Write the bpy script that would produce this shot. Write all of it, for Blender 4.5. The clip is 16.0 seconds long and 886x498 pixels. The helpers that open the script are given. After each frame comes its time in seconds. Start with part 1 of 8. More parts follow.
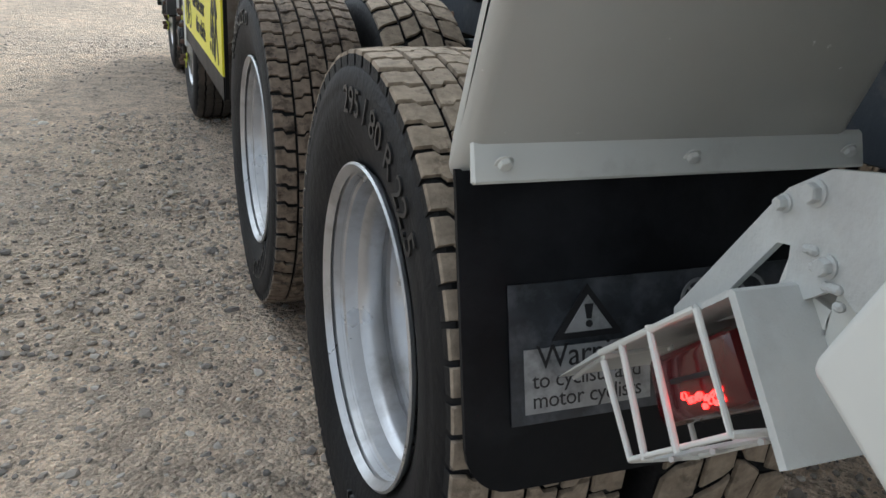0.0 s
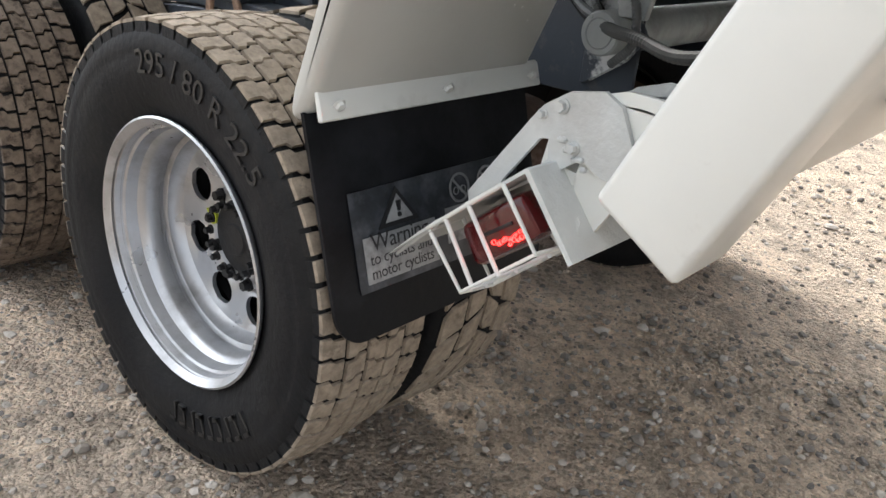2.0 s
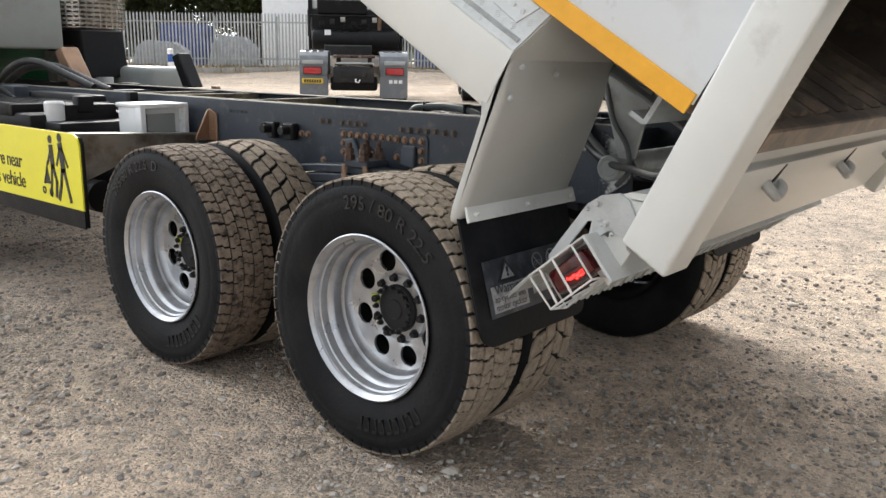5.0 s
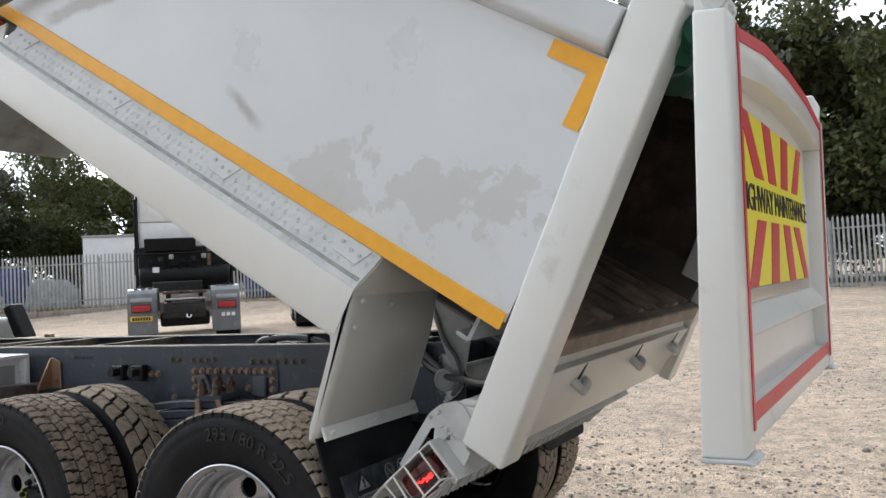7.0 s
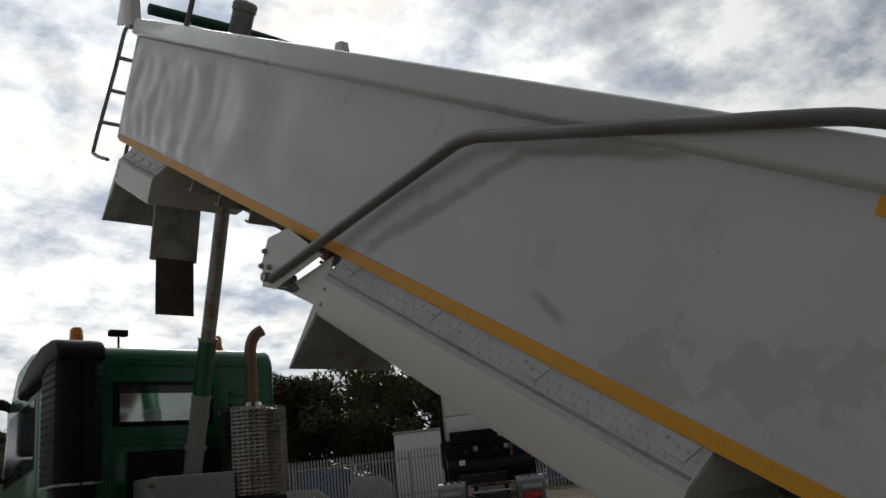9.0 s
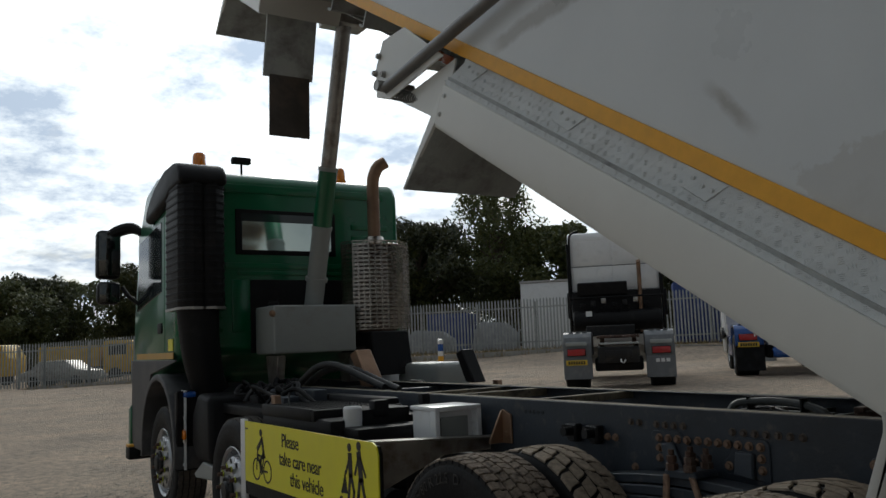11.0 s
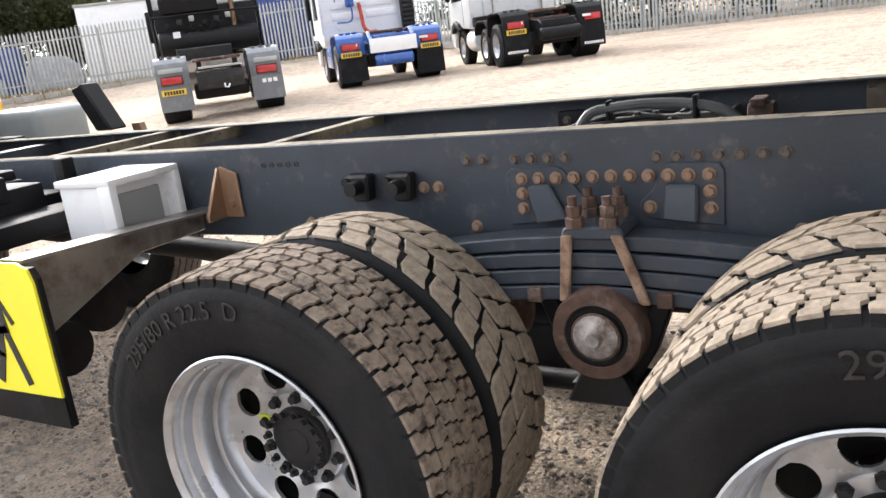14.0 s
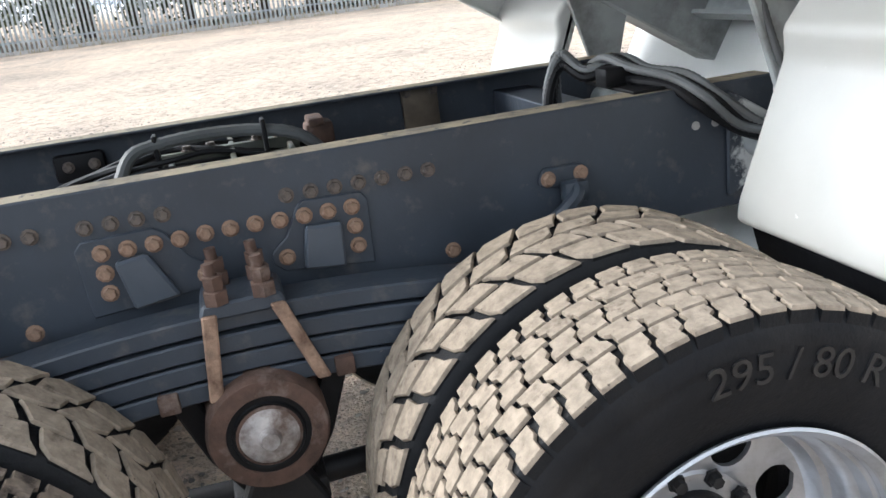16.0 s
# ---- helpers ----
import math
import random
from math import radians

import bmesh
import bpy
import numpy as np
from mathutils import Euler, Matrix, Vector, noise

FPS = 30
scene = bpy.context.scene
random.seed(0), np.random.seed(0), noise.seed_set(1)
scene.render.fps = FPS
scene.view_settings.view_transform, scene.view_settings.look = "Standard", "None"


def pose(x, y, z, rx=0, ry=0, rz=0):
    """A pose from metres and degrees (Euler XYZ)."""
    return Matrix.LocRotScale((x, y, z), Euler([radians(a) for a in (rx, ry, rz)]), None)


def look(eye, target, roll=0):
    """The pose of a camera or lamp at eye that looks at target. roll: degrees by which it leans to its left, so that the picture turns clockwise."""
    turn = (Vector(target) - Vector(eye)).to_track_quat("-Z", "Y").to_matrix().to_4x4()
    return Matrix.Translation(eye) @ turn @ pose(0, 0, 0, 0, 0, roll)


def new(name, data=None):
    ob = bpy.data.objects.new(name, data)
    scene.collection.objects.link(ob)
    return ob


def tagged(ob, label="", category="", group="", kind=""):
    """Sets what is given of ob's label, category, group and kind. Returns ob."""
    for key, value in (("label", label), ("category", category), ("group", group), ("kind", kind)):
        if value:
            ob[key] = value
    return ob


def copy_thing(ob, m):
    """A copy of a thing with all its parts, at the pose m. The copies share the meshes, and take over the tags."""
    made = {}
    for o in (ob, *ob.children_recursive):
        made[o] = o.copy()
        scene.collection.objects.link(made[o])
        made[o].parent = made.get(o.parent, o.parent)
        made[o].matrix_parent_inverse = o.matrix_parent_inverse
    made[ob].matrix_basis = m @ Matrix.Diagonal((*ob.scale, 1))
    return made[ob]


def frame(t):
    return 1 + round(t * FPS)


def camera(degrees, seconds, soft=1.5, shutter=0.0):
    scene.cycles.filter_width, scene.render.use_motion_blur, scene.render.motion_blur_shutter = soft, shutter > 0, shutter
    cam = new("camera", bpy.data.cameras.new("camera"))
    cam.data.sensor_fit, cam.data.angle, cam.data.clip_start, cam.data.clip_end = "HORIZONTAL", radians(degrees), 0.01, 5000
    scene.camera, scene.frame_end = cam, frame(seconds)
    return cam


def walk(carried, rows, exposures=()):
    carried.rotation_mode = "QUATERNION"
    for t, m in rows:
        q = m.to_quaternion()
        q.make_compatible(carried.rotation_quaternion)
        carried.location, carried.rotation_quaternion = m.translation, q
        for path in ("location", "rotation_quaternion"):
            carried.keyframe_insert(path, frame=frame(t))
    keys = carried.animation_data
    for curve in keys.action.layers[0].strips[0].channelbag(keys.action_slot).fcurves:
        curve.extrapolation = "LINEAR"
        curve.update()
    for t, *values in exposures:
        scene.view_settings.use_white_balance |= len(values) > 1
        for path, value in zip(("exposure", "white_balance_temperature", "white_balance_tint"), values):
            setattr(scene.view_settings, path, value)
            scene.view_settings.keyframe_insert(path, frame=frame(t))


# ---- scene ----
cam = camera(56.4, 16.0)
PATH = [
    (0, (-1.591, -1.372, 1.216), (-0.901, 0.369, 0.516), 3.6),
    (0.5, (-1.701, -1.253, 1.262), (-0.671, 0.299, 0.534), 3.2),
    (1, (-1.885, -1.245, 1.310), (-0.552, 0.052, 0.576), 3.8),
    (1.5, (-2.012, -1.375, 1.314), (-0.618, -0.161, 0.551), 4.2),
    (2, (-2.096, -1.508, 1.311), (-0.684, -0.333, 0.518), 5.4),
    (2.5, (-2.252, -1.476, 1.295), (-0.775, -0.373, 0.519), 4.6),
    (3, (-2.513, -1.479, 1.345), (-1.012, -0.364, 0.635), 2.9),
    (3.2, (-2.604, -1.516, 1.370), (-1.111, -0.385, 0.668), 2.6),
    (5.3, (-3.280, -2.123, 1.430), (-1.790, -0.847, 1.041), 0.4),
    (5.5, (-3.336, -2.145, 1.430), (-1.831, -0.876, 1.077), -0.0),
    (6, (-3.474, -2.189, 1.439), (-1.878, -1.004, 1.224), -1.3),
    (6.5, (-3.514, -2.225, 1.452), (-1.809, -1.183, 1.381), -1.9),
    (7, (-3.532, -2.262, 1.476), (-1.782, -1.297, 1.552), -3.0),
    (7.5, (-3.556, -2.274, 1.488), (-1.826, -1.294, 1.704), -4.9),
    (8, (-3.576, -2.244, 1.512), (-1.977, -1.097, 1.868), -7.2),
    (8.5, (-3.578, -2.217, 1.534), (-2.149, -0.905, 2.020), -7.1),
    (9, (-3.548, -2.183, 1.548), (-2.254, -0.763, 2.101), -6.2),
    (9.5, (-3.466, -2.147, 1.540), (-2.325, -0.596, 2.083), -4.5),
    (9.7, (-3.420, -2.109, 1.534), (-2.330, -0.508, 2.034), -3.3),
    (11.8, (-2.985, -1.269, 1.496), (-1.922, 0.421, 1.601), -1.6),
    (12, (-2.953, -1.168, 1.486), (-1.893, 0.527, 1.551), -1.4),
    (12.5, (-2.908, -0.844, 1.47), (-1.806, 0.819, 1.338), -1.9),
    (13, (-2.772, -0.585, 1.466), (-1.5, 0.92, 1.126), -4.1),
    (13.5, (-2.597, -0.326, 1.488), (-1.089, 0.912, 1.05), -5.2),
    (14, (-2.519, -0.011, 1.507), (-0.853, 0.973, 0.998), -7.3),
    (14.5, (-2.399, 0.221, 1.504), (-0.655, 1.008, 0.924), -9.9),
    (15, (-2.234, 0.389, 1.511), (-0.391, 0.847, 0.885), -10.0),
    (15.5, (-2.163, 0.558, 1.532), (-0.274, 0.514, 0.878), -8.9),
    (16, (-2.134, 0.653, 1.532), (-0.291, 0.208, 0.896), -7.2),
]
EXPOSURES = [(0, 0.92, 5700, 5), (0.5, 1.25, 5900, 7), (1.2, 1.6, 6050, 9), (3.2, 1.5, 5980, 9), (5.5, 1.27, 6080, 9), (7, 0.92, 5850, 9), (7.5, 0.55, 5700, 6), (8, 0.35, 5700, 5), (8.5, -0.5, 5900, 6), (9, -1.38, 6150, 7), (9.7, -1.75, 6250, 7), (11.9, -0.08, 5650, 3), (12.4, 0.6, 5650, 6), (12.8, 1.62, 5800, 11), (13.5, 1.85, 6100, 12), (14.5, 1.88, 6000, 12), (16, 1.78, 5650, 8)]
walk(cam, [(t, look(eye, target, roll)) for t, eye, target, roll in PATH], EXPOSURES)

# ---- world and sun ----
SUN_AZ, SUN_EL = 27.0, 30.0   # degrees from +y towards +x, degrees up
sun_dir = Vector((math.sin(radians(SUN_AZ)) * math.cos(radians(SUN_EL)), math.cos(radians(SUN_AZ)) * math.cos(radians(SUN_EL)), math.sin(radians(SUN_EL))))
world = bpy.data.worlds.new("world")
scene.world = world
world.use_nodes = True
wn, wl = world.node_tree.nodes, world.node_tree.links
wn.clear()
w_out, w_bg, w_sky = wn.new("ShaderNodeOutputWorld"), wn.new("ShaderNodeBackground"), wn.new("ShaderNodeTexSky")
w_sky.sky_type, w_sky.sun_disc = "NISHITA", False
w_sky.sun_elevation, w_sky.sun_rotation = radians(SUN_EL), radians(SUN_AZ)
w_sky.air_density, w_sky.dust_density = 1.0, 2.5
# broken cloud cover on a flat layer overhead
w_tc, w_sep, w_den, w_div = wn.new("ShaderNodeTexCoord"), wn.new("ShaderNodeSeparateXYZ"), wn.new("ShaderNodeMath"), wn.new("ShaderNodeVectorMath")
w_den.operation, w_den.inputs[1].default_value = "ADD", 0.28
w_div.operation = "DIVIDE"
w_abs, w_comb = wn.new("ShaderNodeMath"), wn.new("ShaderNodeCombineXYZ")
w_abs.operation = "ABSOLUTE"
wl.new(w_tc.outputs["Generated"], w_sep.inputs[0])
wl.new(w_sep.outputs["Z"], w_abs.inputs[0])
wl.new(w_abs.outputs[0], w_den.inputs[0])
for axis in "XYZ":
    wl.new(w_den.outputs[0], w_comb.inputs[axis])
wl.new(w_tc.outputs["Generated"], w_div.inputs[0])
wl.new(w_comb.outputs[0], w_div.inputs[1])
w_n1, w_ramp, w_mix = wn.new("ShaderNodeTexNoise"), wn.new("ShaderNodeValToRGB"), wn.new("ShaderNodeMix")
w_n1.inputs["Scale"].default_value, w_n1.inputs["Detail"].default_value, w_n1.inputs["Roughness"].default_value = 2.4, 9.0, 0.6
w_ramp.color_ramp.elements[0].position, w_ramp.color_ramp.elements[1].position = 0.28, 0.46
w_n2, w_ramp2 = wn.new("ShaderNodeTexNoise"), wn.new("ShaderNodeValToRGB")
w_n2.inputs["Scale"].default_value, w_n2.inputs["Detail"].default_value, w_n2.inputs["Roughness"].default_value = 5.4, 10.0, 0.62
w_ramp2.color_ramp.elements[0].position, w_ramp2.color_ramp.elements[1].position = 0.37, 0.57
w_ramp2.color_ramp.elements[0].color, w_ramp2.color_ramp.elements[1].color = (4.5, 4.9, 5.6, 1), (11.0, 10.6, 10.0, 1)
w_mix.data_type = "RGBA"
wl.new(w_div.outputs["Vector"], w_n1.inputs["Vector"])
wl.new(w_div.outputs["Vector"], w_n2.inputs["Vector"])
wl.new(w_n1.outputs["Fac"], w_ramp.inputs["Fac"])
wl.new(w_n2.outputs["Fac"], w_ramp2.inputs["Fac"])
wl.new(w_ramp.outputs["Color"], w_mix.inputs["Factor"])
wl.new(w_sky.outputs["Color"], w_mix.inputs["A"])
# bright glow of the veiled sun in the cloud
w_dot, w_pow, w_glow = wn.new("ShaderNodeVectorMath"), wn.new("ShaderNodeMath"), wn.new("ShaderNodeMath")
w_dot.operation, w_dot.inputs[1].default_value = "DOT_PRODUCT", sun_dir
w_nrm = wn.new("ShaderNodeVectorMath")
w_nrm.operation = "NORMALIZE"
wl.new(w_tc.outputs["Generated"], w_nrm.inputs[0])
wl.new(w_nrm.outputs["Vector"], w_dot.inputs[0])
w_max = wn.new("ShaderNodeMath")
w_max.operation, w_max.inputs[1].default_value = "MAXIMUM", 0.0
wl.new(w_dot.outputs["Value"], w_max.inputs[0])
w_pow.operation, w_pow.inputs[1].default_value = "POWER", 2.2
wl.new(w_max.outputs["Value"], w_pow.inputs[0])
w_glow.operation, w_glow.inputs[1].default_value = "MULTIPLY_ADD", 2.2
w_glow.inputs[2].default_value = 0.43
wl.new(w_pow.outputs["Value"], w_glow.inputs[0])
w_scl = wn.new("ShaderNodeVectorMath")
w_scl.operation = "SCALE"
wl.new(w_ramp2.outputs["Color"], w_scl.inputs[0])
wl.new(w_glow.outputs["Value"], w_scl.inputs["Scale"])
wl.new(w_scl.outputs["Vector"], w_mix.inputs["B"])
wl.new(w_mix.outputs["Result"], w_bg.inputs["Color"])
w_bg.inputs["Strength"].default_value = 0.11
wl.new(w_bg.outputs["Background"], w_out.inputs["Surface"])
sun = new("sun", bpy.data.lights.new("sun", "SUN"))
sun.data.energy, sun.data.angle, sun.data.color = 1.5, radians(18.0), (1.0, 0.90, 0.77)
sun.matrix_world = look((0, 0, 30), Vector((0, 0, 30)) - sun_dir)


# ---- materials ----
def nd(nt, kind, **values):
    n = nt.nodes.new(kind)
    for key, value in values.items():
        n.inputs[key.replace("_", " ")].default_value = value
    return n


def mat(name, color, rough=0.6, metal=0.0, var=0.12, scale=6.0, dirt=None, dirt_at=0.62, dirt_soft=0.12, dirt_scale=3.0, bump=0.15, bump_scale=40.0, coat=0.0, speck=None, speck_at=0.68, spec=0.5):
    """A surface with broad variation, a second colour of dirt or wear in patches, fine specks and a fine relief."""
    m = bpy.data.materials.new(name)
    m.use_nodes = True
    nt = m.node_tree
    bs = nt.nodes["Principled BSDF"]
    tc = nt.nodes.new("ShaderNodeTexCoord")
    out = tc.outputs["Object"]
    base = nd(nt, "ShaderNodeTexNoise", Scale=scale, Detail=5.0, Roughness=0.6)
    nt.links.new(out, base.inputs["Vector"])
    ramp = nt.nodes.new("ShaderNodeValToRGB")
    ramp.color_ramp.elements[0].position, ramp.color_ramp.elements[1].position = 0.3, 0.7
    ramp.color_ramp.elements[0].color = (*[c * (1 - var) for c in color], 1)
    ramp.color_ramp.elements[1].color = (*[min(1, c * (1 + var)) for c in color], 1)
    nt.links.new(base.outputs["Fac"], ramp.inputs["Fac"])
    colour = ramp.outputs["Color"]
    for other, at, soft, sc in ((dirt, dirt_at, dirt_soft, dirt_scale), (speck, speck_at, 0.03, bump_scale * 0.8)):
        if other:
            n2 = nd(nt, "ShaderNodeTexNoise", Scale=sc, Detail=9.0, Roughness=0.65)
            nt.links.new(out, n2.inputs["Vector"])
            r2 = nt.nodes.new("ShaderNodeMapRange")
            r2.inputs["From Min"].default_value, r2.inputs["From Max"].default_value = at - soft, at + soft
            nt.links.new(n2.outputs["Fac"], r2.inputs["Value"])
            mx = nt.nodes.new("ShaderNodeMix")
            mx.data_type = "RGBA"
            mx.inputs["B"].default_value = (*other, 1)
            nt.links.new(r2.outputs["Result"], mx.inputs["Factor"])
            nt.links.new(colour, mx.inputs["A"])
            colour = mx.outputs["Result"]
    nt.links.new(colour, bs.inputs["Base Color"])
    bs.inputs["Metallic"].default_value = metal
    bs.inputs["Coat Weight"].default_value = coat
    bs.inputs["Specular IOR Level"].default_value = spec
    rr = nt.nodes.new("ShaderNodeMapRange")
    rr.inputs["To Min"].default_value, rr.inputs["To Max"].default_value = max(0.03, rough - 0.1), min(1, rough + 0.1)
    nt.links.new(base.outputs["Fac"], rr.inputs["Value"])
    nt.links.new(rr.outputs["Result"], bs.inputs["Roughness"])
    if bump:
        bn = nd(nt, "ShaderNodeTexNoise", Scale=bump_scale, Detail=6.0, Roughness=0.6)
        nt.links.new(out, bn.inputs["Vector"])
        bp = nd(nt, "ShaderNodeBump", Strength=bump, Distance=0.01)
        nt.links.new(bn.outputs["Fac"], bp.inputs["Height"])
        nt.links.new(bp.outputs["Normal"], bs.inputs["Normal"])
    return m


RUBBER = mat("rubber", (0.006, 0.0065, 0.008), 0.62, var=0.35, dirt=(0.017, 0.0165, 0.016), dirt_at=0.62, dirt_soft=0.16, dirt_scale=5, bump=0.3, bump_scale=60, spec=0.22, speck=(0.032, 0.03, 0.028), speck_at=0.72)
RAISED = mat("raised_rubber", (0.011, 0.011, 0.012), 0.4, var=0.3, dirt=(0.03, 0.029, 0.027), dirt_at=0.6, dirt_scale=30, bump=0.1, spec=0.5)
TREAD = mat("dusty_tread", (0.285, 0.236, 0.182), 0.9, var=0.3, scale=40, dirt=(0.10, 0.078, 0.06), dirt_at=0.66, dirt_soft=0.08, dirt_scale=26, speck=(0.05, 0.042, 0.036), speck_at=0.68, bump=0.5, bump_scale=70, spec=0.2)
TREAD_BROWN = mat("muddy_tread", (0.20, 0.16, 0.125), 0.92, var=0.3, scale=40, dirt=(0.05, 0.04, 0.033), dirt_at=0.58, dirt_soft=0.08, dirt_scale=22, speck=(0.03, 0.026, 0.023), speck_at=0.66, bump=0.5, bump_scale=70, spec=0.2)
TREAD_DARK = mat("road_tread", (0.055, 0.048, 0.042), 0.85, var=0.3, dirt=(0.13, 0.105, 0.08), dirt_at=0.6, bump=0.4, bump_scale=70)
RIM = mat("silver_rim", (0.52, 0.53, 0.55), 0.30, metal=0.7, var=0.10, dirt=(0.24, 0.23, 0.22), dirt_at=0.64, dirt_soft=0.16, dirt_scale=7, bump=0.06, speck=(0.2, 0.18, 0.16), speck_at=0.74)
HUB = mat("hub_black", (0.013, 0.013, 0.014), 0.5, spec=0.35, var=0.3, dirt=(0.05, 0.042, 0.034), dirt_at=0.66, bump=0.3)
RUST = mat("rusty_bolt", (0.27, 0.178, 0.122), 0.85, var=0.35, scale=30, dirt=(0.10, 0.055, 0.035), dirt_at=0.58, dirt_scale=25, bump=0.5)
RUST_DARK = mat("dark_rust", (0.085, 0.05, 0.036), 0.85, var=0.4, scale=20, dirt=(0.24, 0.19, 0.16), dirt_at=0.66, dirt_scale=12, bump=0.6)
CHASSIS = mat("chassis_grey", (0.034, 0.043, 0.057), 0.5, var=0.18, scale=4, dirt=(0.095, 0.092, 0.088), dirt_at=0.66, dirt_soft=0.10, dirt_scale=15, bump=0.2, speck=(0.19, 0.17, 0.15), speck_at=0.73)
OLIVE = mat("olive_grey_paint", (0.075, 0.08, 0.062), 0.5, var=0.2, dirt=(0.16, 0.15, 0.12), dirt_at=0.62, dirt_scale=6, bump=0.2)
CHASSIS_TOP = mat("dusty_flange", (0.27, 0.228, 0.155), 0.85, var=0.25, scale=5, dirt=(0.035, 0.033, 0.032), dirt_at=0.55, dirt_scale=5, speck=(0.05, 0.05, 0.052), speck_at=0.62, bump=0.3)
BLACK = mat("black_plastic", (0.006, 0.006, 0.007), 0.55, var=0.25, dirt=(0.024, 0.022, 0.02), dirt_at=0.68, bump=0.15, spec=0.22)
FLAP = mat("mudflap_rubber", (0.005, 0.0055, 0.007), 0.5, spec=0.16, var=0.35, dirt=(0.016, 0.017, 0.02), dirt_at=0.6, dirt_scale=5, bump=0.12)
GREY = mat("grey_paint", (0.69, 0.70, 0.67), 0.36, var=0.035, scale=3, dirt=(0.47, 0.46, 0.43), dirt_at=0.72, dirt_soft=0.1, dirt_scale=5, bump=0.04, coat=0.25)
GREY_WORN = mat("thick_grey_paint", (0.56, 0.58, 0.575), 0.45, var=0.08, scale=7, dirt=(0.36, 0.36, 0.35), dirt_at=0.64, bump=0.5, bump_scale=28, coat=0.1, speck=(0.7, 0.7, 0.7), speck_at=0.73)
# base grey lowered for the shade on the overhanging guard; specks are paint
GUARD = mat("speckled_shaded_guard", (0.47, 0.47, 0.44), 0.36, var=0.06, scale=3, dirt=(0.46, 0.45, 0.42), dirt_at=0.62, dirt_soft=0.15, dirt_scale=4, bump=0.04, bump_scale=75, coat=0.15, speck=(0.82, 0.82, 0.80), speck_at=0.715)
SUBFRAME = mat("subframe_grey", (0.34, 0.36, 0.355), 0.5, var=0.15, dirt=(0.12, 0.115, 0.11), dirt_at=0.6, dirt_scale=4, bump=0.2)
LINER = mat("rusty_liner", (0.060, 0.038, 0.027), 0.55, metal=0.2, var=0.45, scale=5, dirt=(0.17, 0.115, 0.078), dirt_at=0.62, dirt_scale=6, bump=0.35)
AMBER_TAPE = mat("yellow_tape", (0.80, 0.40, 0.025), 0.42, var=0.06, scale=20, bump=0.05)
YELLOW = mat("sign_yellow", (0.82, 0.76, 0.03), 0.4, var=0.03, dirt=(0.6, 0.55, 0.1), dirt_at=0.74, bump=0.03)
RED_TAPE = mat("red_tape", (0.55, 0.035, 0.045), 0.4, var=0.08, bump=0.03)
WHITE = mat("white_paint", (0.78, 0.79, 0.80), 0.3, var=0.04, dirt=(0.6, 0.59, 0.56), dirt_at=0.7, bump=0.03, coat=0.3)
INK = mat("black_ink", (0.012, 0.012, 0.014), 0.5, var=0.2, bump=0)
GREEN = mat("cab_green", (0.005, 0.115, 0.045), 0.3, var=0.06, scale=2, bump=0.015, coat=0.35)
STEEL = mat("bare_steel", (0.36, 0.35, 0.33), 0.38, metal=0.8, var=0.2, dirt=(0.16, 0.13, 0.11), dirt_at=0.6, dirt_scale=8, bump=0.12)
ARM = mat("grey_arm_steel", (0.20, 0.20, 0.20), 0.4, metal=0.5, var=0.18, dirt=(0.12, 0.11, 0.10), dirt_at=0.58, bump=0.1)
STAINLESS = mat("stainless", (0.62, 0.58, 0.53), 0.22, metal=1.0, var=0.08, scale=3, bump=0.06)
EXHAUST = mat("exhaust_pipe", (0.30, 0.19, 0.12), 0.42, metal=0.6, var=0.3, dirt=(0.12, 0.07, 0.05), dirt_at=0.56, bump=0.15)
GLASS_DARK = mat("cab_glass", (0.02, 0.028, 0.03), 0.05, var=0.1, bump=0, spec=0.8)
TARP = mat("green_sheet", (0.012, 0.085, 0.05), 0.6, var=0.3, bump=0.4, bump_scale=25)
BLUE = mat("blue_paint", (0.02, 0.085, 0.33), 0.25, var=0.1, bump=0.03, coat=0.5)
BLUE_FAR = mat("blue_shed", (0.03, 0.06, 0.22), 0.5, var=0.1, scale=1, bump=0.05)
GALV = mat("galvanised", (0.36, 0.38, 0.38), 0.5, metal=0.35, var=0.2, scale=3, bump=0.1)
LORRY_YELLOW = mat("lorry_yellow", (0.62, 0.40, 0.025), 0.4, var=0.12, scale=1.5, bump=0.05)
CONCRETE = mat("concrete", (0.36, 0.35, 0.33), 0.85, var=0.15, scale=3, bump=0.3)
LENS_RED = mat("red_lens", (0.075, 0.004, 0.006), 0.12, var=0.1, bump=0.08, coat=0.6)
LENS_AMBER = mat("amber_lens", (0.75, 0.22, 0.01), 0.15, var=0.1, bump=0.05, coat=0.6)
HOSE = mat("hose", (0.10, 0.105, 0.105), 0.55, var=0.25, bump=0.2)
DARK_HOSE = mat("dark_hose", (0.035, 0.036, 0.038), 0.5, var=0.25, dirt=(0.09, 0.085, 0.08), dirt_at=0.6, bump=0.2)
NUT_GREEN = mat("nut_marker", (0.55, 0.60, 0.05), 0.5, var=0.1, bump=0)
PLATE_Y = mat("plate_yellow", (0.70, 0.48, 0.03), 0.4, var=0.05, bump=0)
BARK = mat("bark", (0.10, 0.075, 0.055), 0.9, var=0.3, bump=0.6, bump_scale=15)


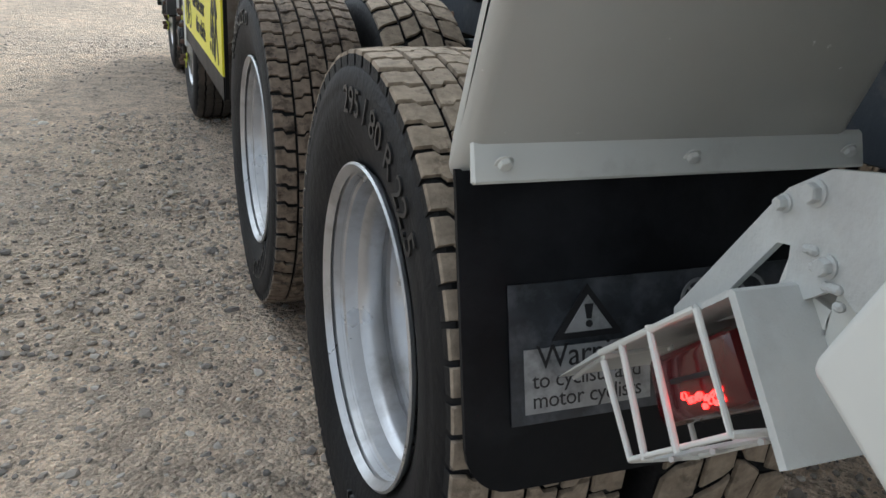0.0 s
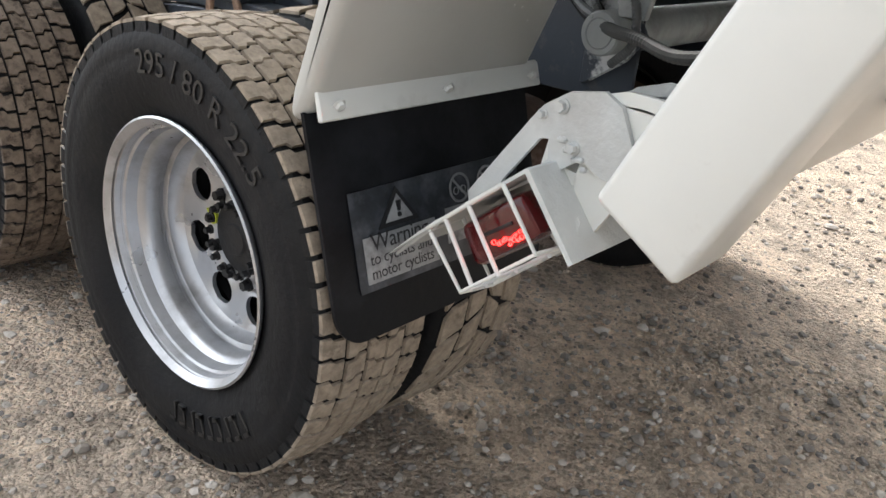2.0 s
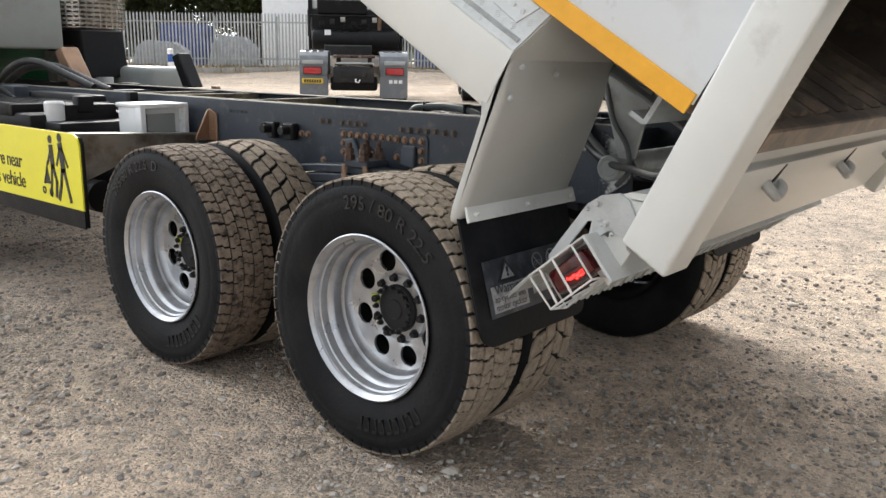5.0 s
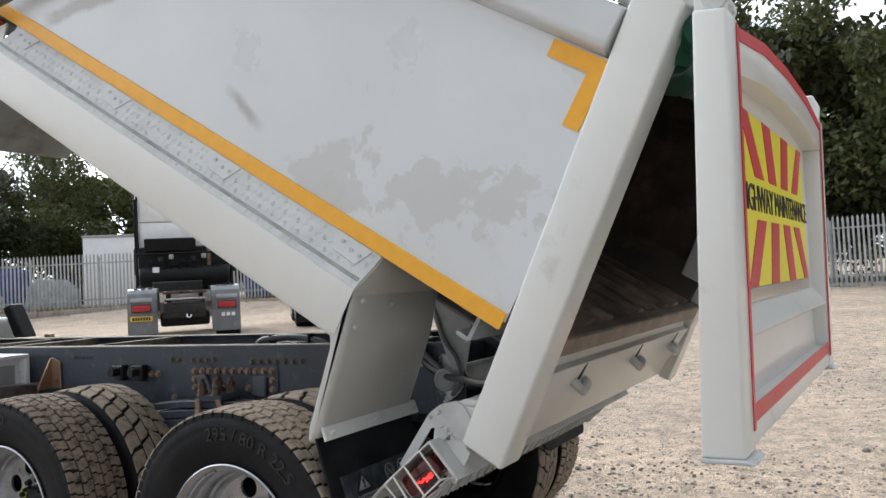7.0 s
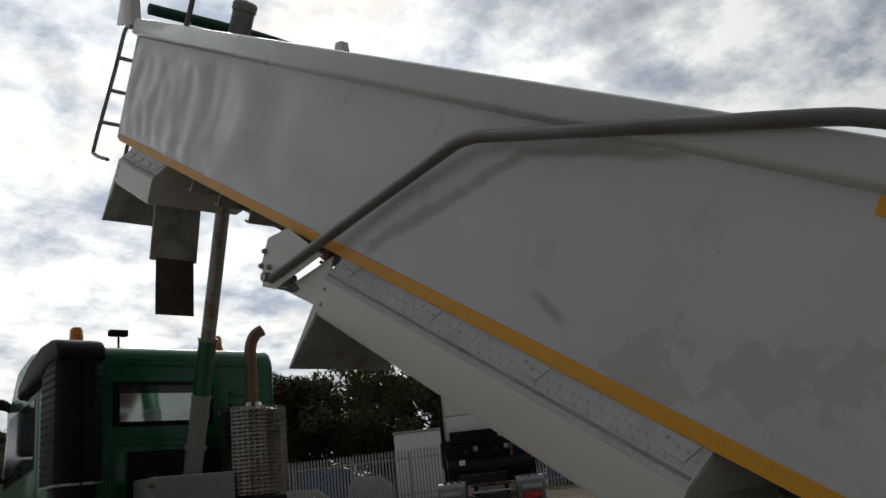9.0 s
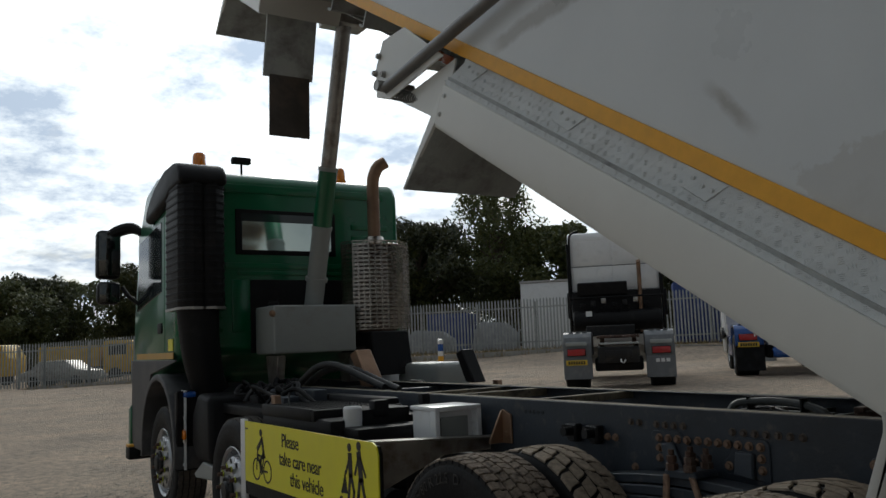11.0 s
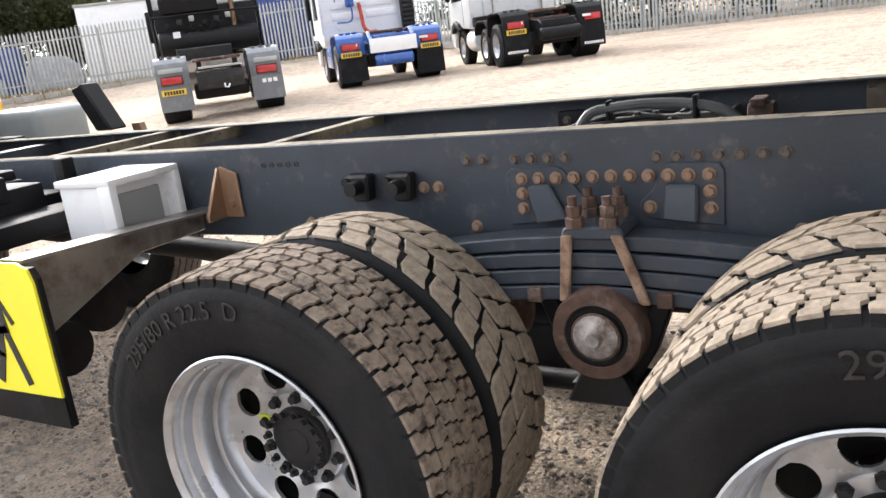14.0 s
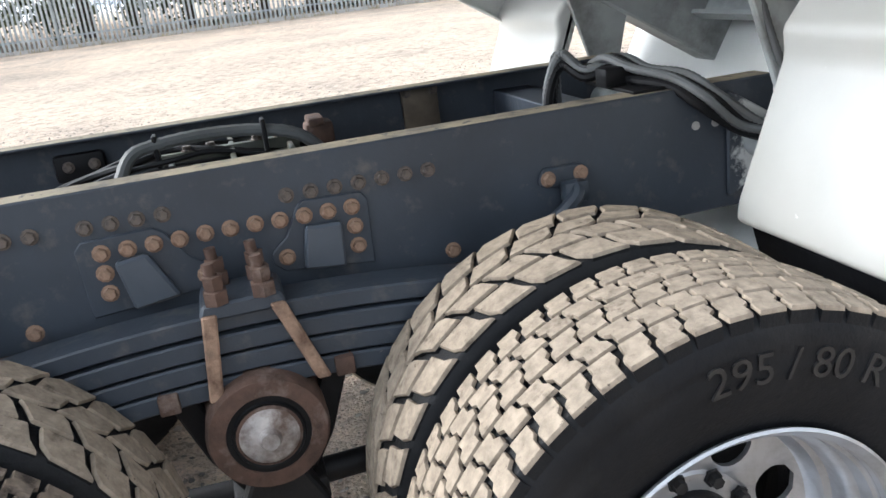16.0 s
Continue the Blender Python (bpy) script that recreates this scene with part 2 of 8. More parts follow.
def leaf_mat(name, dark, light):
    m = mat(name, dark, 0.55, var=0.3, scale=0.9, bump=0)
    nt = m.node_tree
    g = nt.nodes.new("ShaderNodeNewGeometry")
    mx = nt.nodes.new("ShaderNodeMix")
    mx.data_type = "RGBA"
    mx.inputs["A"].default_value, mx.inputs["B"].default_value = (*dark, 1), (*light, 1)
    nt.links.new(g.outputs["Random Per Island"], mx.inputs["Factor"])
    bs = nt.nodes["Principled BSDF"]
    nt.links.new(mx.outputs["Result"], bs.inputs["Base Color"])
    bs.inputs["Subsurface Weight"].default_value = 0.0
    tr = nd(nt, "ShaderNodeBsdfTranslucent")
    nt.links.new(mx.outputs["Result"], tr.inputs["Color"])
    ms = nt.nodes.new("ShaderNodeMixShader")
    ms.inputs["Fac"].default_value = 0.3
    nt.links.new(bs.outputs["BSDF"], ms.inputs[1])
    nt.links.new(tr.outputs["BSDF"], ms.inputs[2])
    nt.links.new(ms.outputs["Shader"], nt.nodes["Material Output"].inputs["Surface"])
    return m


LEAF = leaf_mat("leaves", (0.045, 0.065, 0.018), (0.12, 0.125, 0.035))
LEAF_DARK = leaf_mat("dark_leaves", (0.025, 0.035, 0.013), (0.075, 0.078, 0.026))


def lamp_mat(name, color, strength):
    m = bpy.data.materials.new(name)
    m.use_nodes = True
    b = m.node_tree.nodes["Principled BSDF"]
    b.inputs["Base Color"].default_value = (*color, 1)
    b.inputs["Emission Color"].default_value = (*color, 1)
    b.inputs["Emission Strength"].default_value = strength
    return m


LAMP_ON = lamp_mat("lit_bulb", (1.0, 0.02, 0.015), 4.5)


# ---- mesh helpers ----
def box(bm, a, b, bev=0.0, seg=2):
    vs = [bm.verts.new((x, y, z)) for x in (a[0], b[0]) for y in (a[1], b[1]) for z in (a[2], b[2])]
    fs = [bm.faces.new([vs[i] for i in q]) for q in ((0, 1, 3, 2), (4, 6, 7, 5), (0, 4, 5, 1), (2, 3, 7, 6), (0, 2, 6, 4), (1, 5, 7, 3))]
    if bev:
        bmesh.ops.bevel(bm, geom=list({e for f in fs for e in f.edges}), offset=bev, segments=seg, affect="EDGES", profile=0.5)
    return bm


def prism(bm, pts, axis, lo, hi, bev=0.0, seg=2):
    """Extrudes a polygon. axis x: points are (y, z); y: (x, z); z: (x, y)."""
    def place(p, h):
        return {"x": (h, p[0], p[1]), "y": (p[0], h, p[1]), "z": (p[0], p[1], h)}[axis]
    va, vb = [bm.verts.new(place(p, lo)) for p in pts], [bm.verts.new(place(p, hi)) for p in pts]
    n = len(pts)
    fs = [bm.faces.new(va[::-1]), bm.faces.new(vb)] + [bm.faces.new((va[i], va[(i + 1) % n], vb[(i + 1) % n], vb[i])) for i in range(n)]
    bmesh.ops.recalc_face_normals(bm, faces=fs)
    if bev:
        bmesh.ops.bevel(bm, geom=list({e for f in fs for e in f.edges}), offset=bev, segments=seg, affect="EDGES", profile=0.5)
    return bm


def smooth_path(pts, n=6):
    """A Catmull-Rom curve through points."""
    pts = [Vector(p) for p in pts]
    ext = [pts[0] * 2 - pts[1]] + pts + [pts[-1] * 2 - pts[-2]]
    out = []
    for i in range(1, len(ext) - 2):
        a, b, c, d = ext[i - 1:i + 3]
        for k in range(n):
            t = k / n
            out.append(0.5 * (2 * b + (c - a) * t + (2 * a - 5 * b + 4 * c - d) * t * t + (3 * b - a - 3 * c + d) * t ** 3))
    return out + [pts[-1]]


def tube(bm, pts, r, seg=10, ribs=0.0):
    """A pipe along points; ribs: how far every second ring is drawn in."""
    pts = [Vector(p) for p in pts]
    rings, up = [], None
    for i, p in enumerate(pts):
        d = (pts[min(i + 1, len(pts) - 1)] - pts[max(i - 1, 0)]).normalized()
        if up is None:
            up = d.orthogonal().normalized()
        up = (up - d * up.dot(d)).normalized()
        side = d.cross(up)
        rad = (r[i] if isinstance(r, (list, tuple)) else r) - (ribs if i % 2 else 0)
        rings.append([bm.verts.new(p + (up * math.cos(a) + side * math.sin(a)) * rad) for a in (2 * math.pi * k / seg for k in range(seg))])
    for a, b in zip(rings, rings[1:]):
        for k in range(seg):
            bm.faces.new((a[k], a[(k + 1) % seg], b[(k + 1) % seg], b[k]))
    bm.faces.new(rings[0][::-1])
    bm.faces.new(rings[-1])
    return bm


def rod(bm, a, b, r, seg=10):
    return tube(bm, [a, b], r, seg)


def lathe(bm, prof, seg=48, axis="x", at=(0, 0, 0), closed=False):
    """Turns a profile of (along the axis, radius) round an axis."""
    rings = []
    for h, r in prof:
        ring = []
        for k in range(seg):
            a = 2 * math.pi * k / seg
            c, s = r * math.cos(a), r * math.sin(a)
            ring.append(bm.verts.new(Vector(at) + Vector({"x": (h, c, s), "y": (s, h, c), "z": (c, s, h)}[axis])))
        rings.append(ring)
    pairs = list(zip(rings, rings[1:])) + ([(rings[-1], rings[0])] if closed else [])
    for a, b in pairs:
        for k in range(seg):
            bm.faces.new((a[k], b[k], b[(k + 1) % seg], a[(k + 1) % seg]))
    return bm


def hexhead(bm, at, r, h, axis="x", out=-1):
    """A bolt head standing out of a face along an axis, over a round washer."""
    at = Vector(at)
    for rad, lo, hi, n in ((r * 1.35, 0.0, h * 0.25, 12), (r, h * 0.25, h, 6)):
        rr = []
        for d, k in ((lo, 1.0), (hi * 0.85, 1.0), (hi, 0.86)):
            ring = []
            for i in range(n):
                a = 2 * math.pi * i / n + 0.3
                c, s = rad * k * math.cos(a), rad * k * math.sin(a)
                ring.append(bm.verts.new(at + Vector({"x": (out * d, c, s), "y": (c, out * d, s), "z": (c, s, out * d)}[axis])))
            rr.append(ring)
        for a, b in zip(rr, rr[1:]):
            for i in range(n):
                bm.faces.new((a[i], a[(i + 1) % n], b[(i + 1) % n], b[i]))
        bm.faces.new(rr[-1])
    return bm


def part(name, bm, material, parent=None, label="", flat=False):
    """Links a bmesh as one mesh object under a thing or a part."""
    if isinstance(bm, bmesh.types.BMesh):
        bmesh.ops.recalc_face_normals(bm, faces=bm.faces[:])
        me = bpy.data.meshes.new(name)
        bm.to_mesh(me)
        bm.free()
        for m in (material if isinstance(material, (list, tuple)) else [material]):
            me.materials.append(m)
        if not flat:
            me.polygons.foreach_set("use_smooth", [True] * len(me.polygons))
            me.set_sharp_from_angle(angle=radians(32))
    else:
        me = bm
    ob = new(name, me)
    ob.parent = parent
    if label:
        ob["label"] = label
    return ob


def thing(name, label, category, group="", kind="", at=None):
    e = new(name)
    tagged(e, label, category, group, kind)
    if at is not None:
        e.matrix_basis = at
    return e


def B():
    return bmesh.new()


def letters(text, size, depth=0.002, space=1.0, shear=0.0):
    """The mesh of a line of writing in the built-in font, centred, in the xy plane."""
    cu = bpy.data.curves.new("writing", "FONT")
    cu.body, cu.size, cu.extrude, cu.align_x, cu.space_character, cu.shear = text, size, depth, "CENTER", space, shear
    cu.resolution_u = 3
    ob = bpy.data.objects.new("writing", cu)
    scene.collection.objects.link(ob)
    me = bpy.data.meshes.new_from_object(ob.evaluated_get(bpy.context.evaluated_depsgraph_get()))
    bpy.data.objects.remove(ob)
    bpy.data.curves.remove(cu)
    me.materials.clear()
    return me


def write(name, text, size, material, parent, m, depth=0.002, space=1.0, label=""):
    """Writing as a part of a thing; m: the pose, its x along the line and its z off the face."""
    me = letters(text, size, depth, space)
    me.materials.append(material)
    ob = new(name, me)
    ob.parent = parent
    ob.matrix_basis = m
    if label:
        ob["label"] = label
    return ob


# ---- ground ----
def ground_z(x, y):
    """The yard's slope: level under the lorry, rising gently to its right, with a low bank under the fence."""
    z = 0.040 * min(11.0, max(0.0, x - 2.0)) + 0.009 * min(40.0, max(0.0, x - 13.0))
    d = (x * 0.757 + y * 0.653) - 31.5     # distance past the foot of the back bank
    k = min(1.0, max(0.0, d / 2.5)) * min(1.0, max(0.0, (x - 4) / 10))
    return z + 0.55 * k * k * (3 - 2 * k)


def build_ground():
    bm = B()
    radii = [0.0] + [0.35 * 1.115 ** i for i in range(84)]
    seg = 112
    rings = []
    for r in radii:
        if r == 0:
            rings.append([bm.verts.new((-1.0, 1.0, 0))])
            continue
        ring = []
        for k in range(seg):
            a = 2 * math.pi * k / seg
            x, y = -1.0 + r * math.cos(a), 1.0 + r * math.sin(a)
            bump = 0.012 * noise.noise((x * 0.7, y * 0.7, 0)) + 0.006 * noise.noise((x * 2.3, y * 2.3, 4)) if r < 60 else 0
            ring.append(bm.verts.new((x, y, ground_z(x, y) + bump)))
        rings.append(ring)
    for k in range(seg):
        bm.faces.new((rings[0][0], rings[1][k], rings[1][(k + 1) % seg]))
    for a, b in zip(rings[1:], rings[2:]):
        for k in range(seg):
            bm.faces.new((a[k], b[k], b[(k + 1) % seg], a[(k + 1) % seg]))
    m = bpy.data.materials.new("gravel_yard")
    m.use_nodes = True
    nt = m.node_tree
    bs = nt.nodes["Principled BSDF"]
    bs.inputs["Roughness"].default_value = 0.95
    bs.inputs["Specular IOR Level"].default_value = 0.15
    tc = nt.nodes.new("ShaderNodeTexCoord")

    def tex(kind, scale, detail=6.0):
        n = nt.nodes.new(kind)
        n.inputs["Scale"].default_value = scale
        if "Detail" in n.inputs:
            n.inputs["Detail"].default_value = detail
        nt.links.new(tc.outputs["Object"], n.inputs["Vector"])
        return n

    def ramp(src, stops):
        r = nt.nodes.new("ShaderNodeValToRGB")
        while len(r.color_ramp.elements) < len(stops):
            r.color_ramp.elements.new(0.5)
        for e, (p, c) in zip(r.color_ramp.elements, stops):
            e.position, e.color = p, (*c, 1)
        nt.links.new(src, r.inputs["Fac"])
        return r.outputs["Color"]

    def mix(fac, a, b, mode="MIX"):
        x = nt.nodes.new("ShaderNodeMix")
        x.data_type, x.blend_type = "RGBA", mode
        if isinstance(fac, float):
            x.inputs["Factor"].default_value = fac
        else:
            nt.links.new(fac, x.inputs["Factor"])
        nt.links.new(a, x.inputs["A"])
        nt.links.new(b, x.inputs["B"])
        return x.outputs["Result"]

    broad = ramp(tex("ShaderNodeTexNoise", 0.55).outputs["Fac"], [(0.30, (0.265, 0.232, 0.20)), (0.5, (0.325, 0.28, 0.235)), (0.70, (0.375, 0.318, 0.263))])
    mid = ramp(tex("ShaderNodeTexNoise", 7.0, 8).outputs["Fac"], [(0.3, (0.68, 0.68, 0.68)), (0.5, (0.97, 0.97, 0.97)), (0.72, (1.18, 1.17, 1.15))])
    col = mix(1.0, broad, mid, "MULTIPLY")
    v1, v2 = tex("ShaderNodeTexVoronoi", 48.0), tex("ShaderNodeTexVoronoi", 120.0)
    peb = ramp(v1.outputs["Color"], [(0.0, (0.26, 0.26, 0.27)), (0.5, (0.92, 0.91, 0.89)), (1.0, (1.75, 1.68, 1.6))])
    col = mix(0.9, col, mix(1.0, col, peb, "MULTIPLY"))
    peb2 = ramp(v2.outputs["Color"], [(0.0, (0.45, 0.45, 0.45)), (1.0, (1.45, 1.42, 1.38))])
    col = mix(0.9, col, mix(1.0, col, peb2, "MULTIPLY"))
    nt.links.new(col, bs.inputs["Base Color"])
    add = nt.nodes.new("ShaderNodeMath")
    add.operation = "MULTIPLY_ADD"
    add.inputs[1].default_value = -1.0
    nt.links.new(v1.outputs["Distance"], add.inputs[0])
    nt.links.new(tex("ShaderNodeTexNoise", 90.0, 8).outputs["Fac"], add.inputs[2])
    bp = nd(nt, "ShaderNodeBump", Strength=1.0, Distance=0.035)
    nt.links.new(add.outputs["Value"], bp.inputs["Height"])
    nt.links.new(bp.outputs["Normal"], bs.inputs["Normal"])
    g = part("ground", bm, m)
    tagged(g, "brown gravel and dirt yard with loose grey stones", "ground", kind="structure")


def build_stones():
    """Loose stones strewn over the yard near the lorry."""
    ico = []
    t = (1 + 5 ** 0.5) / 2
    for a in (-1, 1):
        for b in (-t, t):
            ico += [(0, a, b), (a, b, 0), (b, 0, a)]
    ico = np.array(ico) / (1 + t * t) ** 0.5
    faces = [(i, j, k) for i in range(12) for j in range(i + 1, 12) for k in range(j + 1, 12)
             if all(abs(np.linalg.norm(ico[p] - ico[q]) - 1.0515) < 0.01 for p, q in ((i, j), (j, k), (i, k)))]
    faces = [f if np.dot(np.cross(ico[f[1]] - ico[f[0]], ico[f[2]] - ico[f[0]]), ico[f[0]]) > 0 else f[::-1] for f in faces]
    rng = np.random.default_rng(7)
    verts, polys = [], []
    spots = []
    for n, (x0, x1, y0, y1), (s0, s1) in ((22000, (-4.6, 0.5, -2.6, 4.5), (0.004, 0.013)), (12000, (-6.5, 3.5, -5.5, 9.0), (0.005, 0.015)), (8000, (-1.0, 9.0, -6.0, 8.0), (0.006, 0.017)), (1500, (-4.6, 2.5, -3.2, 4.5), (0.011, 0.021)), (90, (-4.5, 3.5, -3.5, 6.0), (0.018, 0.03))):
        x, y = rng.uniform(x0, x1, n), rng.uniform(y0, y1, n)
        s = s0 + (s1 - s0) * rng.random(n) ** 2.5
        spots += list(zip(x, y, s))
    for x, y, s in spots:
        p = ico * (0.75 + 0.5 * rng.random((12, 1))) * s * np.array([1.0 + 0.5 * rng.random(), 0.8 + 0.4 * rng.random(), 0.55 + 0.25 * rng.random()])
        a = rng.uniform(0, 6.28)
        rot = np.array([[math.cos(a), -math.sin(a), 0], [math.sin(a), math.cos(a), 0], [0, 0, 1]])
        base = len(verts)
        verts += (p @ rot.T + (x, y, ground_z(x, y) + s * 0.22)).tolist()
        polys += [(base + i, base + j, base + k) for i, j, k in faces]
    me = bpy.data.meshes.new("loose_stones")
    me.from_pydata(verts, [], polys)
    m = mat("stone", (0.27, 0.25, 0.225), 0.9, var=0.1, bump=0.3, bump_scale=120, spec=0.2)
    nt = m.node_tree
    gm = nt.nodes.new("ShaderNodeNewGeometry")
    r = nt.nodes.new("ShaderNodeValToRGB")
    r.color_ramp.elements[0].color, r.color_ramp.elements[1].color = (0.15, 0.138, 0.128, 1), (0.50, 0.455, 0.40, 1)
    e = r.color_ramp.elements.new(0.5)
    e.color = (0.28, 0.245, 0.21, 1)
    nt.links.new(gm.outputs["Random Per Island"], r.inputs["Fac"])
    nt.links.new(r.outputs["Color"], nt.nodes["Principled BSDF"].inputs["Base Color"])
    me.materials.append(m)
    tagged(new("loose_stones", me), "loose grey and brown stones strewn over the yard", "gravel", kind="stuff")


build_ground()
build_stones()


# ---- the tipper lorry: wheels ----
truck = thing("tipper_lorry", "green-cabbed eight-wheel tipper lorry with its grey body raised", "lorry")
TYRE_R = 0.52


def tyre_carcass(bm, c, groove=0.016):
    """The tyre's body round the x axis, centred at x = c."""
    base = TYRE_R - groove
    half = [(0.100, 0.288), (0.113, 0.298), (0.122, 0.318), (0.135, 0.35), (0.145, 0.39), (0.149, 0.425), (0.1485, 0.428), (0.148, 0.45), (0.1485, 0.453), (0.143, 0.478), (0.135, 0.497), (0.127, base)]
    prof = [(c - a, r) for a, r in half] + [(c + a, r) for a, r in half[::-1]]
    lathe(bm, prof, 96)


def tread_piece(bm, c, poly, top=TYRE_R, low=TYRE_R - 0.02, crown=0.035):
    """One block of tread. poly: (angle, axial) round the block; its top takes the second material."""
    cx, ca = sum(a for _, a in poly) / len(poly), sum(s for s, _ in poly) / len(poly)
    rings = []
    for r, k in ((low, 1.0), (top - 0.007, 1.0), (top - 0.003, 0.985), (top, 0.93)):
        ring = []
        for s, a in poly:
            s2, a2 = ca + (s - ca) * k, cx + (a - cx) * k
            rr = r - crown * (a2 / 0.13) ** 2 * 0.2
            ring.append(bm.verts.new((c + a2, rr * math.sin(s2), rr * math.cos(s2))))
        rings.append(ring)
    n = len(poly)
    for lo, hi, mi in ((rings[0], rings[1], 0), (rings[1], rings[2], 1), (rings[2], rings[3], 1)):
        for i in range(n):
            f = bm.faces.new((lo[i], lo[(i + 1) % n], hi[(i + 1) % n], hi[i]))
            f.material_index = mi
    f = bm.faces.new(rings[3])
    f.material_index = 1


def tread_bricks(bm, c, seed):
    """Staggered interlocking blocks in five rows, each notched at mid flank, as on a drive-axle tyre."""
    rnd = random.Random(seed)
    edges = [-0.141, -0.081, -0.027, 0.027, 0.081, 0.141]
    n = 62
    for row, (a0, a1) in enumerate(zip(edges, edges[1:])):
        inner = 0 < row < 4
        for i in range(n):
            s0 = 2 * math.pi * (i + 0.5 * (row % 2) + 0.12 * row) / n
            w = 2 * math.pi / n * (0.875 if inner else 0.80)
            st = w * 0.22 * (1 if row % 2 else -1)
            g0, g1 = (0.0032, 0.0032) if inner else ((0.0, 0.0032) if row == 0 else (0.0032, 0.0))
            am = (a0 + a1) / 2 + rnd.uniform(-0.003, 0.003)
            j = lambda: rnd.uniform(-0.0035, 0.0035)
            poly = [(s0 + j(), a0 + g0), (s0 + j(), am - 0.005), (s0 + st + j(), am + 0.003), (s0 + st + j(), a1 - g1), (s0 + w + st + j(), a1 - g1), (s0 + w + st + j(), am + 0.003), (s0 + w + j(), am - 0.005), (s0 + w + j(), a0 + g0)]
            tread_piece(bm, c, poly, TYRE_R - rnd.uniform(0, 0.003), TYRE_R - (0.022 if inner else 0.045))


def tread_chunks(bm, c, seed):
    """Large slanting blocks that meet in a V with deep grooves, as on an off-road tyre."""
    rnd = random.Random(seed)
    edges = [-0.138, -0.062, 0.0, 0.062, 0.138]
    n = 34
    for row, (a0, a1) in enumerate(zip(edges, edges[1:])):
        for i in range(n):
            s0 = 2 * math.pi * (i + 0.5 * (row % 2) + (0.15 if row > 1 else 0)) / n
            w = 2 * math.pi / n
            k = w * (0.34 if row < 2 else -0.34)
            g = 0.0048
            am = (a0 + a1) / 2 + (0.012 if row % 2 else -0.012)
            j = lambda: rnd.uniform(-0.005, 0.005)
            poly = [(s0 + 0.06 * w + j(), a0 + g), (s0 + 0.03 * w + k * 0.62 + j(), am), (s0 + 0.06 * w + k + j(), a1 - g), (s0 + 0.86 * w + k + j(), a1 - g), (s0 + 0.93 * w + k * 0.42 + j(), am), (s0 + 0.86 * w + j(), a0 + g)]
            tread_piece(bm, c, poly, TYRE_R - rnd.uniform(0, 0.003), TYRE_R - (0.024 if row in (1, 2) else 0.042))


def tread_ribs(bm, c, seed):
    """Five ribs with wavy grooves, cut by fine sipes, as on a steering tyre."""
    edges = [-0.130, -0.082, -0.028, 0.028, 0.082, 0.130]
    n = 84
    for row, (a0, a1) in enumerate(zip(edges, edges[1:])):
        for i in range(n):
            s0, s1 = 2 * math.pi * i / n, 2 * math.pi * (i + 0.965) / n
            z0, z1 = (0.003, -0.003) if i % 2 else (-0.003, 0.003)
            tread_piece(bm, c, [(s0, a0 + 0.005 + z0), (s0, a1 - 0.005 + z0), (s1, a1 - 0.005 + z1), (s1, a0 + 0.005 + z1)], TYRE_R, TYRE_R - 0.018)


def arc_writing(text, size, radius, middle, x):
    """Raised writing round a tyre's outer side; middle: degrees from the top, to the reader's right."""
    me = letters(text, size, 0.0045)
    for v in me.vertices:
        a = v.co.x / radius + radians(middle)
        r = radius + v.co.y
        v.co = Vector((x - v.co.z, -r * math.sin(a), r * math.cos(a)))
    return me


def disc_with_holes(bm, x, r0, r1, holes, rh, rr, thick=0.012, turn=0.0, x_in=None):
    """A wheel disc with a ring of hand holes; x_in: where its inner edge lies along the axle."""
    x_in = x if x_in is None else x_in
    n = 16
    for k in range(holes):
        mid, half = 2 * math.pi * k / holes + turn, math.pi / holes
        outline = []
        m = n // 4
        for j in range(m):
            outline.append((r1, mid - half + 2 * half * j / m))
        for j in range(m):
            outline.append((r1 + (r0 - r1) * j / m, mid + half))
        for j in range(m):
            outline.append((r0, mid + half - 2 * half * j / m))
        for j in range(m):
            outline.append((r0 + (r1 - r0) * j / m, mid - half))
        cy, cz = rr * math.cos(mid), rr * math.sin(mid)
        ring_o, ring_h, ring_b = [], [], []
        for r, a in outline:
            y, z = r * math.cos(a), r * math.sin(a)
            h = math.atan2(z - cz, y - cy)
            xx = x + (x_in - x) * (r1 - r) / (r1 - r0)
            xh = x + (x_in - x) * (r1 - rr) / (r1 - r0)
            ring_o.append(bm.verts.new((xx, y, z)))
            ring_h.append(bm.verts.new((xh, cy + rh * math.cos(h), cz + rh * math.sin(h))))
            ring_b.append(bm.verts.new((xh + thick, cy + rh * 1.02 * math.cos(h), cz + rh * 1.02 * math.sin(h))))
        for a, b in ((ring_o, ring_h), (ring_h, ring_b)):
            for j in range(n):
                bm.faces.new((a[j], a[(j + 1) % n], b[(j + 1) % n], b[j]))
    bmesh.ops.remove_doubles(bm, verts=bm.verts[:], dist=0.0004)


def ring_of(bm, n, r, x, rad, h, out=-1, turn=0.0):
    for k in range(n):
        a = 2 * math.pi * k / n + turn
        hexhead(bm, (x, r * math.cos(a), r * math.sin(a)), rad, h, "x", out)


def mesh_of(name, bm, *mats):
    ob = part(name, bm, list(mats))
    me = ob.data
    bpy.data.objects.remove(ob)
    return me


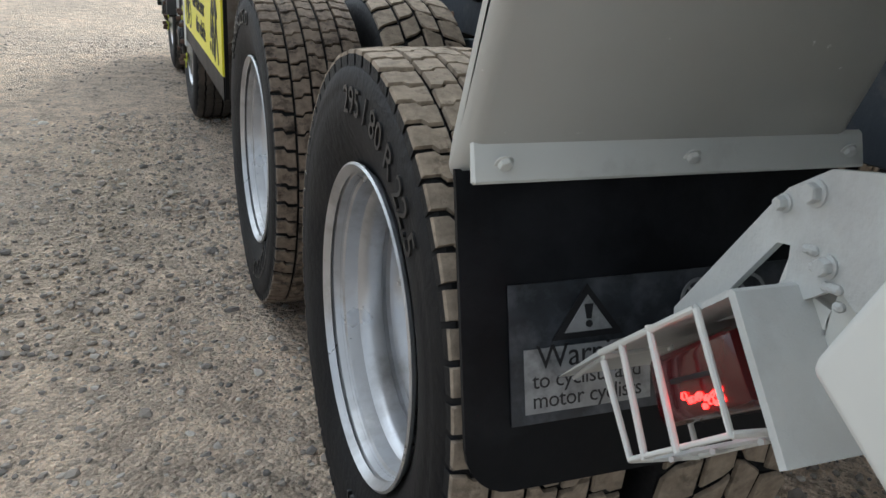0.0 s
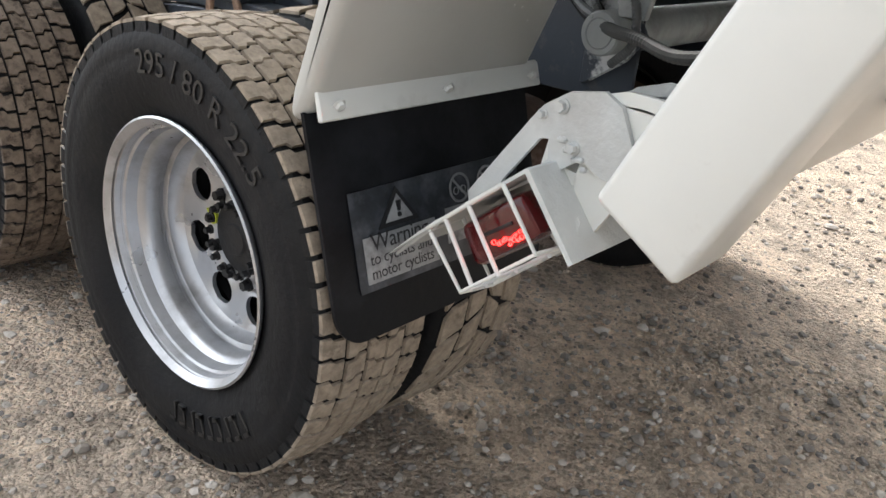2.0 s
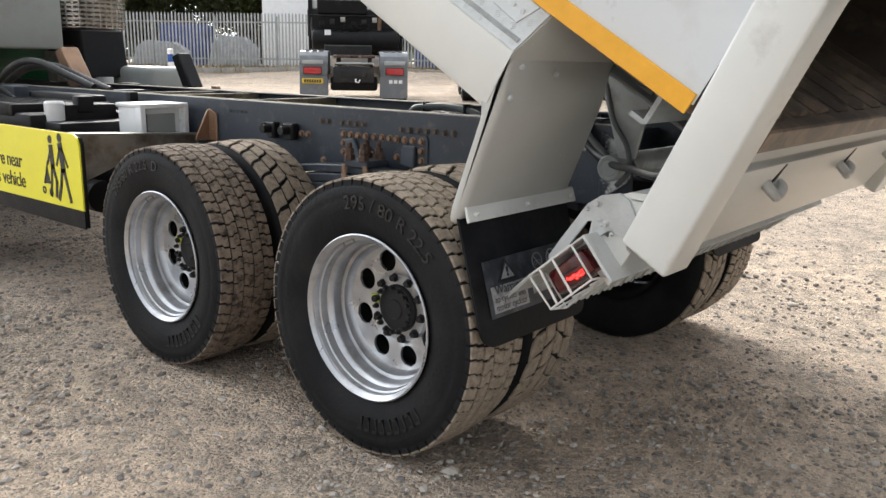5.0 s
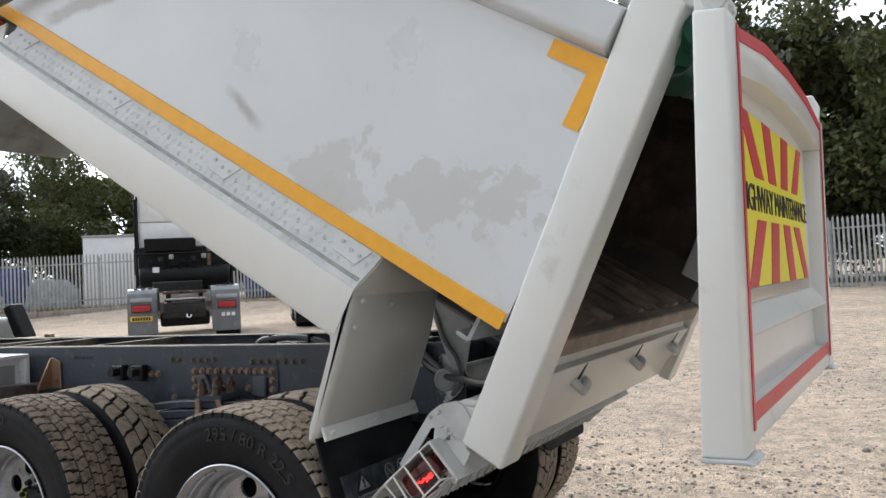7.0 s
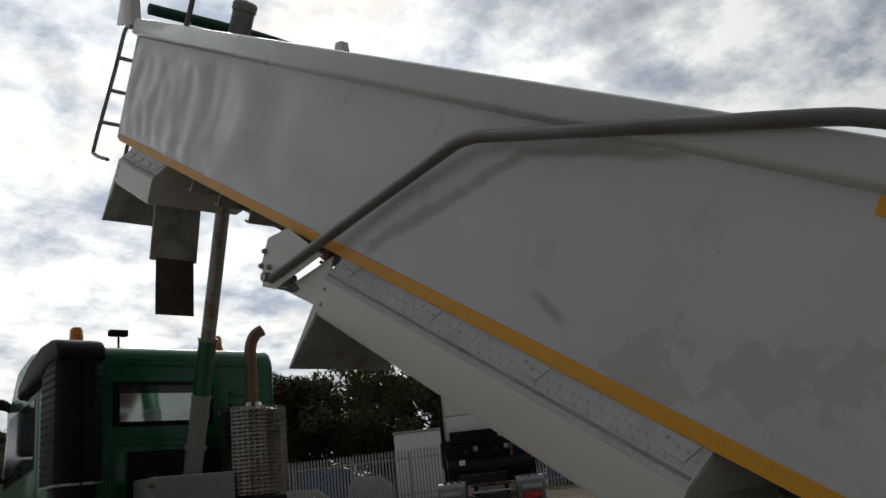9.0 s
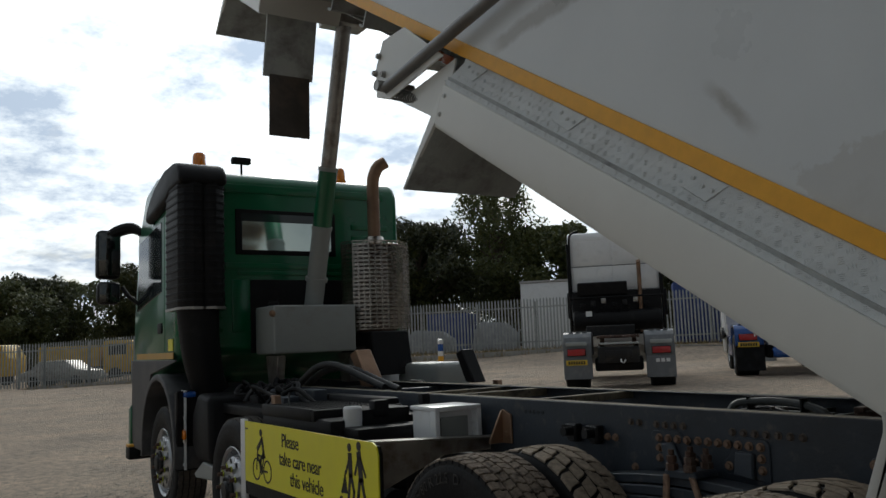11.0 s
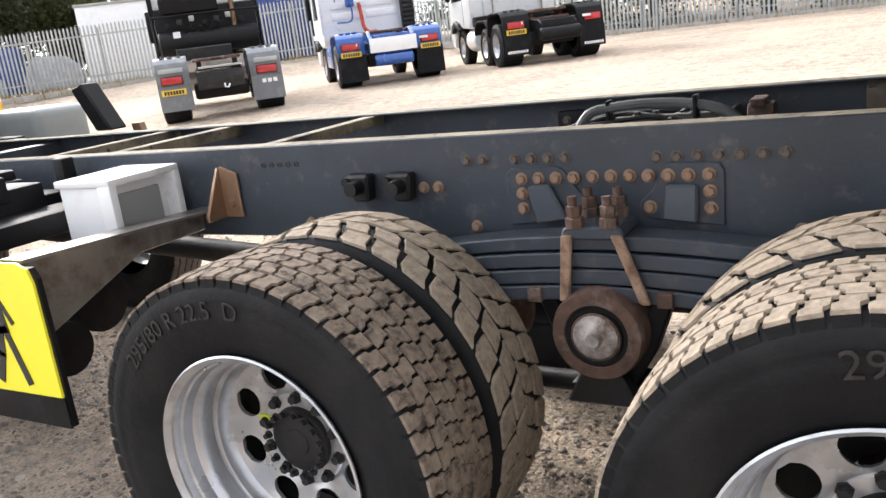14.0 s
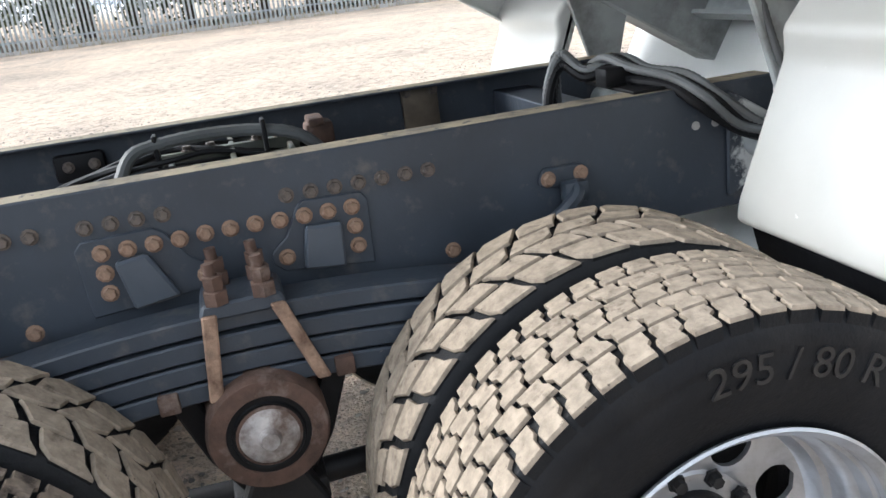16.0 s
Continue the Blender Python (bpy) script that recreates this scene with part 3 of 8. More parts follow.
# meshes shared by the wheels; x = 0 is the rim's outer edge, the axle along x, outer side towards -x
def make_rear_rim():
    bm = B()
    lathe(bm, [(0.004, 0.292), (-0.004, 0.300), (-0.010, 0.306), (-0.007, 0.311), (0.0, 0.309), (0.004, 0.302), (0.012, 0.291), (0.030, 0.287), (0.034, 0.281), (0.062, 0.276), (0.070, 0.266), (0.084, 0.260), (0.112, 0.259), (0.116, 0.264), (0.124, 0.264), (0.130, 0.252), (0.150, 0.248), (0.164, 0.237)], 96)
    disc_with_holes(bm, 0.164, 0.128, 0.238, 8, 0.042, 0.186, turn=-0.302, x_in=0.182)
    lathe(bm, [(0.1815, 0.130), (0.177, 0.124), (0.177, 0.08)], 48)
    return mesh_of("wheel", bm, RIM)


def make_rear_hub():
    bm = B()
    lathe(bm, [(0.195, 0.094), (0.172, 0.092), (0.165, 0.089), (0.163, 0.078), (0.157, 0.076), (0.154, 0.040), (0.149, 0.036), (0.149, 0.0)], 40)
    ring_of(bm, 16, 0.086, 0.146, 0.0085, 0.018)
    return mesh_of("hub", bm, HUB)


def make_nuts(r, x, rad, h, n=10, material=RUST_DARK):
    lathe_nut = lathe(B(), [(x, rad * 1.25), (x - h * 0.3, rad * 1.2), (x - h * 0.3, rad * 0.95), (x - h, rad * 0.85), (x - h, 0.0)], 6, at=(0, r, 0))
    return mesh_of("wheel_nut", lathe_nut, material), n


def make_marks(r, x, rad, n=10):
    bm = B()
    for a in (0.0,):
        lathe(bm, [(x, rad * 1.3), (x - 0.008, rad * 1.3), (x - 0.008, rad * 1.0)], 10, at=(0, r * math.cos(a), r * math.sin(a)))
        t = a + 0.4
        prism(bm, [(r * math.cos(a) + rad * 1.2 * math.cos(t + 0.5), r * math.sin(a) + rad * 1.2 * math.sin(t + 0.5)), (r * math.cos(a) + rad * 2.0 * math.cos(t), r * math.sin(a) + rad * 2.0 * math.sin(t)), (r * math.cos(a) + rad * 1.2 * math.cos(t - 0.5), r * math.sin(a) + rad * 1.2 * math.sin(t - 0.5))], "x", x - 0.007, x)
    return mesh_of("nut_marker", bm, NUT_GREEN), n


def make_front_rim():
    bm = B()
    lathe(bm, [(0.004, 0.292), (-0.004, 0.300), (-0.010, 0.306), (-0.007, 0.311), (0.0, 0.309), (0.004, 0.302), (0.012, 0.288), (0.060, 0.280), (0.085, 0.262)], 72)
    lathe(bm, [(0.085, 0.264), (0.02, 0.246), (-0.005, 0.236)], 72)
    disc_with_holes(bm, -0.005, 0.150, 0.237, 10, 0.026, 0.208, turn=0.2, x_in=-0.035)
    lathe(bm, [(-0.035, 0.152), (-0.036, 0.105)], 48)
    return mesh_of("wheel", bm, RIM)


def make_front_hub():
    bm = B()
    lathe(bm, [(0.0, 0.11), (-0.052, 0.108), (-0.060, 0.10), (-0.062, 0.072), (-0.074, 0.066), (-0.080, 0.058), (-0.082, 0.0)], 36)
    ring_of(bm, 10, 0.086, -0.06, 0.007, 0.01)
    return mesh_of("hub", bm, HUB)


def make_tyre(c, pattern, seed, tread):
    bm = B()
    tyre_carcass(bm, c)
    blocks = B()
    pattern(blocks, c, seed)
    return mesh_of("tyre", bm, RUBBER), mesh_of("tread", blocks, RUBBER, tread)


T_C = 0.125
TYRE_BRICK, TYRE_BRICK_B = make_tyre(T_C, tread_bricks, 1, TREAD), make_tyre(T_C, tread_bricks, 2, TREAD_BROWN)
TYRE_CHUNK = make_tyre(T_C + 0.345, tread_chunks, 3, TREAD)
TYRE_RIB = make_tyre(T_C, tread_ribs, 4, TREAD_DARK)
REAR_RIM, REAR_HUB, REAR_NUTS, REAR_MARKS = make_rear_rim(), make_rear_hub(), make_nuts(0.118, 0.178, 0.0145, 0.022, 10, HUB), make_marks(0.118, 0.177, 0.0145, 1)
FRONT_RIM, FRONT_HUB, FRONT_NUTS, FRONT_MARKS = make_front_rim(), make_front_hub(), make_nuts(0.1675, -0.034, 0.0165, 0.045), make_marks(0.1675, -0.038, 0.0165)
inner_bm = B()
lathe(inner_bm, [(0.215, 0.295), (0.23, 0.27), (0.56, 0.27), (0.60, 0.295)], 48)
lathe(inner_bm, [(0.20, 0.232), (0.24, 0.235), (0.25, 0.262)], 48)
lathe(inner_bm, [(0.30, 0.258), (0.31, 0.10)], 48)
INNER_RIM = mesh_of("inner_rim", inner_bm, HUB)


def place_wheel(m, rim, hub, nuts, marks, tyres, writing=None, turn=0.0, inner=False):
    w = part("wheel", rim, None, truck)
    w.matrix_basis = m
    spin = pose(0, 0, 0, turn, 0, 0)
    part("hub", hub, None, w).matrix_basis = spin
    for name, (me, n) in (("wheel_nut", nuts), ("nut_marker", marks)):
        for k in range(n):
            part(name, me, None, w).matrix_basis = pose(0, 0, 0, turn + 8 + 360 * k / n)
    for t in tyres:
        part("tyre", t[0], None, w).matrix_basis = spin
        tread = part("tread", t[1], None, w, "dusty blocks of tread")
        tread.matrix_basis, tread["kind"] = spin, "stuff"
    if inner:
        part("inner_rim", INNER_RIM, None, w)
    for me in writing or ():
        me.materials.append(RAISED)
        part("tyre_writing", me, None, w)["kind"] = "stuff"
    return w


def brand_bars(middle, radius, x, n=9):
    """Raised bars where the tyre carries a maker's name."""
    bm = B()
    for k in range(n):
        a = radians(middle + (k - n / 2) * 5.5)
        for r0, r1, w in ((radius - 0.028, radius + 0.028, 0.007), (radius + 0.018, radius + 0.028, 0.028), (radius - 0.028, radius - 0.018, 0.024 * (k % 2))):
            if w:
                pts = [(-r0 * math.sin(a), r0 * math.cos(a)), (-r1 * math.sin(a), r1 * math.cos(a)), (-r1 * math.sin(a + w / r1), r1 * math.cos(a + w / r1)), (-r0 * math.sin(a + w / r0), r0 * math.cos(a + w / r0))]
                prism(bm, pts, "x", x, x + 0.01)
    return mesh_of("tyre_writing", bm)


W4, W3 = pose(-1.2, 0, 0.52), pose(-1.2, 1.372, 0.52)
place_wheel(W4, REAR_RIM, REAR_HUB, REAR_NUTS, REAR_MARKS, [TYRE_BRICK, TYRE_CHUNK], [arc_writing("295 / 80 R 22.5", 0.070, 0.402, 20, -0.0225), brand_bars(160, 0.40, -0.0245)], inner=True)
place_wheel(W3, REAR_RIM, REAR_HUB, REAR_NUTS, REAR_MARKS, [TYRE_BRICK_B, TYRE_CHUNK], [arc_writing("295/80 R 22.5  D", 0.062, 0.41, -22, -0.0225), brand_bars(150, 0.40, -0.0245)], turn=11, inner=True)
for y in (0, 1.372):
    place_wheel(pose(1.2, y, 0.52, 0, 0, 180), REAR_RIM, REAR_HUB, REAR_NUTS, REAR_MARKS, [TYRE_BRICK, TYRE_CHUNK], turn=23, inner=True)
AX2, AX1 = 4.42, 6.46
for y in (AX2, AX1):
    place_wheel(pose(-1.17, y, 0.52), FRONT_RIM, FRONT_HUB, FRONT_NUTS, FRONT_MARKS, [TYRE_RIB], turn=y * 7)
    place_wheel(pose(1.17, y, 0.52, 0, 0, 180), FRONT_RIM, FRONT_HUB, FRONT_NUTS, FRONT_MARKS, [TYRE_RIB], turn=y * 9)


# ---- the tipper lorry: chassis ----
RAIL_TOP, RAIL_LOW, RAIL_X = 1.208, 0.900, 0.42


def build_rail(side):
    """A channel rail with its flanges turned inwards; side: -1 for the near one."""
    x, i = side * RAIL_X, -side
    t, fl = 0.009, 0.08
    sec = [(x, RAIL_LOW), (x, RAIL_TOP), (x + i * fl, RAIL_TOP), (x + i * fl, RAIL_TOP - t), (x + i * t, RAIL_TOP - t), (x + i * t, RAIL_LOW + t), (x + i * fl, RAIL_LOW + t), (x + i * fl, RAIL_LOW)]
    bm = B()
    prism(bm, sec, "y", -0.62, 7.2, 0.004, 1)
    for f in bm.faces:
        if abs(sum(v.co.z for v in f.verts) / len(f.verts) - RAIL_TOP) < 0.002:
            f.material_index = 1
    return part("chassis_rail", bm, [CHASSIS, CHASSIS_TOP], truck)


rail_l = build_rail(-1)
build_rail(1)

# bolts of the near rail: (y, z) rows
bolt_rows = [(0.235 + 0.0515 * i, 1.133) for i in range(7)] + [(0.794 + 0.05 * i, 1.140) for i in range(4)] + [(1.045, 1.142), (1.095, 1.142)]
bolt_rows += [(0.413 + 0.0511 * i, 1.085) for i in range(11)]
bolt_rows += [(0.926, 1.043), (0.926, 1.0), (0.412, 1.042), (0.411, 0.998), (0.735, 1.0), (0.565, 1.002), (1.20, 1.065), (1.25, 1.065), (1.085, 0.945), (0.20, 0.94), (1.62, 0.955), (1.66, 0.955), (1.70, 0.955)]
bolt_bm = B()
hexhead(bolt_bm, (0, 0, 0), 0.0135, 0.016)
BOLT = mesh_of("bolt", bolt_bm, RUST)
bolt_bm = B()
hexhead(bolt_bm, (0, 0, 0), 0.0125, 0.014)
BOLT_DARK = mesh_of("bolt", bolt_bm, mat("grimy_bolt", (0.13, 0.105, 0.088), 0.8, var=0.35, scale=40, dirt=(0.05, 0.045, 0.042), dirt_at=0.55, dirt_scale=60, bump=0.5))
rb = random.Random(5)
for y, z in bolt_rows:
    y, z = y + 0.016, z - 0.006
    b = part("bolt", BOLT if z < 1.12 else BOLT_DARK, None, rail_l)
    off = 0.008 if (0.38 < y < 0.60 or 0.74 < y < 0.98) and 0.98 < z < 1.1 else 0.0
    b.matrix_basis = pose(-RAIL_X - off, y, z, rb.uniform(0, 60))
# gusset plates under the bolts, each with a raised pad
for plate, pad in (([(0.985, 0.945), (0.99, 1.09), (0.975, 1.108), (0.835, 1.112), (0.815, 1.10), (0.775, 1.04), (0.725, 1.005), (0.72, 0.985), (0.74, 0.965)], [(0.92, 1.058), (0.855, 1.066), (0.805, 0.965), (0.90, 0.952)]),
                   ([(0.395, 0.945), (0.392, 1.09), (0.405, 1.108), (0.53, 1.112), (0.545, 1.10), (0.575, 1.04), (0.61, 1.01), (0.612, 0.985), (0.59, 0.965)], [(0.455, 1.055), (0.535, 1.058), (0.55, 0.965), (0.46, 0.955)])):
    bm = B()
    prism(bm, plate, "x", -RAIL_X - 0.008, -RAIL_X + 0.001, 0.003, 1)
    gusset = part("gusset_plate", bm, CHASSIS, rail_l)
    bm = B()
    prism(bm, pad, "x", -RAIL_X - 0.03, -RAIL_X - 0.006, 0.006, 1)
    part("pad", bm, mat("pad_grey", (0.06, 0.072, 0.09), 0.42, var=0.15, bump=0.1), gusset)
# holes punched in the rail, shown as recessed dark rings
for y, z in [(1.74 + 0.035 * i, 1.145) for i in range(5)]:
    bm = B()
    lathe(bm, [(0.0015, 0.0095), (-0.0025, 0.009), (-0.0025, 0.0065), (0.004, 0.006), (0.004, 0.0)], 14)
    part("bolt_hole", bm, INK, rail_l).matrix_basis = pose(-RAIL_X, y, z)
for y in (-0.406, -0.459):
    bm = B()
    lathe(bm, [(0.001, 0.011), (-0.003, 0.010), (-0.003, 0.0)], 14)
    part("bolt_hole", bm, CONCRETE, rail_l).matrix_basis = pose(-RAIL_X, y, 1.115)
# brackets on the rail
for y, z in ((1.48, 1.075), (1.33, 1.075)):
    bm = B()
    prism(bm, [(y - 0.045, z + 0.035), (y + 0.045, z + 0.035), (y + 0.04, z - 0.02), (y + 0.015, z - 0.05), (y - 0.035, z - 0.05)], "x", -RAIL_X - 0.05, -RAIL_X, 0.008, 1)
    rod(bm, (-RAIL_X - 0.10, y - 0.01, z), (-RAIL_X, y - 0.01, z), 0.022, 14)
    rod(bm, (-RAIL_X - 0.06, y + 0.035, z + 0.015), (-RAIL_X, y + 0.035, z + 0.015), 0.014, 10)
    part("shock_bracket", bm, HUB, rail_l)
bm = B()
prism(bm, [(0.0, 1.062), (-0.012, 1.082), (-0.10, 1.082), (-0.118, 1.068), (-0.118, 1.05), (-0.10, 1.036), (-0.02, 1.034), (0.0, 1.045)], "x", -RAIL_X - 0.014, -RAIL_X, 0.004, 1)
tube(bm, smooth_path([(-RAIL_X - 0.03, -0.075, 1.04), (-RAIL_X - 0.055, -0.07, 1.02), (-RAIL_X - 0.055, -0.03, 0.985), (-RAIL_X - 0.04, -0.01, 0.965), (-RAIL_X - 0.02, -0.005, 0.95)], 4), 0.017, 8)
box(bm, (-RAIL_X - 0.05, -0.105, 1.0), (-RAIL_X - 0.012, -0.045, 1.05), 0.008)
hook = part("hose_bracket", bm, CHASSIS, rail_l)
for y, z in ((-0.02, 1.058), (-0.10, 1.06)):
    part("bolt", BOLT, None, hook).matrix_basis = pose(-RAIL_X - 0.014, y, z)
# cross members
for k, (y, z0, z1, w) in enumerate(((1.95, 1.16, 1.20, 0.06), (2.75, 1.15, 1.20, 0.07), (3.15, 1.15, 1.20, 0.07), (-0.25, 0.95, 1.15, 0.12), (4.1, 1.0, 1.18, 0.12))):
    bm = B()
    prism(bm, [(y - w / 2, z0), (y - w / 2, z1), (y + w / 2, z1), (y + w / 2, z0), (y + w / 2 - 0.012, z0), (y + w / 2 - 0.012, z1 - 0.012), (y - w / 2 + 0.012, z1 - 0.012), (y - w / 2 + 0.012, z0)], "x", -RAIL_X + 0.01, RAIL_X - 0.01, 0.003, 1)
    part("cross_member", bm, [CHASSIS] if k > 2 else [CHASSIS_TOP], truck)
bm = B()
box(bm, (0.385, 0.0, 1.02), (0.405, 0.115, 1.205), 0.003)
stop_plate = part("stop_plate", bm, mat("brown_plate", (0.115, 0.09, 0.062), 0.6, var=0.3, scale=15, dirt=(0.05, 0.04, 0.03), dirt_at=0.55, bump=0.2), truck)
for y in (0.015, 0.10):
    part("bolt", BOLT_DARK, None, stop_plate).matrix_basis = pose(0.386, y, 1.188)
# deep trunnion cross member with a flanged top and ribs
bm = B()
box(bm, (-0.40, 0.49, 0.93), (0.40, 0.81, 1.135), 0.012)
trunnion_beam = part("cross_member", bm, OLIVE, truck)
for x0, x1, y0, y1, z1 in ((0.10, 0.125, 0.47, 0.83, 1.165), (-0.10, -0.07, 0.47, 0.83, 1.155), (-0.40, 0.40, 0.64, 0.655, 1.16), (-0.40, 0.40, 0.49, 0.505, 1.15), (-0.40, 0.40, 0.795, 0.81, 1.15)):
    bm = B()
    box(bm, (x0, y0, 1.12), (x1, y1, z1), 0.004)
    part("beam_rib", bm, OLIVE, trunnion_beam)
for y in (0.52, 0.58, 0.70, 0.76):
    part("bolt", BOLT_DARK, None, trunnion_beam).matrix_basis = pose(0.112, y, 1.165, 0, 90, 0)
bm = B()
tube(bm, smooth_path([(-0.02, 0.96, 1.08), (0.0, 0.93, 1.13), (0.02, 0.89, 1.19), (0.04, 0.82, 1.205), (0.05, 0.70, 1.21), (0.05, 0.57, 1.20), (0.05, 0.47, 1.17), (0.06, 0.40, 1.10)], 8), 0.017, 10, 0.0012)
part("conduit", bm, HOSE, truck)
for y in (0.83, 0.56):
    bm = B()
    box(bm, (0.025, y - 0.006, 1.13), (0.075, y + 0.006, 1.228), 0.004)
    part("conduit_clip", bm, BLACK, truck)
bm = B()
box(bm, (0.375, 1.0, 1.085), (0.411, 1.14, 1.165), 0.012)
rail_bracket = part("rail_bracket", bm, BLACK, truck)
for y in (1.03, 1.10):
    part("bolt", BOLT_DARK, None, rail_bracket).matrix_basis = pose(0.376, y, 1.13)
bm = B()
box(bm, (0.20, 0.36, 1.10), (0.28, 0.44, 1.17), 0.012)
box(bm, (0.19, 0.385, 1.16), (0.29, 0.43, 1.185), 0.006)
part("valve_block", bm, RUST_DARK, truck)


def leaf_arc(y0, y1, top, sag, thick, x0, x1):
    bm = B()
    n = 18
    mid = (y0 + y1) / 2
    up, lo = [], []
    for i in range(n + 1):
        y = y0 + (y1 - y0) * i / n
        z = top - sag * ((y - mid) / ((y1 - y0) / 2)) ** 2
        up.append((y, z))
        lo.append((y, z - thick))
    return prism(bm, up + lo[::-1], "x", x0, x1, 0.004, 1)


YS = 0.689
spring = part("leaf_spring", leaf_arc(YS - 0.70, YS + 0.70, 0.955, 0.075, 0.037, -0.575, -0.475), CHASSIS, truck)
for side in (-1, 1):
    for k in range(4 if side > 0 else 3):
        part("spring_leaf", leaf_arc(YS - 0.69 + 0.05 * k, YS + 0.69 - 0.05 * k, 0.911 - 0.045 * k, 0.074 - 0.008 * k, 0.039, side * 0.58, side * 0.47), CHASSIS, spring)
# clamp plate, studs and straps over the spring
bm = B()
prism(bm, [(YS - 0.085, 0.958), (YS - 0.075, 0.985), (YS + 0.075, 0.985), (YS + 0.085, 0.958), (YS + 0.06, 0.95), (YS - 0.06, 0.95)], "x", -0.598, -0.46, 0.006, 1)
part("spring_clamp", bm, CHASSIS, truck)
for y, x in ((YS - 0.045, -0.585), (YS + 0.045, -0.585), (YS - 0.04, -0.48), (YS + 0.04, -0.48)):
    bm = B()
    rod(bm, (x, y, 0.98), (x + 0.003, y + 0.004, 1.062), 0.012, 12)
    lathe(bm, [(0.982, 0.0), (0.982, 0.025), (1.008, 0.025), (1.01, 0.017), (1.02, 0.021), (1.038, 0.021), (1.04, 0.012)], 6, "z", (x, y, 0))
    part("clamp_stud", bm, RUST_DARK, truck)
for ya, yb in ((YS - 0.065, YS - 0.130), (YS + 0.065, YS + 0.085)):
    bm = B()
    prism(bm, [(ya - 0.015, 0.965), (ya + 0.015, 0.965), (yb + 0.014, 0.785), (yb - 0.014, 0.785)], "x", -0.606, -0.590, 0.004, 1)
    part("u_bolt", bm, RUST, truck)
# trunnion
bm = B()
lathe(bm, [(-0.285, 0.060), (-0.283, 0.064), (-0.278, 0.072), (-0.272, 0.070), (-0.272, 0.082), (-0.280, 0.086), (-0.278, 0.118), (-0.262, 0.124), (-0.20, 0.124), (-0.10, 0.14), (0.0, 0.13)], 48, at=(-0.345, YS, 0.700))
trunnion = part("trunnion", bm, RUST_DARK, truck)
bm = B()
lathe(bm, [(-0.262, 0.088), (-0.276, 0.086), (-0.2755, 0.074), (-0.282, 0.071), (-0.279, 0.060)], 40, at=(-0.346, YS, 0.700))
part("trunnion_seal", bm, BLACK, trunnion)
bm = B()
lathe(bm, [(-0.308, 0.0), (-0.310, 0.018), (-0.300, 0.022), (-0.296, 0.024), (-0.290, 0.052), (-0.284, 0.060), (-0.276, 0.062)], 40, at=(-0.345, YS, 0.700))
part("trunnion_cap", bm, mat("worn_cap", (0.42, 0.39, 0.37), 0.6, metal=0.3, var=0.3, scale=25, dirt=(0.12, 0.08, 0.06), dirt_at=0.52, dirt_scale=18, bump=0.4), trunnion)
for s in (-1, 1):
    bm = B()
    prism(bm, [(YS + s * 0.15, 0.83), (YS + s * 0.20, 0.82), (YS + s * 0.13, 0.63), (YS + s * 0.05, 0.50), (YS + s * 0.03, 0.53)], "x", -0.55, -0.49, 0.005, 1)
    part("trunnion_leg", bm, BLACK, truck)
    bm = B()
    box(bm, (-0.595, YS + s * 0.175 - 0.02, 0.775), (-0.54, YS + s * 0.175 + 0.02, 0.815), 0.004)
    part("leg_block", bm, RUST_DARK, truck)
bm = B()
box(bm, (-0.57, YS - 0.10, 0.48), (-0.43, YS + 0.10, 0.54), 0.008)
prism(bm, [(YS - 0.05, 0.60), (YS + 0.05, 0.60), (YS + 0.10, 0.50), (YS - 0.10, 0.50)], "x", -0.61, -0.55, 0.006, 1)
part("trunnion_bracket", bm, HUB, truck)
# axles, differentials, rods under the frame
for y in (0.0, 1.372):
    bm = B()
    rod(bm, (-0.95, y, 0.52), (0.95, y, 0.52), 0.075, 18)
    lathe(bm, [(-0.24, 0.08), (-0.16, 0.17), (-0.06, 0.215), (0.06, 0.215), (0.16, 0.17), (0.24, 0.08)], 28, at=(0, y, 0.53))
    lathe(bm, [(-0.80, 0.205), (-0.72, 0.205), (-0.70, 0.13)], 32, at=(0, y, 0.52))
    lathe(bm, [(0.80, 0.205), (0.72, 0.205), (0.70, 0.13)], 32, at=(0, y, 0.52))
    part("drive_axle", bm, RUST_DARK, truck)
for y in (AX2, AX1):
    bm = B()
    box(bm, (-0.9, y - 0.06, 0.42), (0.9, y + 0.06, 0.54), 0.02)
    part("steer_axle", bm, BLACK, truck)
for a, b, r in (((-0.48, 0.62, 0.50), (-0.42, 0.05, 0.48), 0.03), ((-0.48, 0.72, 0.50), (-0.42, 1.32, 0.48), 0.03), ((0, 1.37, 0.62), (0, 4.6, 0.85), 0.05), ((0, 0.2, 0.58), (0, 1.2, 0.6), 0.045)):
    bm = B()
    rod(bm, a, b, r, 14)
    part("torque_rod", bm, HUB, truck)
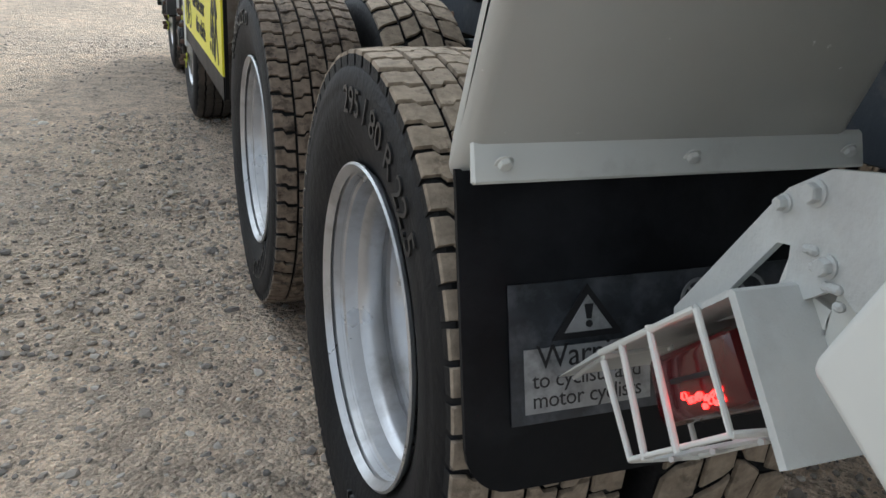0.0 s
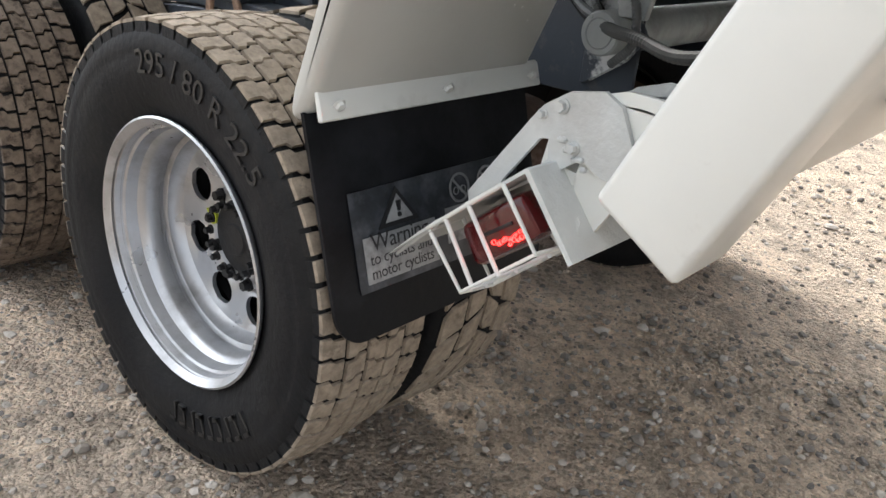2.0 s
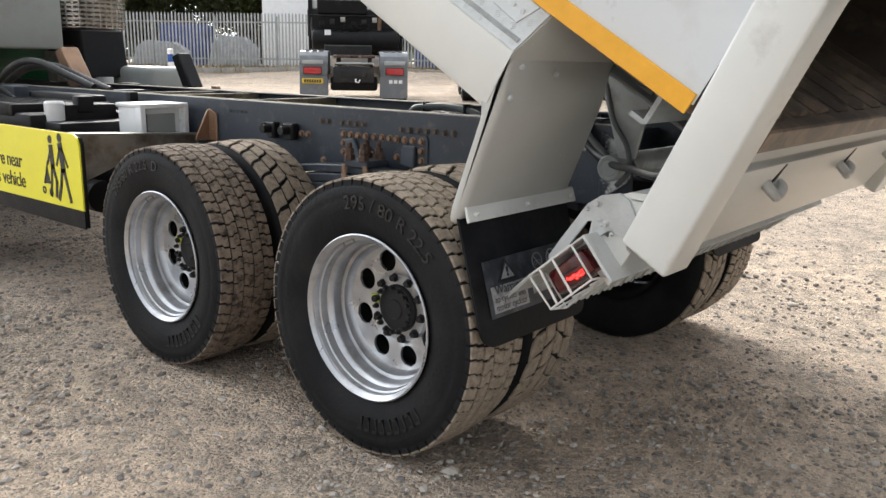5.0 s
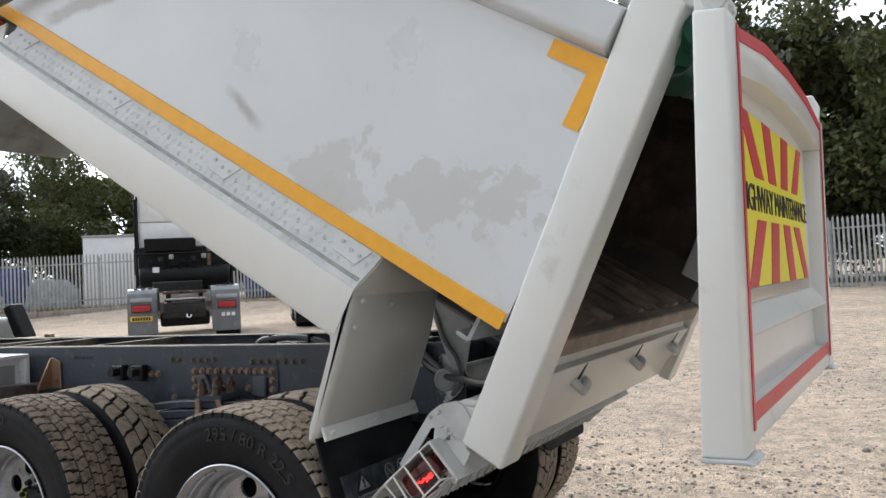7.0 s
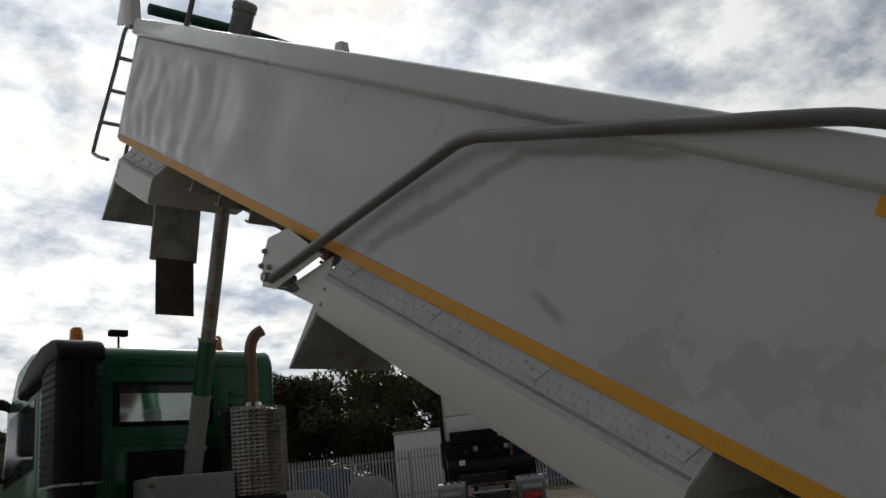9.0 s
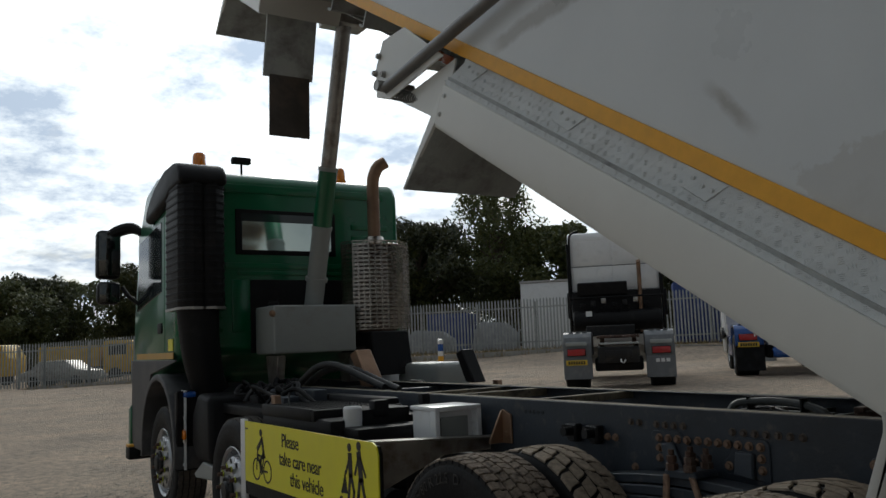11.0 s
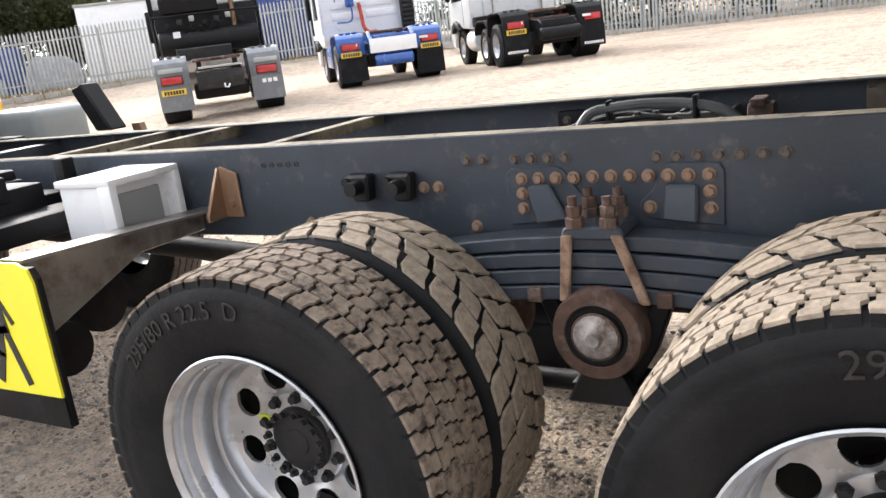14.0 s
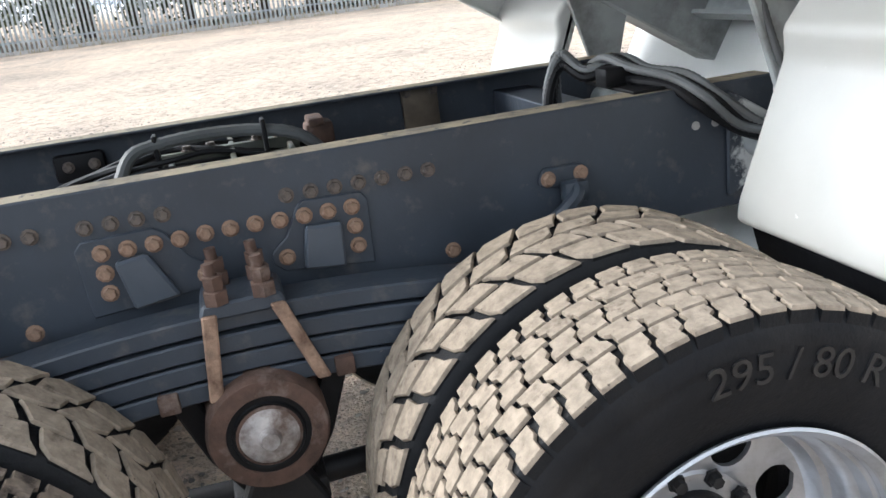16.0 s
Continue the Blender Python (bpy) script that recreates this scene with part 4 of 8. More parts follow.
# wiring along the inside of the frame
rw = random.Random(11)
for k in range(6):
    pts = []
    for i in range(9):
        y = 1.22 - 0.105 * i
        pts.append((0.02 + 0.045 * k - 0.01 * i + rw.uniform(-0.02, 0.02), y, 1.06 + 0.105 * math.sin(min(1.0, i / 4.0) * math.pi / 2) * (0.75 + 0.25 * (k % 2)) - (0.02 * (i - 5) if i > 5 else 0) + rw.uniform(-0.008, 0.008)))
    bm = B()
    tube(bm, smooth_path(pts, 5), 0.007 + 0.005 * (k % 3 == 0), 8, 0.0012 if k % 3 == 0 else 0)
    part("cable", bm, BLACK, truck)
for k in range(7):
    pts = [(-0.30 + 0.07 * k, 7.0, 1.12), (-0.28 + 0.06 * k + rw.uniform(-0.04, 0.04), 5.6, 1.14 + rw.uniform(-0.02, 0.05)), (-0.25 + 0.07 * k, 4.6, 1.13 + rw.uniform(-0.02, 0.04)), (-0.2 + 0.05 * k, 3.5, 1.10), (-0.2 + 0.06 * k, 2.3, 1.05)]
    bm = B()
    tube(bm, smooth_path(pts, 8), 0.010, 8)
    part("cable", bm, BLACK, truck)


# ---- the tipper lorry: raised body ----
# body frame: x across, y forward along the floor, z square to it; origin at the rear lower corner of the side
TILT_BODY = 31.4
BODY_Y, BODY_Z = -1.142, 1.330
BX = 1.067      # widens the drawn cross section to the true body width
BODY = pose(0, BODY_Y, BODY_Z, TILT_BODY) @ Matrix.Diagonal((BX, 1, 1, 1))
cos_b, sin_b = math.cos(radians(TILT_BODY)), math.sin(radians(TILT_BODY))


def bf(y, z):
    """Body coordinates of a place of the yard."""
    dy, dz = y - BODY_Y, z - BODY_Z
    return dy * cos_b + dz * sin_b, -dy * sin_b + dz * cos_b


def side_mat():
    """Grey body paint with dull repaired patches near the tail and a scuff under the sheet arm."""
    m = mat("body_paint", (0.635, 0.665, 0.68), 0.3, var=0.03, scale=2.5, dirt=(0.50, 0.50, 0.49), dirt_at=0.72, dirt_soft=0.12, dirt_scale=2.2, bump=0.05, bump_scale=9, coat=0.3)
    nt = m.node_tree
    bs = nt.nodes["Principled BSDF"]
    tc = nt.nodes.new("ShaderNodeTexCoord")
    sep = nt.nodes.new("ShaderNodeSeparateXYZ")
    nt.links.new(tc.outputs["Object"], sep.inputs[0])

    def math_node(op, a, b=0.0, c=0.0):
        n = nt.nodes.new("ShaderNodeMath")
        n.operation = op
        for i, v in enumerate((a, b, c)):
            if isinstance(v, (int, float)):
                n.inputs[i].default_value = v
            else:
                nt.links.new(v, n.inputs[i])
        return n.outputs[0]

    def window(src, lo, hi, soft):
        a = nd(nt, "ShaderNodeMapRange", From_Min=lo - soft, From_Max=lo + soft)
        b = nd(nt, "ShaderNodeMapRange", From_Min=hi + soft, From_Max=hi - soft)
        nt.links.new(src, a.inputs["Value"])
        nt.links.new(src, b.inputs["Value"])
        return math_node("MULTIPLY", a.outputs[0], b.outputs[0])

    y, z = sep.outputs["Y"], sep.outputs["Z"]
    n = nd(nt, "ShaderNodeTexNoise", Scale=4.2, Detail=7.0, Roughness=0.62)
    nt.links.new(tc.outputs["Object"], n.inputs["Vector"])
    area = math_node("MULTIPLY", window(math_node("ADD", y, math_node("MULTIPLY", z, 0.55)), 0.05, 1.12, 0.16), window(math_node("ADD", z, math_node("MULTIPLY", y, 0.28)), 0.24, 0.56, 0.10))
    patch = nd(nt, "ShaderNodeMapRange", From_Min=0.50, From_Max=0.53)
    nt.links.new(math_node("ADD", n.outputs["Fac"], math_node("MULTIPLY_ADD", area, 0.36, -0.275)), patch.inputs["Value"])

    def scuff(y0, z0, y1, z1, w):
        dx, dz = y1 - y0, z1 - z0
        ln = (dx * dx + dz * dz) ** 0.5
        off = math_node("ADD", math_node("MULTIPLY", math_node("SUBTRACT", y, y0), -dz / ln), math_node("MULTIPLY", math_node("SUBTRACT", z, z0), dx / ln))
        along = math_node("ADD", math_node("MULTIPLY", math_node("SUBTRACT", y, y0), dx / ln), math_node("MULTIPLY", math_node("SUBTRACT", z, z0), dz / ln))
        wob = math_node("MULTIPLY_ADD", n.outputs["Fac"], 0.10, -0.05)
        return math_node("MULTIPLY", window(math_node("ADD", off, wob), -w, w, 0.012), window(along, 0.0, ln, 0.05))

    marks = math_node("MAXIMUM", scuff(2.62, 0.08, 1.94, 0.54, 0.030), scuff(1.97, 0.52, 1.68, 0.75, 0.026))
    marks = math_node("MAXIMUM", marks, scuff(1.72, 0.74, 0.95, 0.86, 0.018))
    marks = math_node("MAXIMUM", marks, scuff(1.42, 0.20, 1.25, 0.15, 0.018))
    mx = nt.nodes.new("ShaderNodeMix")
    mx.data_type = "RGBA"
    src = bs.inputs["Base Color"].links[0].from_socket
    nt.links.new(src, mx.inputs["A"])
    mx.inputs["B"].default_value = (0.47, 0.465, 0.44, 1)
    nt.links.new(math_node("MULTIPLY", patch.outputs[0], 0.45), mx.inputs["Factor"])
    m2 = nt.nodes.new("ShaderNodeMix")
    m2.data_type = "RGBA"
    nt.links.new(mx.outputs["Result"], m2.inputs["A"])
    m2.inputs["B"].default_value = (0.30, 0.285, 0.255, 1)
    nt.links.new(math_node("MULTIPLY", marks, 0.65), m2.inputs["Factor"])
    nt.links.new(m2.outputs["Result"], bs.inputs["Base Color"])
    return m


BODY_PAINT = side_mat()
BL, BH = 6.60, 0.875     # length of the side and height under its top rail


def build_side(side):
    """A side sheet, bulged and dented, with a smooth inner face."""
    bm = B()
    nu, nv = 150, 22
    grid = {}
    for i in range(nu + 1):
        for j in range(nv + 1):
            u, v = BL * i / nu, BH * j / nv
            e = min(1, j / 3, (nv - j) / 3) * min(1, i / 4, (nu - i) / 4)
            dent = 0.016 * noise.noise((u * 2.2, v * 3.0, 3.0 * side)) * (0.25 + 1.0 * max(0, min(1, (u - 2.6) / 1.5)))
            dent += 0.012 * noise.noise((u * 6, v * 6, 9.0 + side)) * max(0, min(1, (u - 4.2) / 0.8))
            bulge = 0.022 * math.sin(math.pi * v / BH)
            grid[i, j] = bm.verts.new((side * (1.045 + bulge + e * dent), u, v))
    for i in range(nu):
        for j in range(nv):
            bm.faces.new((grid[i, j], grid[i + 1, j], grid[i + 1, j + 1], grid[i, j + 1]))
    return bm


body = part("tipper_body", build_side(-1), BODY_PAINT, truck, "raised grey steel tipping body with dented sides")
body.matrix_basis = BODY
part("body_side", build_side(1), BODY_PAINT, body)
for s in (-1, 1):
    bm = B()
    prism(bm, [(s * 1.006, 0.03), (s * 1.006, BH), (s * 0.962, BH + 0.01), (s * 0.962, BH + 0.15), (s * 0.950, BH + 0.15), (s * 0.950, BH), (s * 0.994, BH - 0.02), (s * 0.994, 0.03)], "y", 0.0, BL)
    part("side_liner", bm, LINER, body, "rusty brown inner side lining")
    bm = B()
    prism(bm, [(s * 1.03, BH - 0.004), (s * 1.095, BH + 0.018), (s * 1.10, BH + 0.035), (s * 1.092, BH + 0.145), (s * 1.06, BH + 0.155), (s * 0.975, BH + 0.155), (s * 0.965, BH + 0.14), (s * 0.965, BH + 0.0)], "y", 0.085, BL + 0.05, 0.008, 2)
    part("top_rail", bm, BODY_PAINT, body)
    bm = B()
    box(bm, (s * 1.051 - 0.004, 0.005, -0.03), (s * 1.051 + 0.004, BL - 0.02, 0.03), 0.002, 1)
    part("reflective_stripe", bm, AMBER_TAPE, body, "amber reflective tape along the lower edge")
    for u0, u1, v0, v1 in ((0.062, 0.262, 0.812, 0.868), (0.055, 0.112, 0.640, 0.868)):
        bm = B()
        box(bm, (s * (1.053 if v0 > 0.7 else 1.060) - 0.005, u0, v0), (s * (1.053 if v0 > 0.7 else 1.060) + 0.003, u1, v1))
        part("reflective_stripe", bm, AMBER_TAPE, body)
    # leaning rear post
    bm = B()
    lo, hi = -0.412, 1.10
    a = [bm.verts.new((s * x, u, v)) for v, u0 in ((lo, -0.220), (hi, -0.073)) for u in (u0, u0 + 0.160) for x in (0.94, 1.083)]
    for q in ((0, 1, 3, 2), (4, 6, 7, 5), (0, 4, 5, 1), (2, 3, 7, 6), (0, 2, 6, 4), (1, 5, 7, 3)):
        bm.faces.new([a[i] for i in q])
    bmesh.ops.recalc_face_normals(bm, faces=bm.faces[:])
    bmesh.ops.bevel(bm, geom=bm.edges[:], offset=0.012, segments=3, affect="EDGES", profile=0.5)
    part("rear_post", bm, GREY, body, "thick pale grey corner post")
# floor with worn ribs, outer sill, front board
bm = B()
box(bm, (-1.02, -0.15, -0.03), (1.02, BL, 0.03))
FLOOR = mat("worn_floor", (0.115, 0.078, 0.056), 0.45, metal=0.25, var=0.45, scale=5, dirt=(0.30, 0.215, 0.15), dirt_at=0.60, dirt_scale=5, bump=0.3)
body_floor = part("body_floor", bm, FLOOR, body, "worn brown ribbed steel floor")
for k in range(9):
    x = -0.80 + 0.20 * k
    bm = B()
    prism(bm, [(x - 0.055, 0.029), (x - 0.02, 0.052), (x + 0.02, 0.052), (x + 0.055, 0.029)], "y", -0.13, BL - 0.1, 0.006, 1)
    part("floor_rib", bm, FLOOR, body_floor)
for s in (-1, 1):
    bm = B()
    prism(bm, [(s * 1.0, 0.02), (s * 1.0, 0.22), (s * 0.85, 0.02)], "y", -0.12, BL - 0.05)
    part("floor_fillet", bm, LINER, body)
bm = B()
prism(bm, [(-0.160, -0.405), (-0.180, -0.10), (-0.15, -0.10), (-0.14, -0.03), (0.0, -0.03), (-0.01, -0.39)], "x", -0.945, 0.945, 0.008, 2)
part("rear_sill", bm, GREY, body, "grey rear cross sill")
bm = B()
prism(bm, [(-0.181, -0.035), (-0.177, 0.033), (-0.135, 0.033), (-0.14, -0.06)], "x", -0.942, 0.942, 0.006, 1)
part("worn_lip", bm, FLOOR, body)
for x in (-0.60, 0.10, 0.72):
    bm = B()
    tube(bm, smooth_path([(x - 0.04, -0.172, -0.175), (x - 0.03, -0.212, -0.19), (x + 0.02, -0.212, -0.205), (x + 0.05, -0.202, -0.185), (x + 0.085, -0.172, -0.19)], 5), 0.017, 10)
    part("tailgate_latch", bm, GREY_WORN, body)
    bm = B()
    prism(bm, [(x + 0.0, -0.105), (x + 0.012, -0.105), (x + 0.012, -0.165), (x - 0.004, -0.18)], "y", -0.181, -0.165)
    part("latch_slot", bm, INK, body)
bm = B()
box(bm, (-1.05, BL, -0.02), (1.05, BL + 0.06, 1.0), 0.01)
part("front_board", bm, GREY, body)
bm = B()
box(bm, (-1.0, BL - 0.012, 0.03), (1.0, BL - 0.002, 1.0))
part("front_liner", bm, LINER, body)
for s in (-1, 1):
    bm = B()
    prism(bm, [(BL + 0.10, 0.96), (BL + 0.50, 0.93), (BL + 0.56, 1.38), (BL + 0.44, 1.41)], "x", s * 1.055 - 0.045, s * 1.055 + 0.045, 0.012, 2)
    part("head_post", bm, GREY, body)
# frame under the floor
for s in (-1, 1):
    bm = B()
    prism(bm, [(s * 0.42, -0.03), (s * 0.42, -0.24), (s * 0.535, -0.24), (s * 0.535, -0.225), (s * 0.45, -0.225), (s * 0.45, -0.03)], "y", -0.05, BL, 0.006, 1)
    part("body_bearer", bm, SUBFRAME, body)
for k in range(12):
    u = 0.10 + 0.49 * k
    bm = B()
    prism(bm, [(u, -0.03), (u, -0.13), (u + 0.012, -0.14), (u + 0.06, -0.14), (u + 0.06, -0.125), (u + 0.015, -0.125), (u + 0.015, -0.03)], "x", -1.0, 1.0)
    part("floor_bearer", bm, SUBFRAME, body)
# side mudguard: tread plate, valance, front and rear guard plates
XO, XI = 1.13, 1.05
G0, G1 = 0.51, 2.80


def chequer(bm, u0, u1, x0, v0, x1, v1, s):
    """Five-bar tread plate over a sloping strip: groups of short raised bars, turned by turns."""
    d = Vector((s * (x1 - x0), 0, v1 - v0))
    ln = d.length
    d.normalize()
    along = Vector((0, 1, 0))
    nrm = d.cross(along)
    if nrm.x * s < 0:
        nrm = -nrm
    o = Vector((s * x0, 0, v0))
    cell = 0.034
    n, rows = int((u1 - u0) / cell), 4
    for i in range(n):
        for j in range(rows):
            c = o + d * ((j + 0.5) * ln / rows) + along * (u0 + (i + 0.5) * cell)
            lean = 0.70 if (i + j) % 2 else -0.70
            a = (along * math.cos(lean) + d * math.sin(lean)).normalized()
            b = (d * math.cos(lean) - along * math.sin(lean)).normalized()
            for k in range(4):
                m = c + b * (0.0064 * (k - 1.5))
                q = [m + a * 0.0115, m + b * 0.0017, m - a * 0.0115, m - b * 0.0017]
                vs, top = [bm.verts.new(p + nrm * 0.0003) for p in q], bm.verts.new(m + nrm * 0.0020)
                for e in range(4):
                    bm.faces.new((vs[e], vs[(e + 1) % 4], top))


def build_guard(s, u0, u1, wing):
    top_v, low_v = -0.029, -0.152
    bm = B()
    prism(bm, [(s * (XI - 0.002), top_v), (s * (XO + 0.003), low_v), (s * (XO - 0.003), low_v - 0.004), (s * (XI - 0.012), top_v - 0.004)], "y", u0, u1)
    plate = part("tread_plate", bm, GREY_WORN, body, "grey chequered tread plate")
    bm = B()
    chequer(bm, u0 + 0.01, u1 - 0.01, XI - 0.002, top_v, XO + 0.003, low_v, s)
    part("tread_pattern", bm, GREY_WORN, plate)["kind"] = "stuff"
    # small welded patches with bolt heads at the upper edge
    face = Vector((s * (low_v - top_v), 0, -(XO - XI + 0.005))).normalized() * -s
    if face.x * s < 0:
        face = -face

    def on_plate(u, t, h):
        return Vector((s * (XI - 0.002 + (XO - XI + 0.005) * t), u, top_v + (low_v - top_v) * t)) + face * h
    for k in range(4):
        u = u0 + 0.04 + (u1 - u0 - 0.22) * k / 3
        bm = B()
        shape = [(0.0, 0.05), (0.19, 0.03), (0.13, 0.50), (0.02, 0.55)]
        lo, hi = [bm.verts.new(on_plate(u + a, t, 0.0)) for a, t in shape], [bm.verts.new(on_plate(u + a, t, 0.0042)) for a, t in shape]
        bm.faces.new(hi)
        for i in range(4):
            bm.faces.new((lo[i], lo[(i + 1) % 4], hi[(i + 1) % 4], hi[i]))
        bmesh.ops.recalc_face_normals(bm, faces=bm.faces[:])
        patch = part("plate_patch", bm, GREY_WORN, plate)
        for a, t in ((0.03, 0.30), (0.07, 0.30), (0.12, 0.22)):
            part("bolt", hexhead(B(), tuple(on_plate(u + a, t, 0.003)), 0.008, 0.006, "x", s), GREY_WORN, patch)
    bm = B()
    prism(bm, [(s * (XO - 0.002), -0.1535), (s * (XO + 0.003), -0.158), (s * (XO + 0.004), -0.33), (s * (XO - 0.008), -0.352), (s * (XO - 0.05), -0.355), (s * (XO - 0.05), -0.347), (s * (XO - 0.012), -0.344), (s * (XO - 0.004), -0.33), (s * (XO - 0.006), -0.158)], "y", u0, u1)
    part("valance", bm, GREY, body, "pale grey mudguard valance")
    bm = B()
    prism(bm, [(s * (XI - 0.01), top_v - 0.006), (s * (XO - 0.002), low_v - 0.004), (s * (XO - 0.002), -0.345), (s * 0.56, -0.345), (s * 0.56, top_v - 0.006)], "y", u0 - 0.004, u0 + 0.004)
    part("end_cap", bm, GUARD, body)
    # guard plate closing the front of the wheel arch
    bm = B()
    prism(bm, [(u1, -0.14), (u1 + 0.006, -0.14), (u1 + 0.127, -0.70), (u1 + 0.115, -0.70), (u1, -0.34)], "x", s * 0.52, s * XO) if wing else None
    if wing:
        part("arch_plate", bm, [SUBFRAME], body)
        bm = B()
        prism(bm, [(u1 - 0.004, -0.145), (u1 + 0.004, -0.14), (u1 + 0.131, -0.70), (u1 + 0.121, -0.705), (u1 - 0.004, -0.34)], "x", s * (XO - 0.012), s * (XO + 0.004), 0.003, 1)
        part("arch_edge", bm, GREY, body)
        bm = B()
        prism(bm, [(u0 + 0.01, -0.12), (u1, -0.12), (u1, -0.135), (u0 + 0.01, -0.135)], "x", s * 0.52, s * (XO - 0.01))
        part("arch_roof", bm, SUBFRAME, body)
        for v in (-0.20, -0.285):
            part("rivet", hexhead(B(), (s * (XO + 0.003), u1 - 0.03, v), 0.009, 0.008, "x", s), GREY_WORN, body)


for s in (-1, 1):
    build_guard(s, G0, G1, True)
    build_guard(s, 5.42, 6.22, True)
# rear guard plates hanging behind the last wheels, with the mudflaps
for s in (-1, 1):
    bm = B()
    face = [bf(y, z) for y, z in ((-0.625, 1.478), (-0.582, 1.30), (-0.572, 1.27), (-0.455, 0.98), (-0.425, 0.922))]
    back = [bf(y, z) for y, z in ((-0.385, 0.925), (-0.395, 0.98), (-0.505, 1.275), (-0.50, 1.335), (-0.60, 1.46))]
    prism(bm, face + back, "x", s * 0.555, s * (XO + 0.002), 0.022, 4)
    part("rear_guard", bm, GUARD, body, "grey guard plate above the mudflap")
    for x, (y, z) in ((1.08, (-0.615, 1.42)), (1.10, (-0.59, 1.33)), (0.90, (-0.61, 1.40))):
        u, v = bf(y - 0.004, z)
        part("rivet", hexhead(B(), (s * x, u, v), 0.008, 0.008, "y", -1), GREY_WORN, body)
    bm = B()
    strip = [bf(y, z) for y, z in ((-0.446, 0.988), (-0.456, 0.984), (-0.472, 0.936), (-0.460, 0.932))]
    prism(bm, strip, "x", s * 0.53, s * 1.124, 0.003, 1)
    clamp = part("clamp_strip", bm, GREY, body, "grey bolted clamping strip")
    for x in (1.085, 0.822, 0.562):
        u, v = bf(-0.466, 0.962)
        part("clamp_bolt", hexhead(B(), (s * x, u, v), 0.009, 0.010, "y", -1), GREY, clamp)
    bm = B()
    FLAP_LOW = 0.532

    def flap_place(x, z, d):
        y = -0.44 - 0.282 * (0.94 - z) + d
        return (s * x, *bf(y, z))
    heights = [0.06 * (1 - math.cos(radians(15 * k))) for k in range(7)] + [0.10, 0.17, 0.24, 0.31, 0.36, 0.413]
    rows = len(heights) - 1
    vf, vb = {}, {}
    for j, h in enumerate(heights):
        z = FLAP_LOW + h
        inset = 0.06 * (1 - math.sin(radians(15 * j))) if j < 6 else 0.0
        for i in range(9):
            x = (0.55 + inset) + (1.135 - 0.55 - 2 * inset) * i / 8
            vf[i, j], vb[i, j] = bm.verts.new(flap_place(x, z, 0)), bm.verts.new(flap_place(x, z, 0.009))
    for j in range(rows):
        for i in range(8):
            bm.faces.new((vf[i, j], vf[i + 1, j], vf[i + 1, j + 1], vf[i, j + 1]))
            bm.faces.new((vb[i, j], vb[i, j + 1], vb[i + 1, j + 1], vb[i + 1, j]))
        for i in (0, 8):
            bm.faces.new((vf[i, j], vf[i, j + 1], vb[i, j + 1], vb[i, j]))
    for i in range(8):
        bm.faces.new((vf[i, 0], vb[i, 0], vb[i + 1, 0], vf[i + 1, 0]))
    part("mudflap", bm, FLAP, body, "black rubber mudflap")
# front guard with its hanging flap, ahead of the second axle
bm = B()
prism(bm, [(5.66, -0.06), (5.62, -0.08), (5.40, -0.775), (5.435, -0.785)], "x", -1.03, -0.675, 0.008, 2)
part("front_guard", bm, SUBFRAME, body)
bm = B()
prism(bm, [(5.43, -0.74), (5.415, -0.74), (5.185, -1.15), (5.203, -1.155)], "x", -0.99, -0.70, 0.004, 2)
part("front_flap", bm, mat("brown_flap", (0.07, 0.06, 0.052), 0.7, var=0.3, dirt=(0.12, 0.085, 0.06), dirt_at=0.55, bump=0.2), body)
# amber marker lamps under the stripe
for u in (2.96, 3.06, 5.70):
    bm = B()
    box(bm, (-1.04, u, -0.10), (-1.015, u + 0.075, -0.055), 0.006)
    part("marker_lamp", bm, mat("marker_lens", (0.30, 0.09, 0.04), 0.25, var=0.2, bump=0.05), body)
# bracket and spring of the sheeting arm
bm = B()
prism(bm, [(2.92, -0.05), (3.34, -0.01), (3.53, -0.12), (3.535, -0.27), (3.46, -0.40), (3.32, -0.37)], "x", -1.105, -1.095, 0.003, 1)
prism(bm, [(2.90, -0.05), (3.32, -0.37), (2.86, -0.34)], "x", -1.05, -1.04)
part("arm_bracket", bm, GREY, body)
for u, v in ((3.52, -0.20), (3.52, -0.29), (3.46, -0.335), (3.43, -0.27), (3.38, -0.32)):
    bm = B()
    hexhead(bm, (-1.105, u, v), 0.014, 0.02)
    part("bracket_bolt", bm, STEEL, body)
bm = B()
rod(bm, (-1.15, 3.40, -0.325), (-0.95, 3.40, -0.325), 0.028, 16)
part("arm_pivot", bm, STEEL, body)
bm = B()
a, b = Vector((-1.08, 3.38, -0.35)), Vector((-0.95, 2.88, -0.27))
turns, per = 30, 8
tube(bm, [a.lerp(b, i / (turns * per)) + Vector((0, math.cos(2 * math.pi * i / per) * 0.3, math.cos(2 * math.pi * i / per))) * 0.026 + Vector((math.sin(2 * math.pi * i / per) * 0.028, 0, 0)) for i in range(turns * per + 1)], 0.005, 5)
part("arm_spring", bm, ARM, body)
# bowed sheeting arm down the side and over the tail
bm = B()
arm = [(-1.11, 3.37, -0.325), (-1.12, 2.7, 0.195), (-1.125, 2.12, 0.64), (-1.125, 2.04, 0.70), (-1.125, 1.95, 0.74), (-1.125, 1.85, 0.765), (-1.12, 1.1, 0.92), (-1.11, 0.50, 1.045), (-1.10, 0.33, 1.07), (-1.07, 0.20, 1.075), (-1.0, 0.12, 1.08), (-0.85, 0.11, 1.08)]
tube(bm, smooth_path(arm, 6), 0.028, 14)
part("sheet_arm", bm, ARM, body, "bent dark steel sheeting arm")
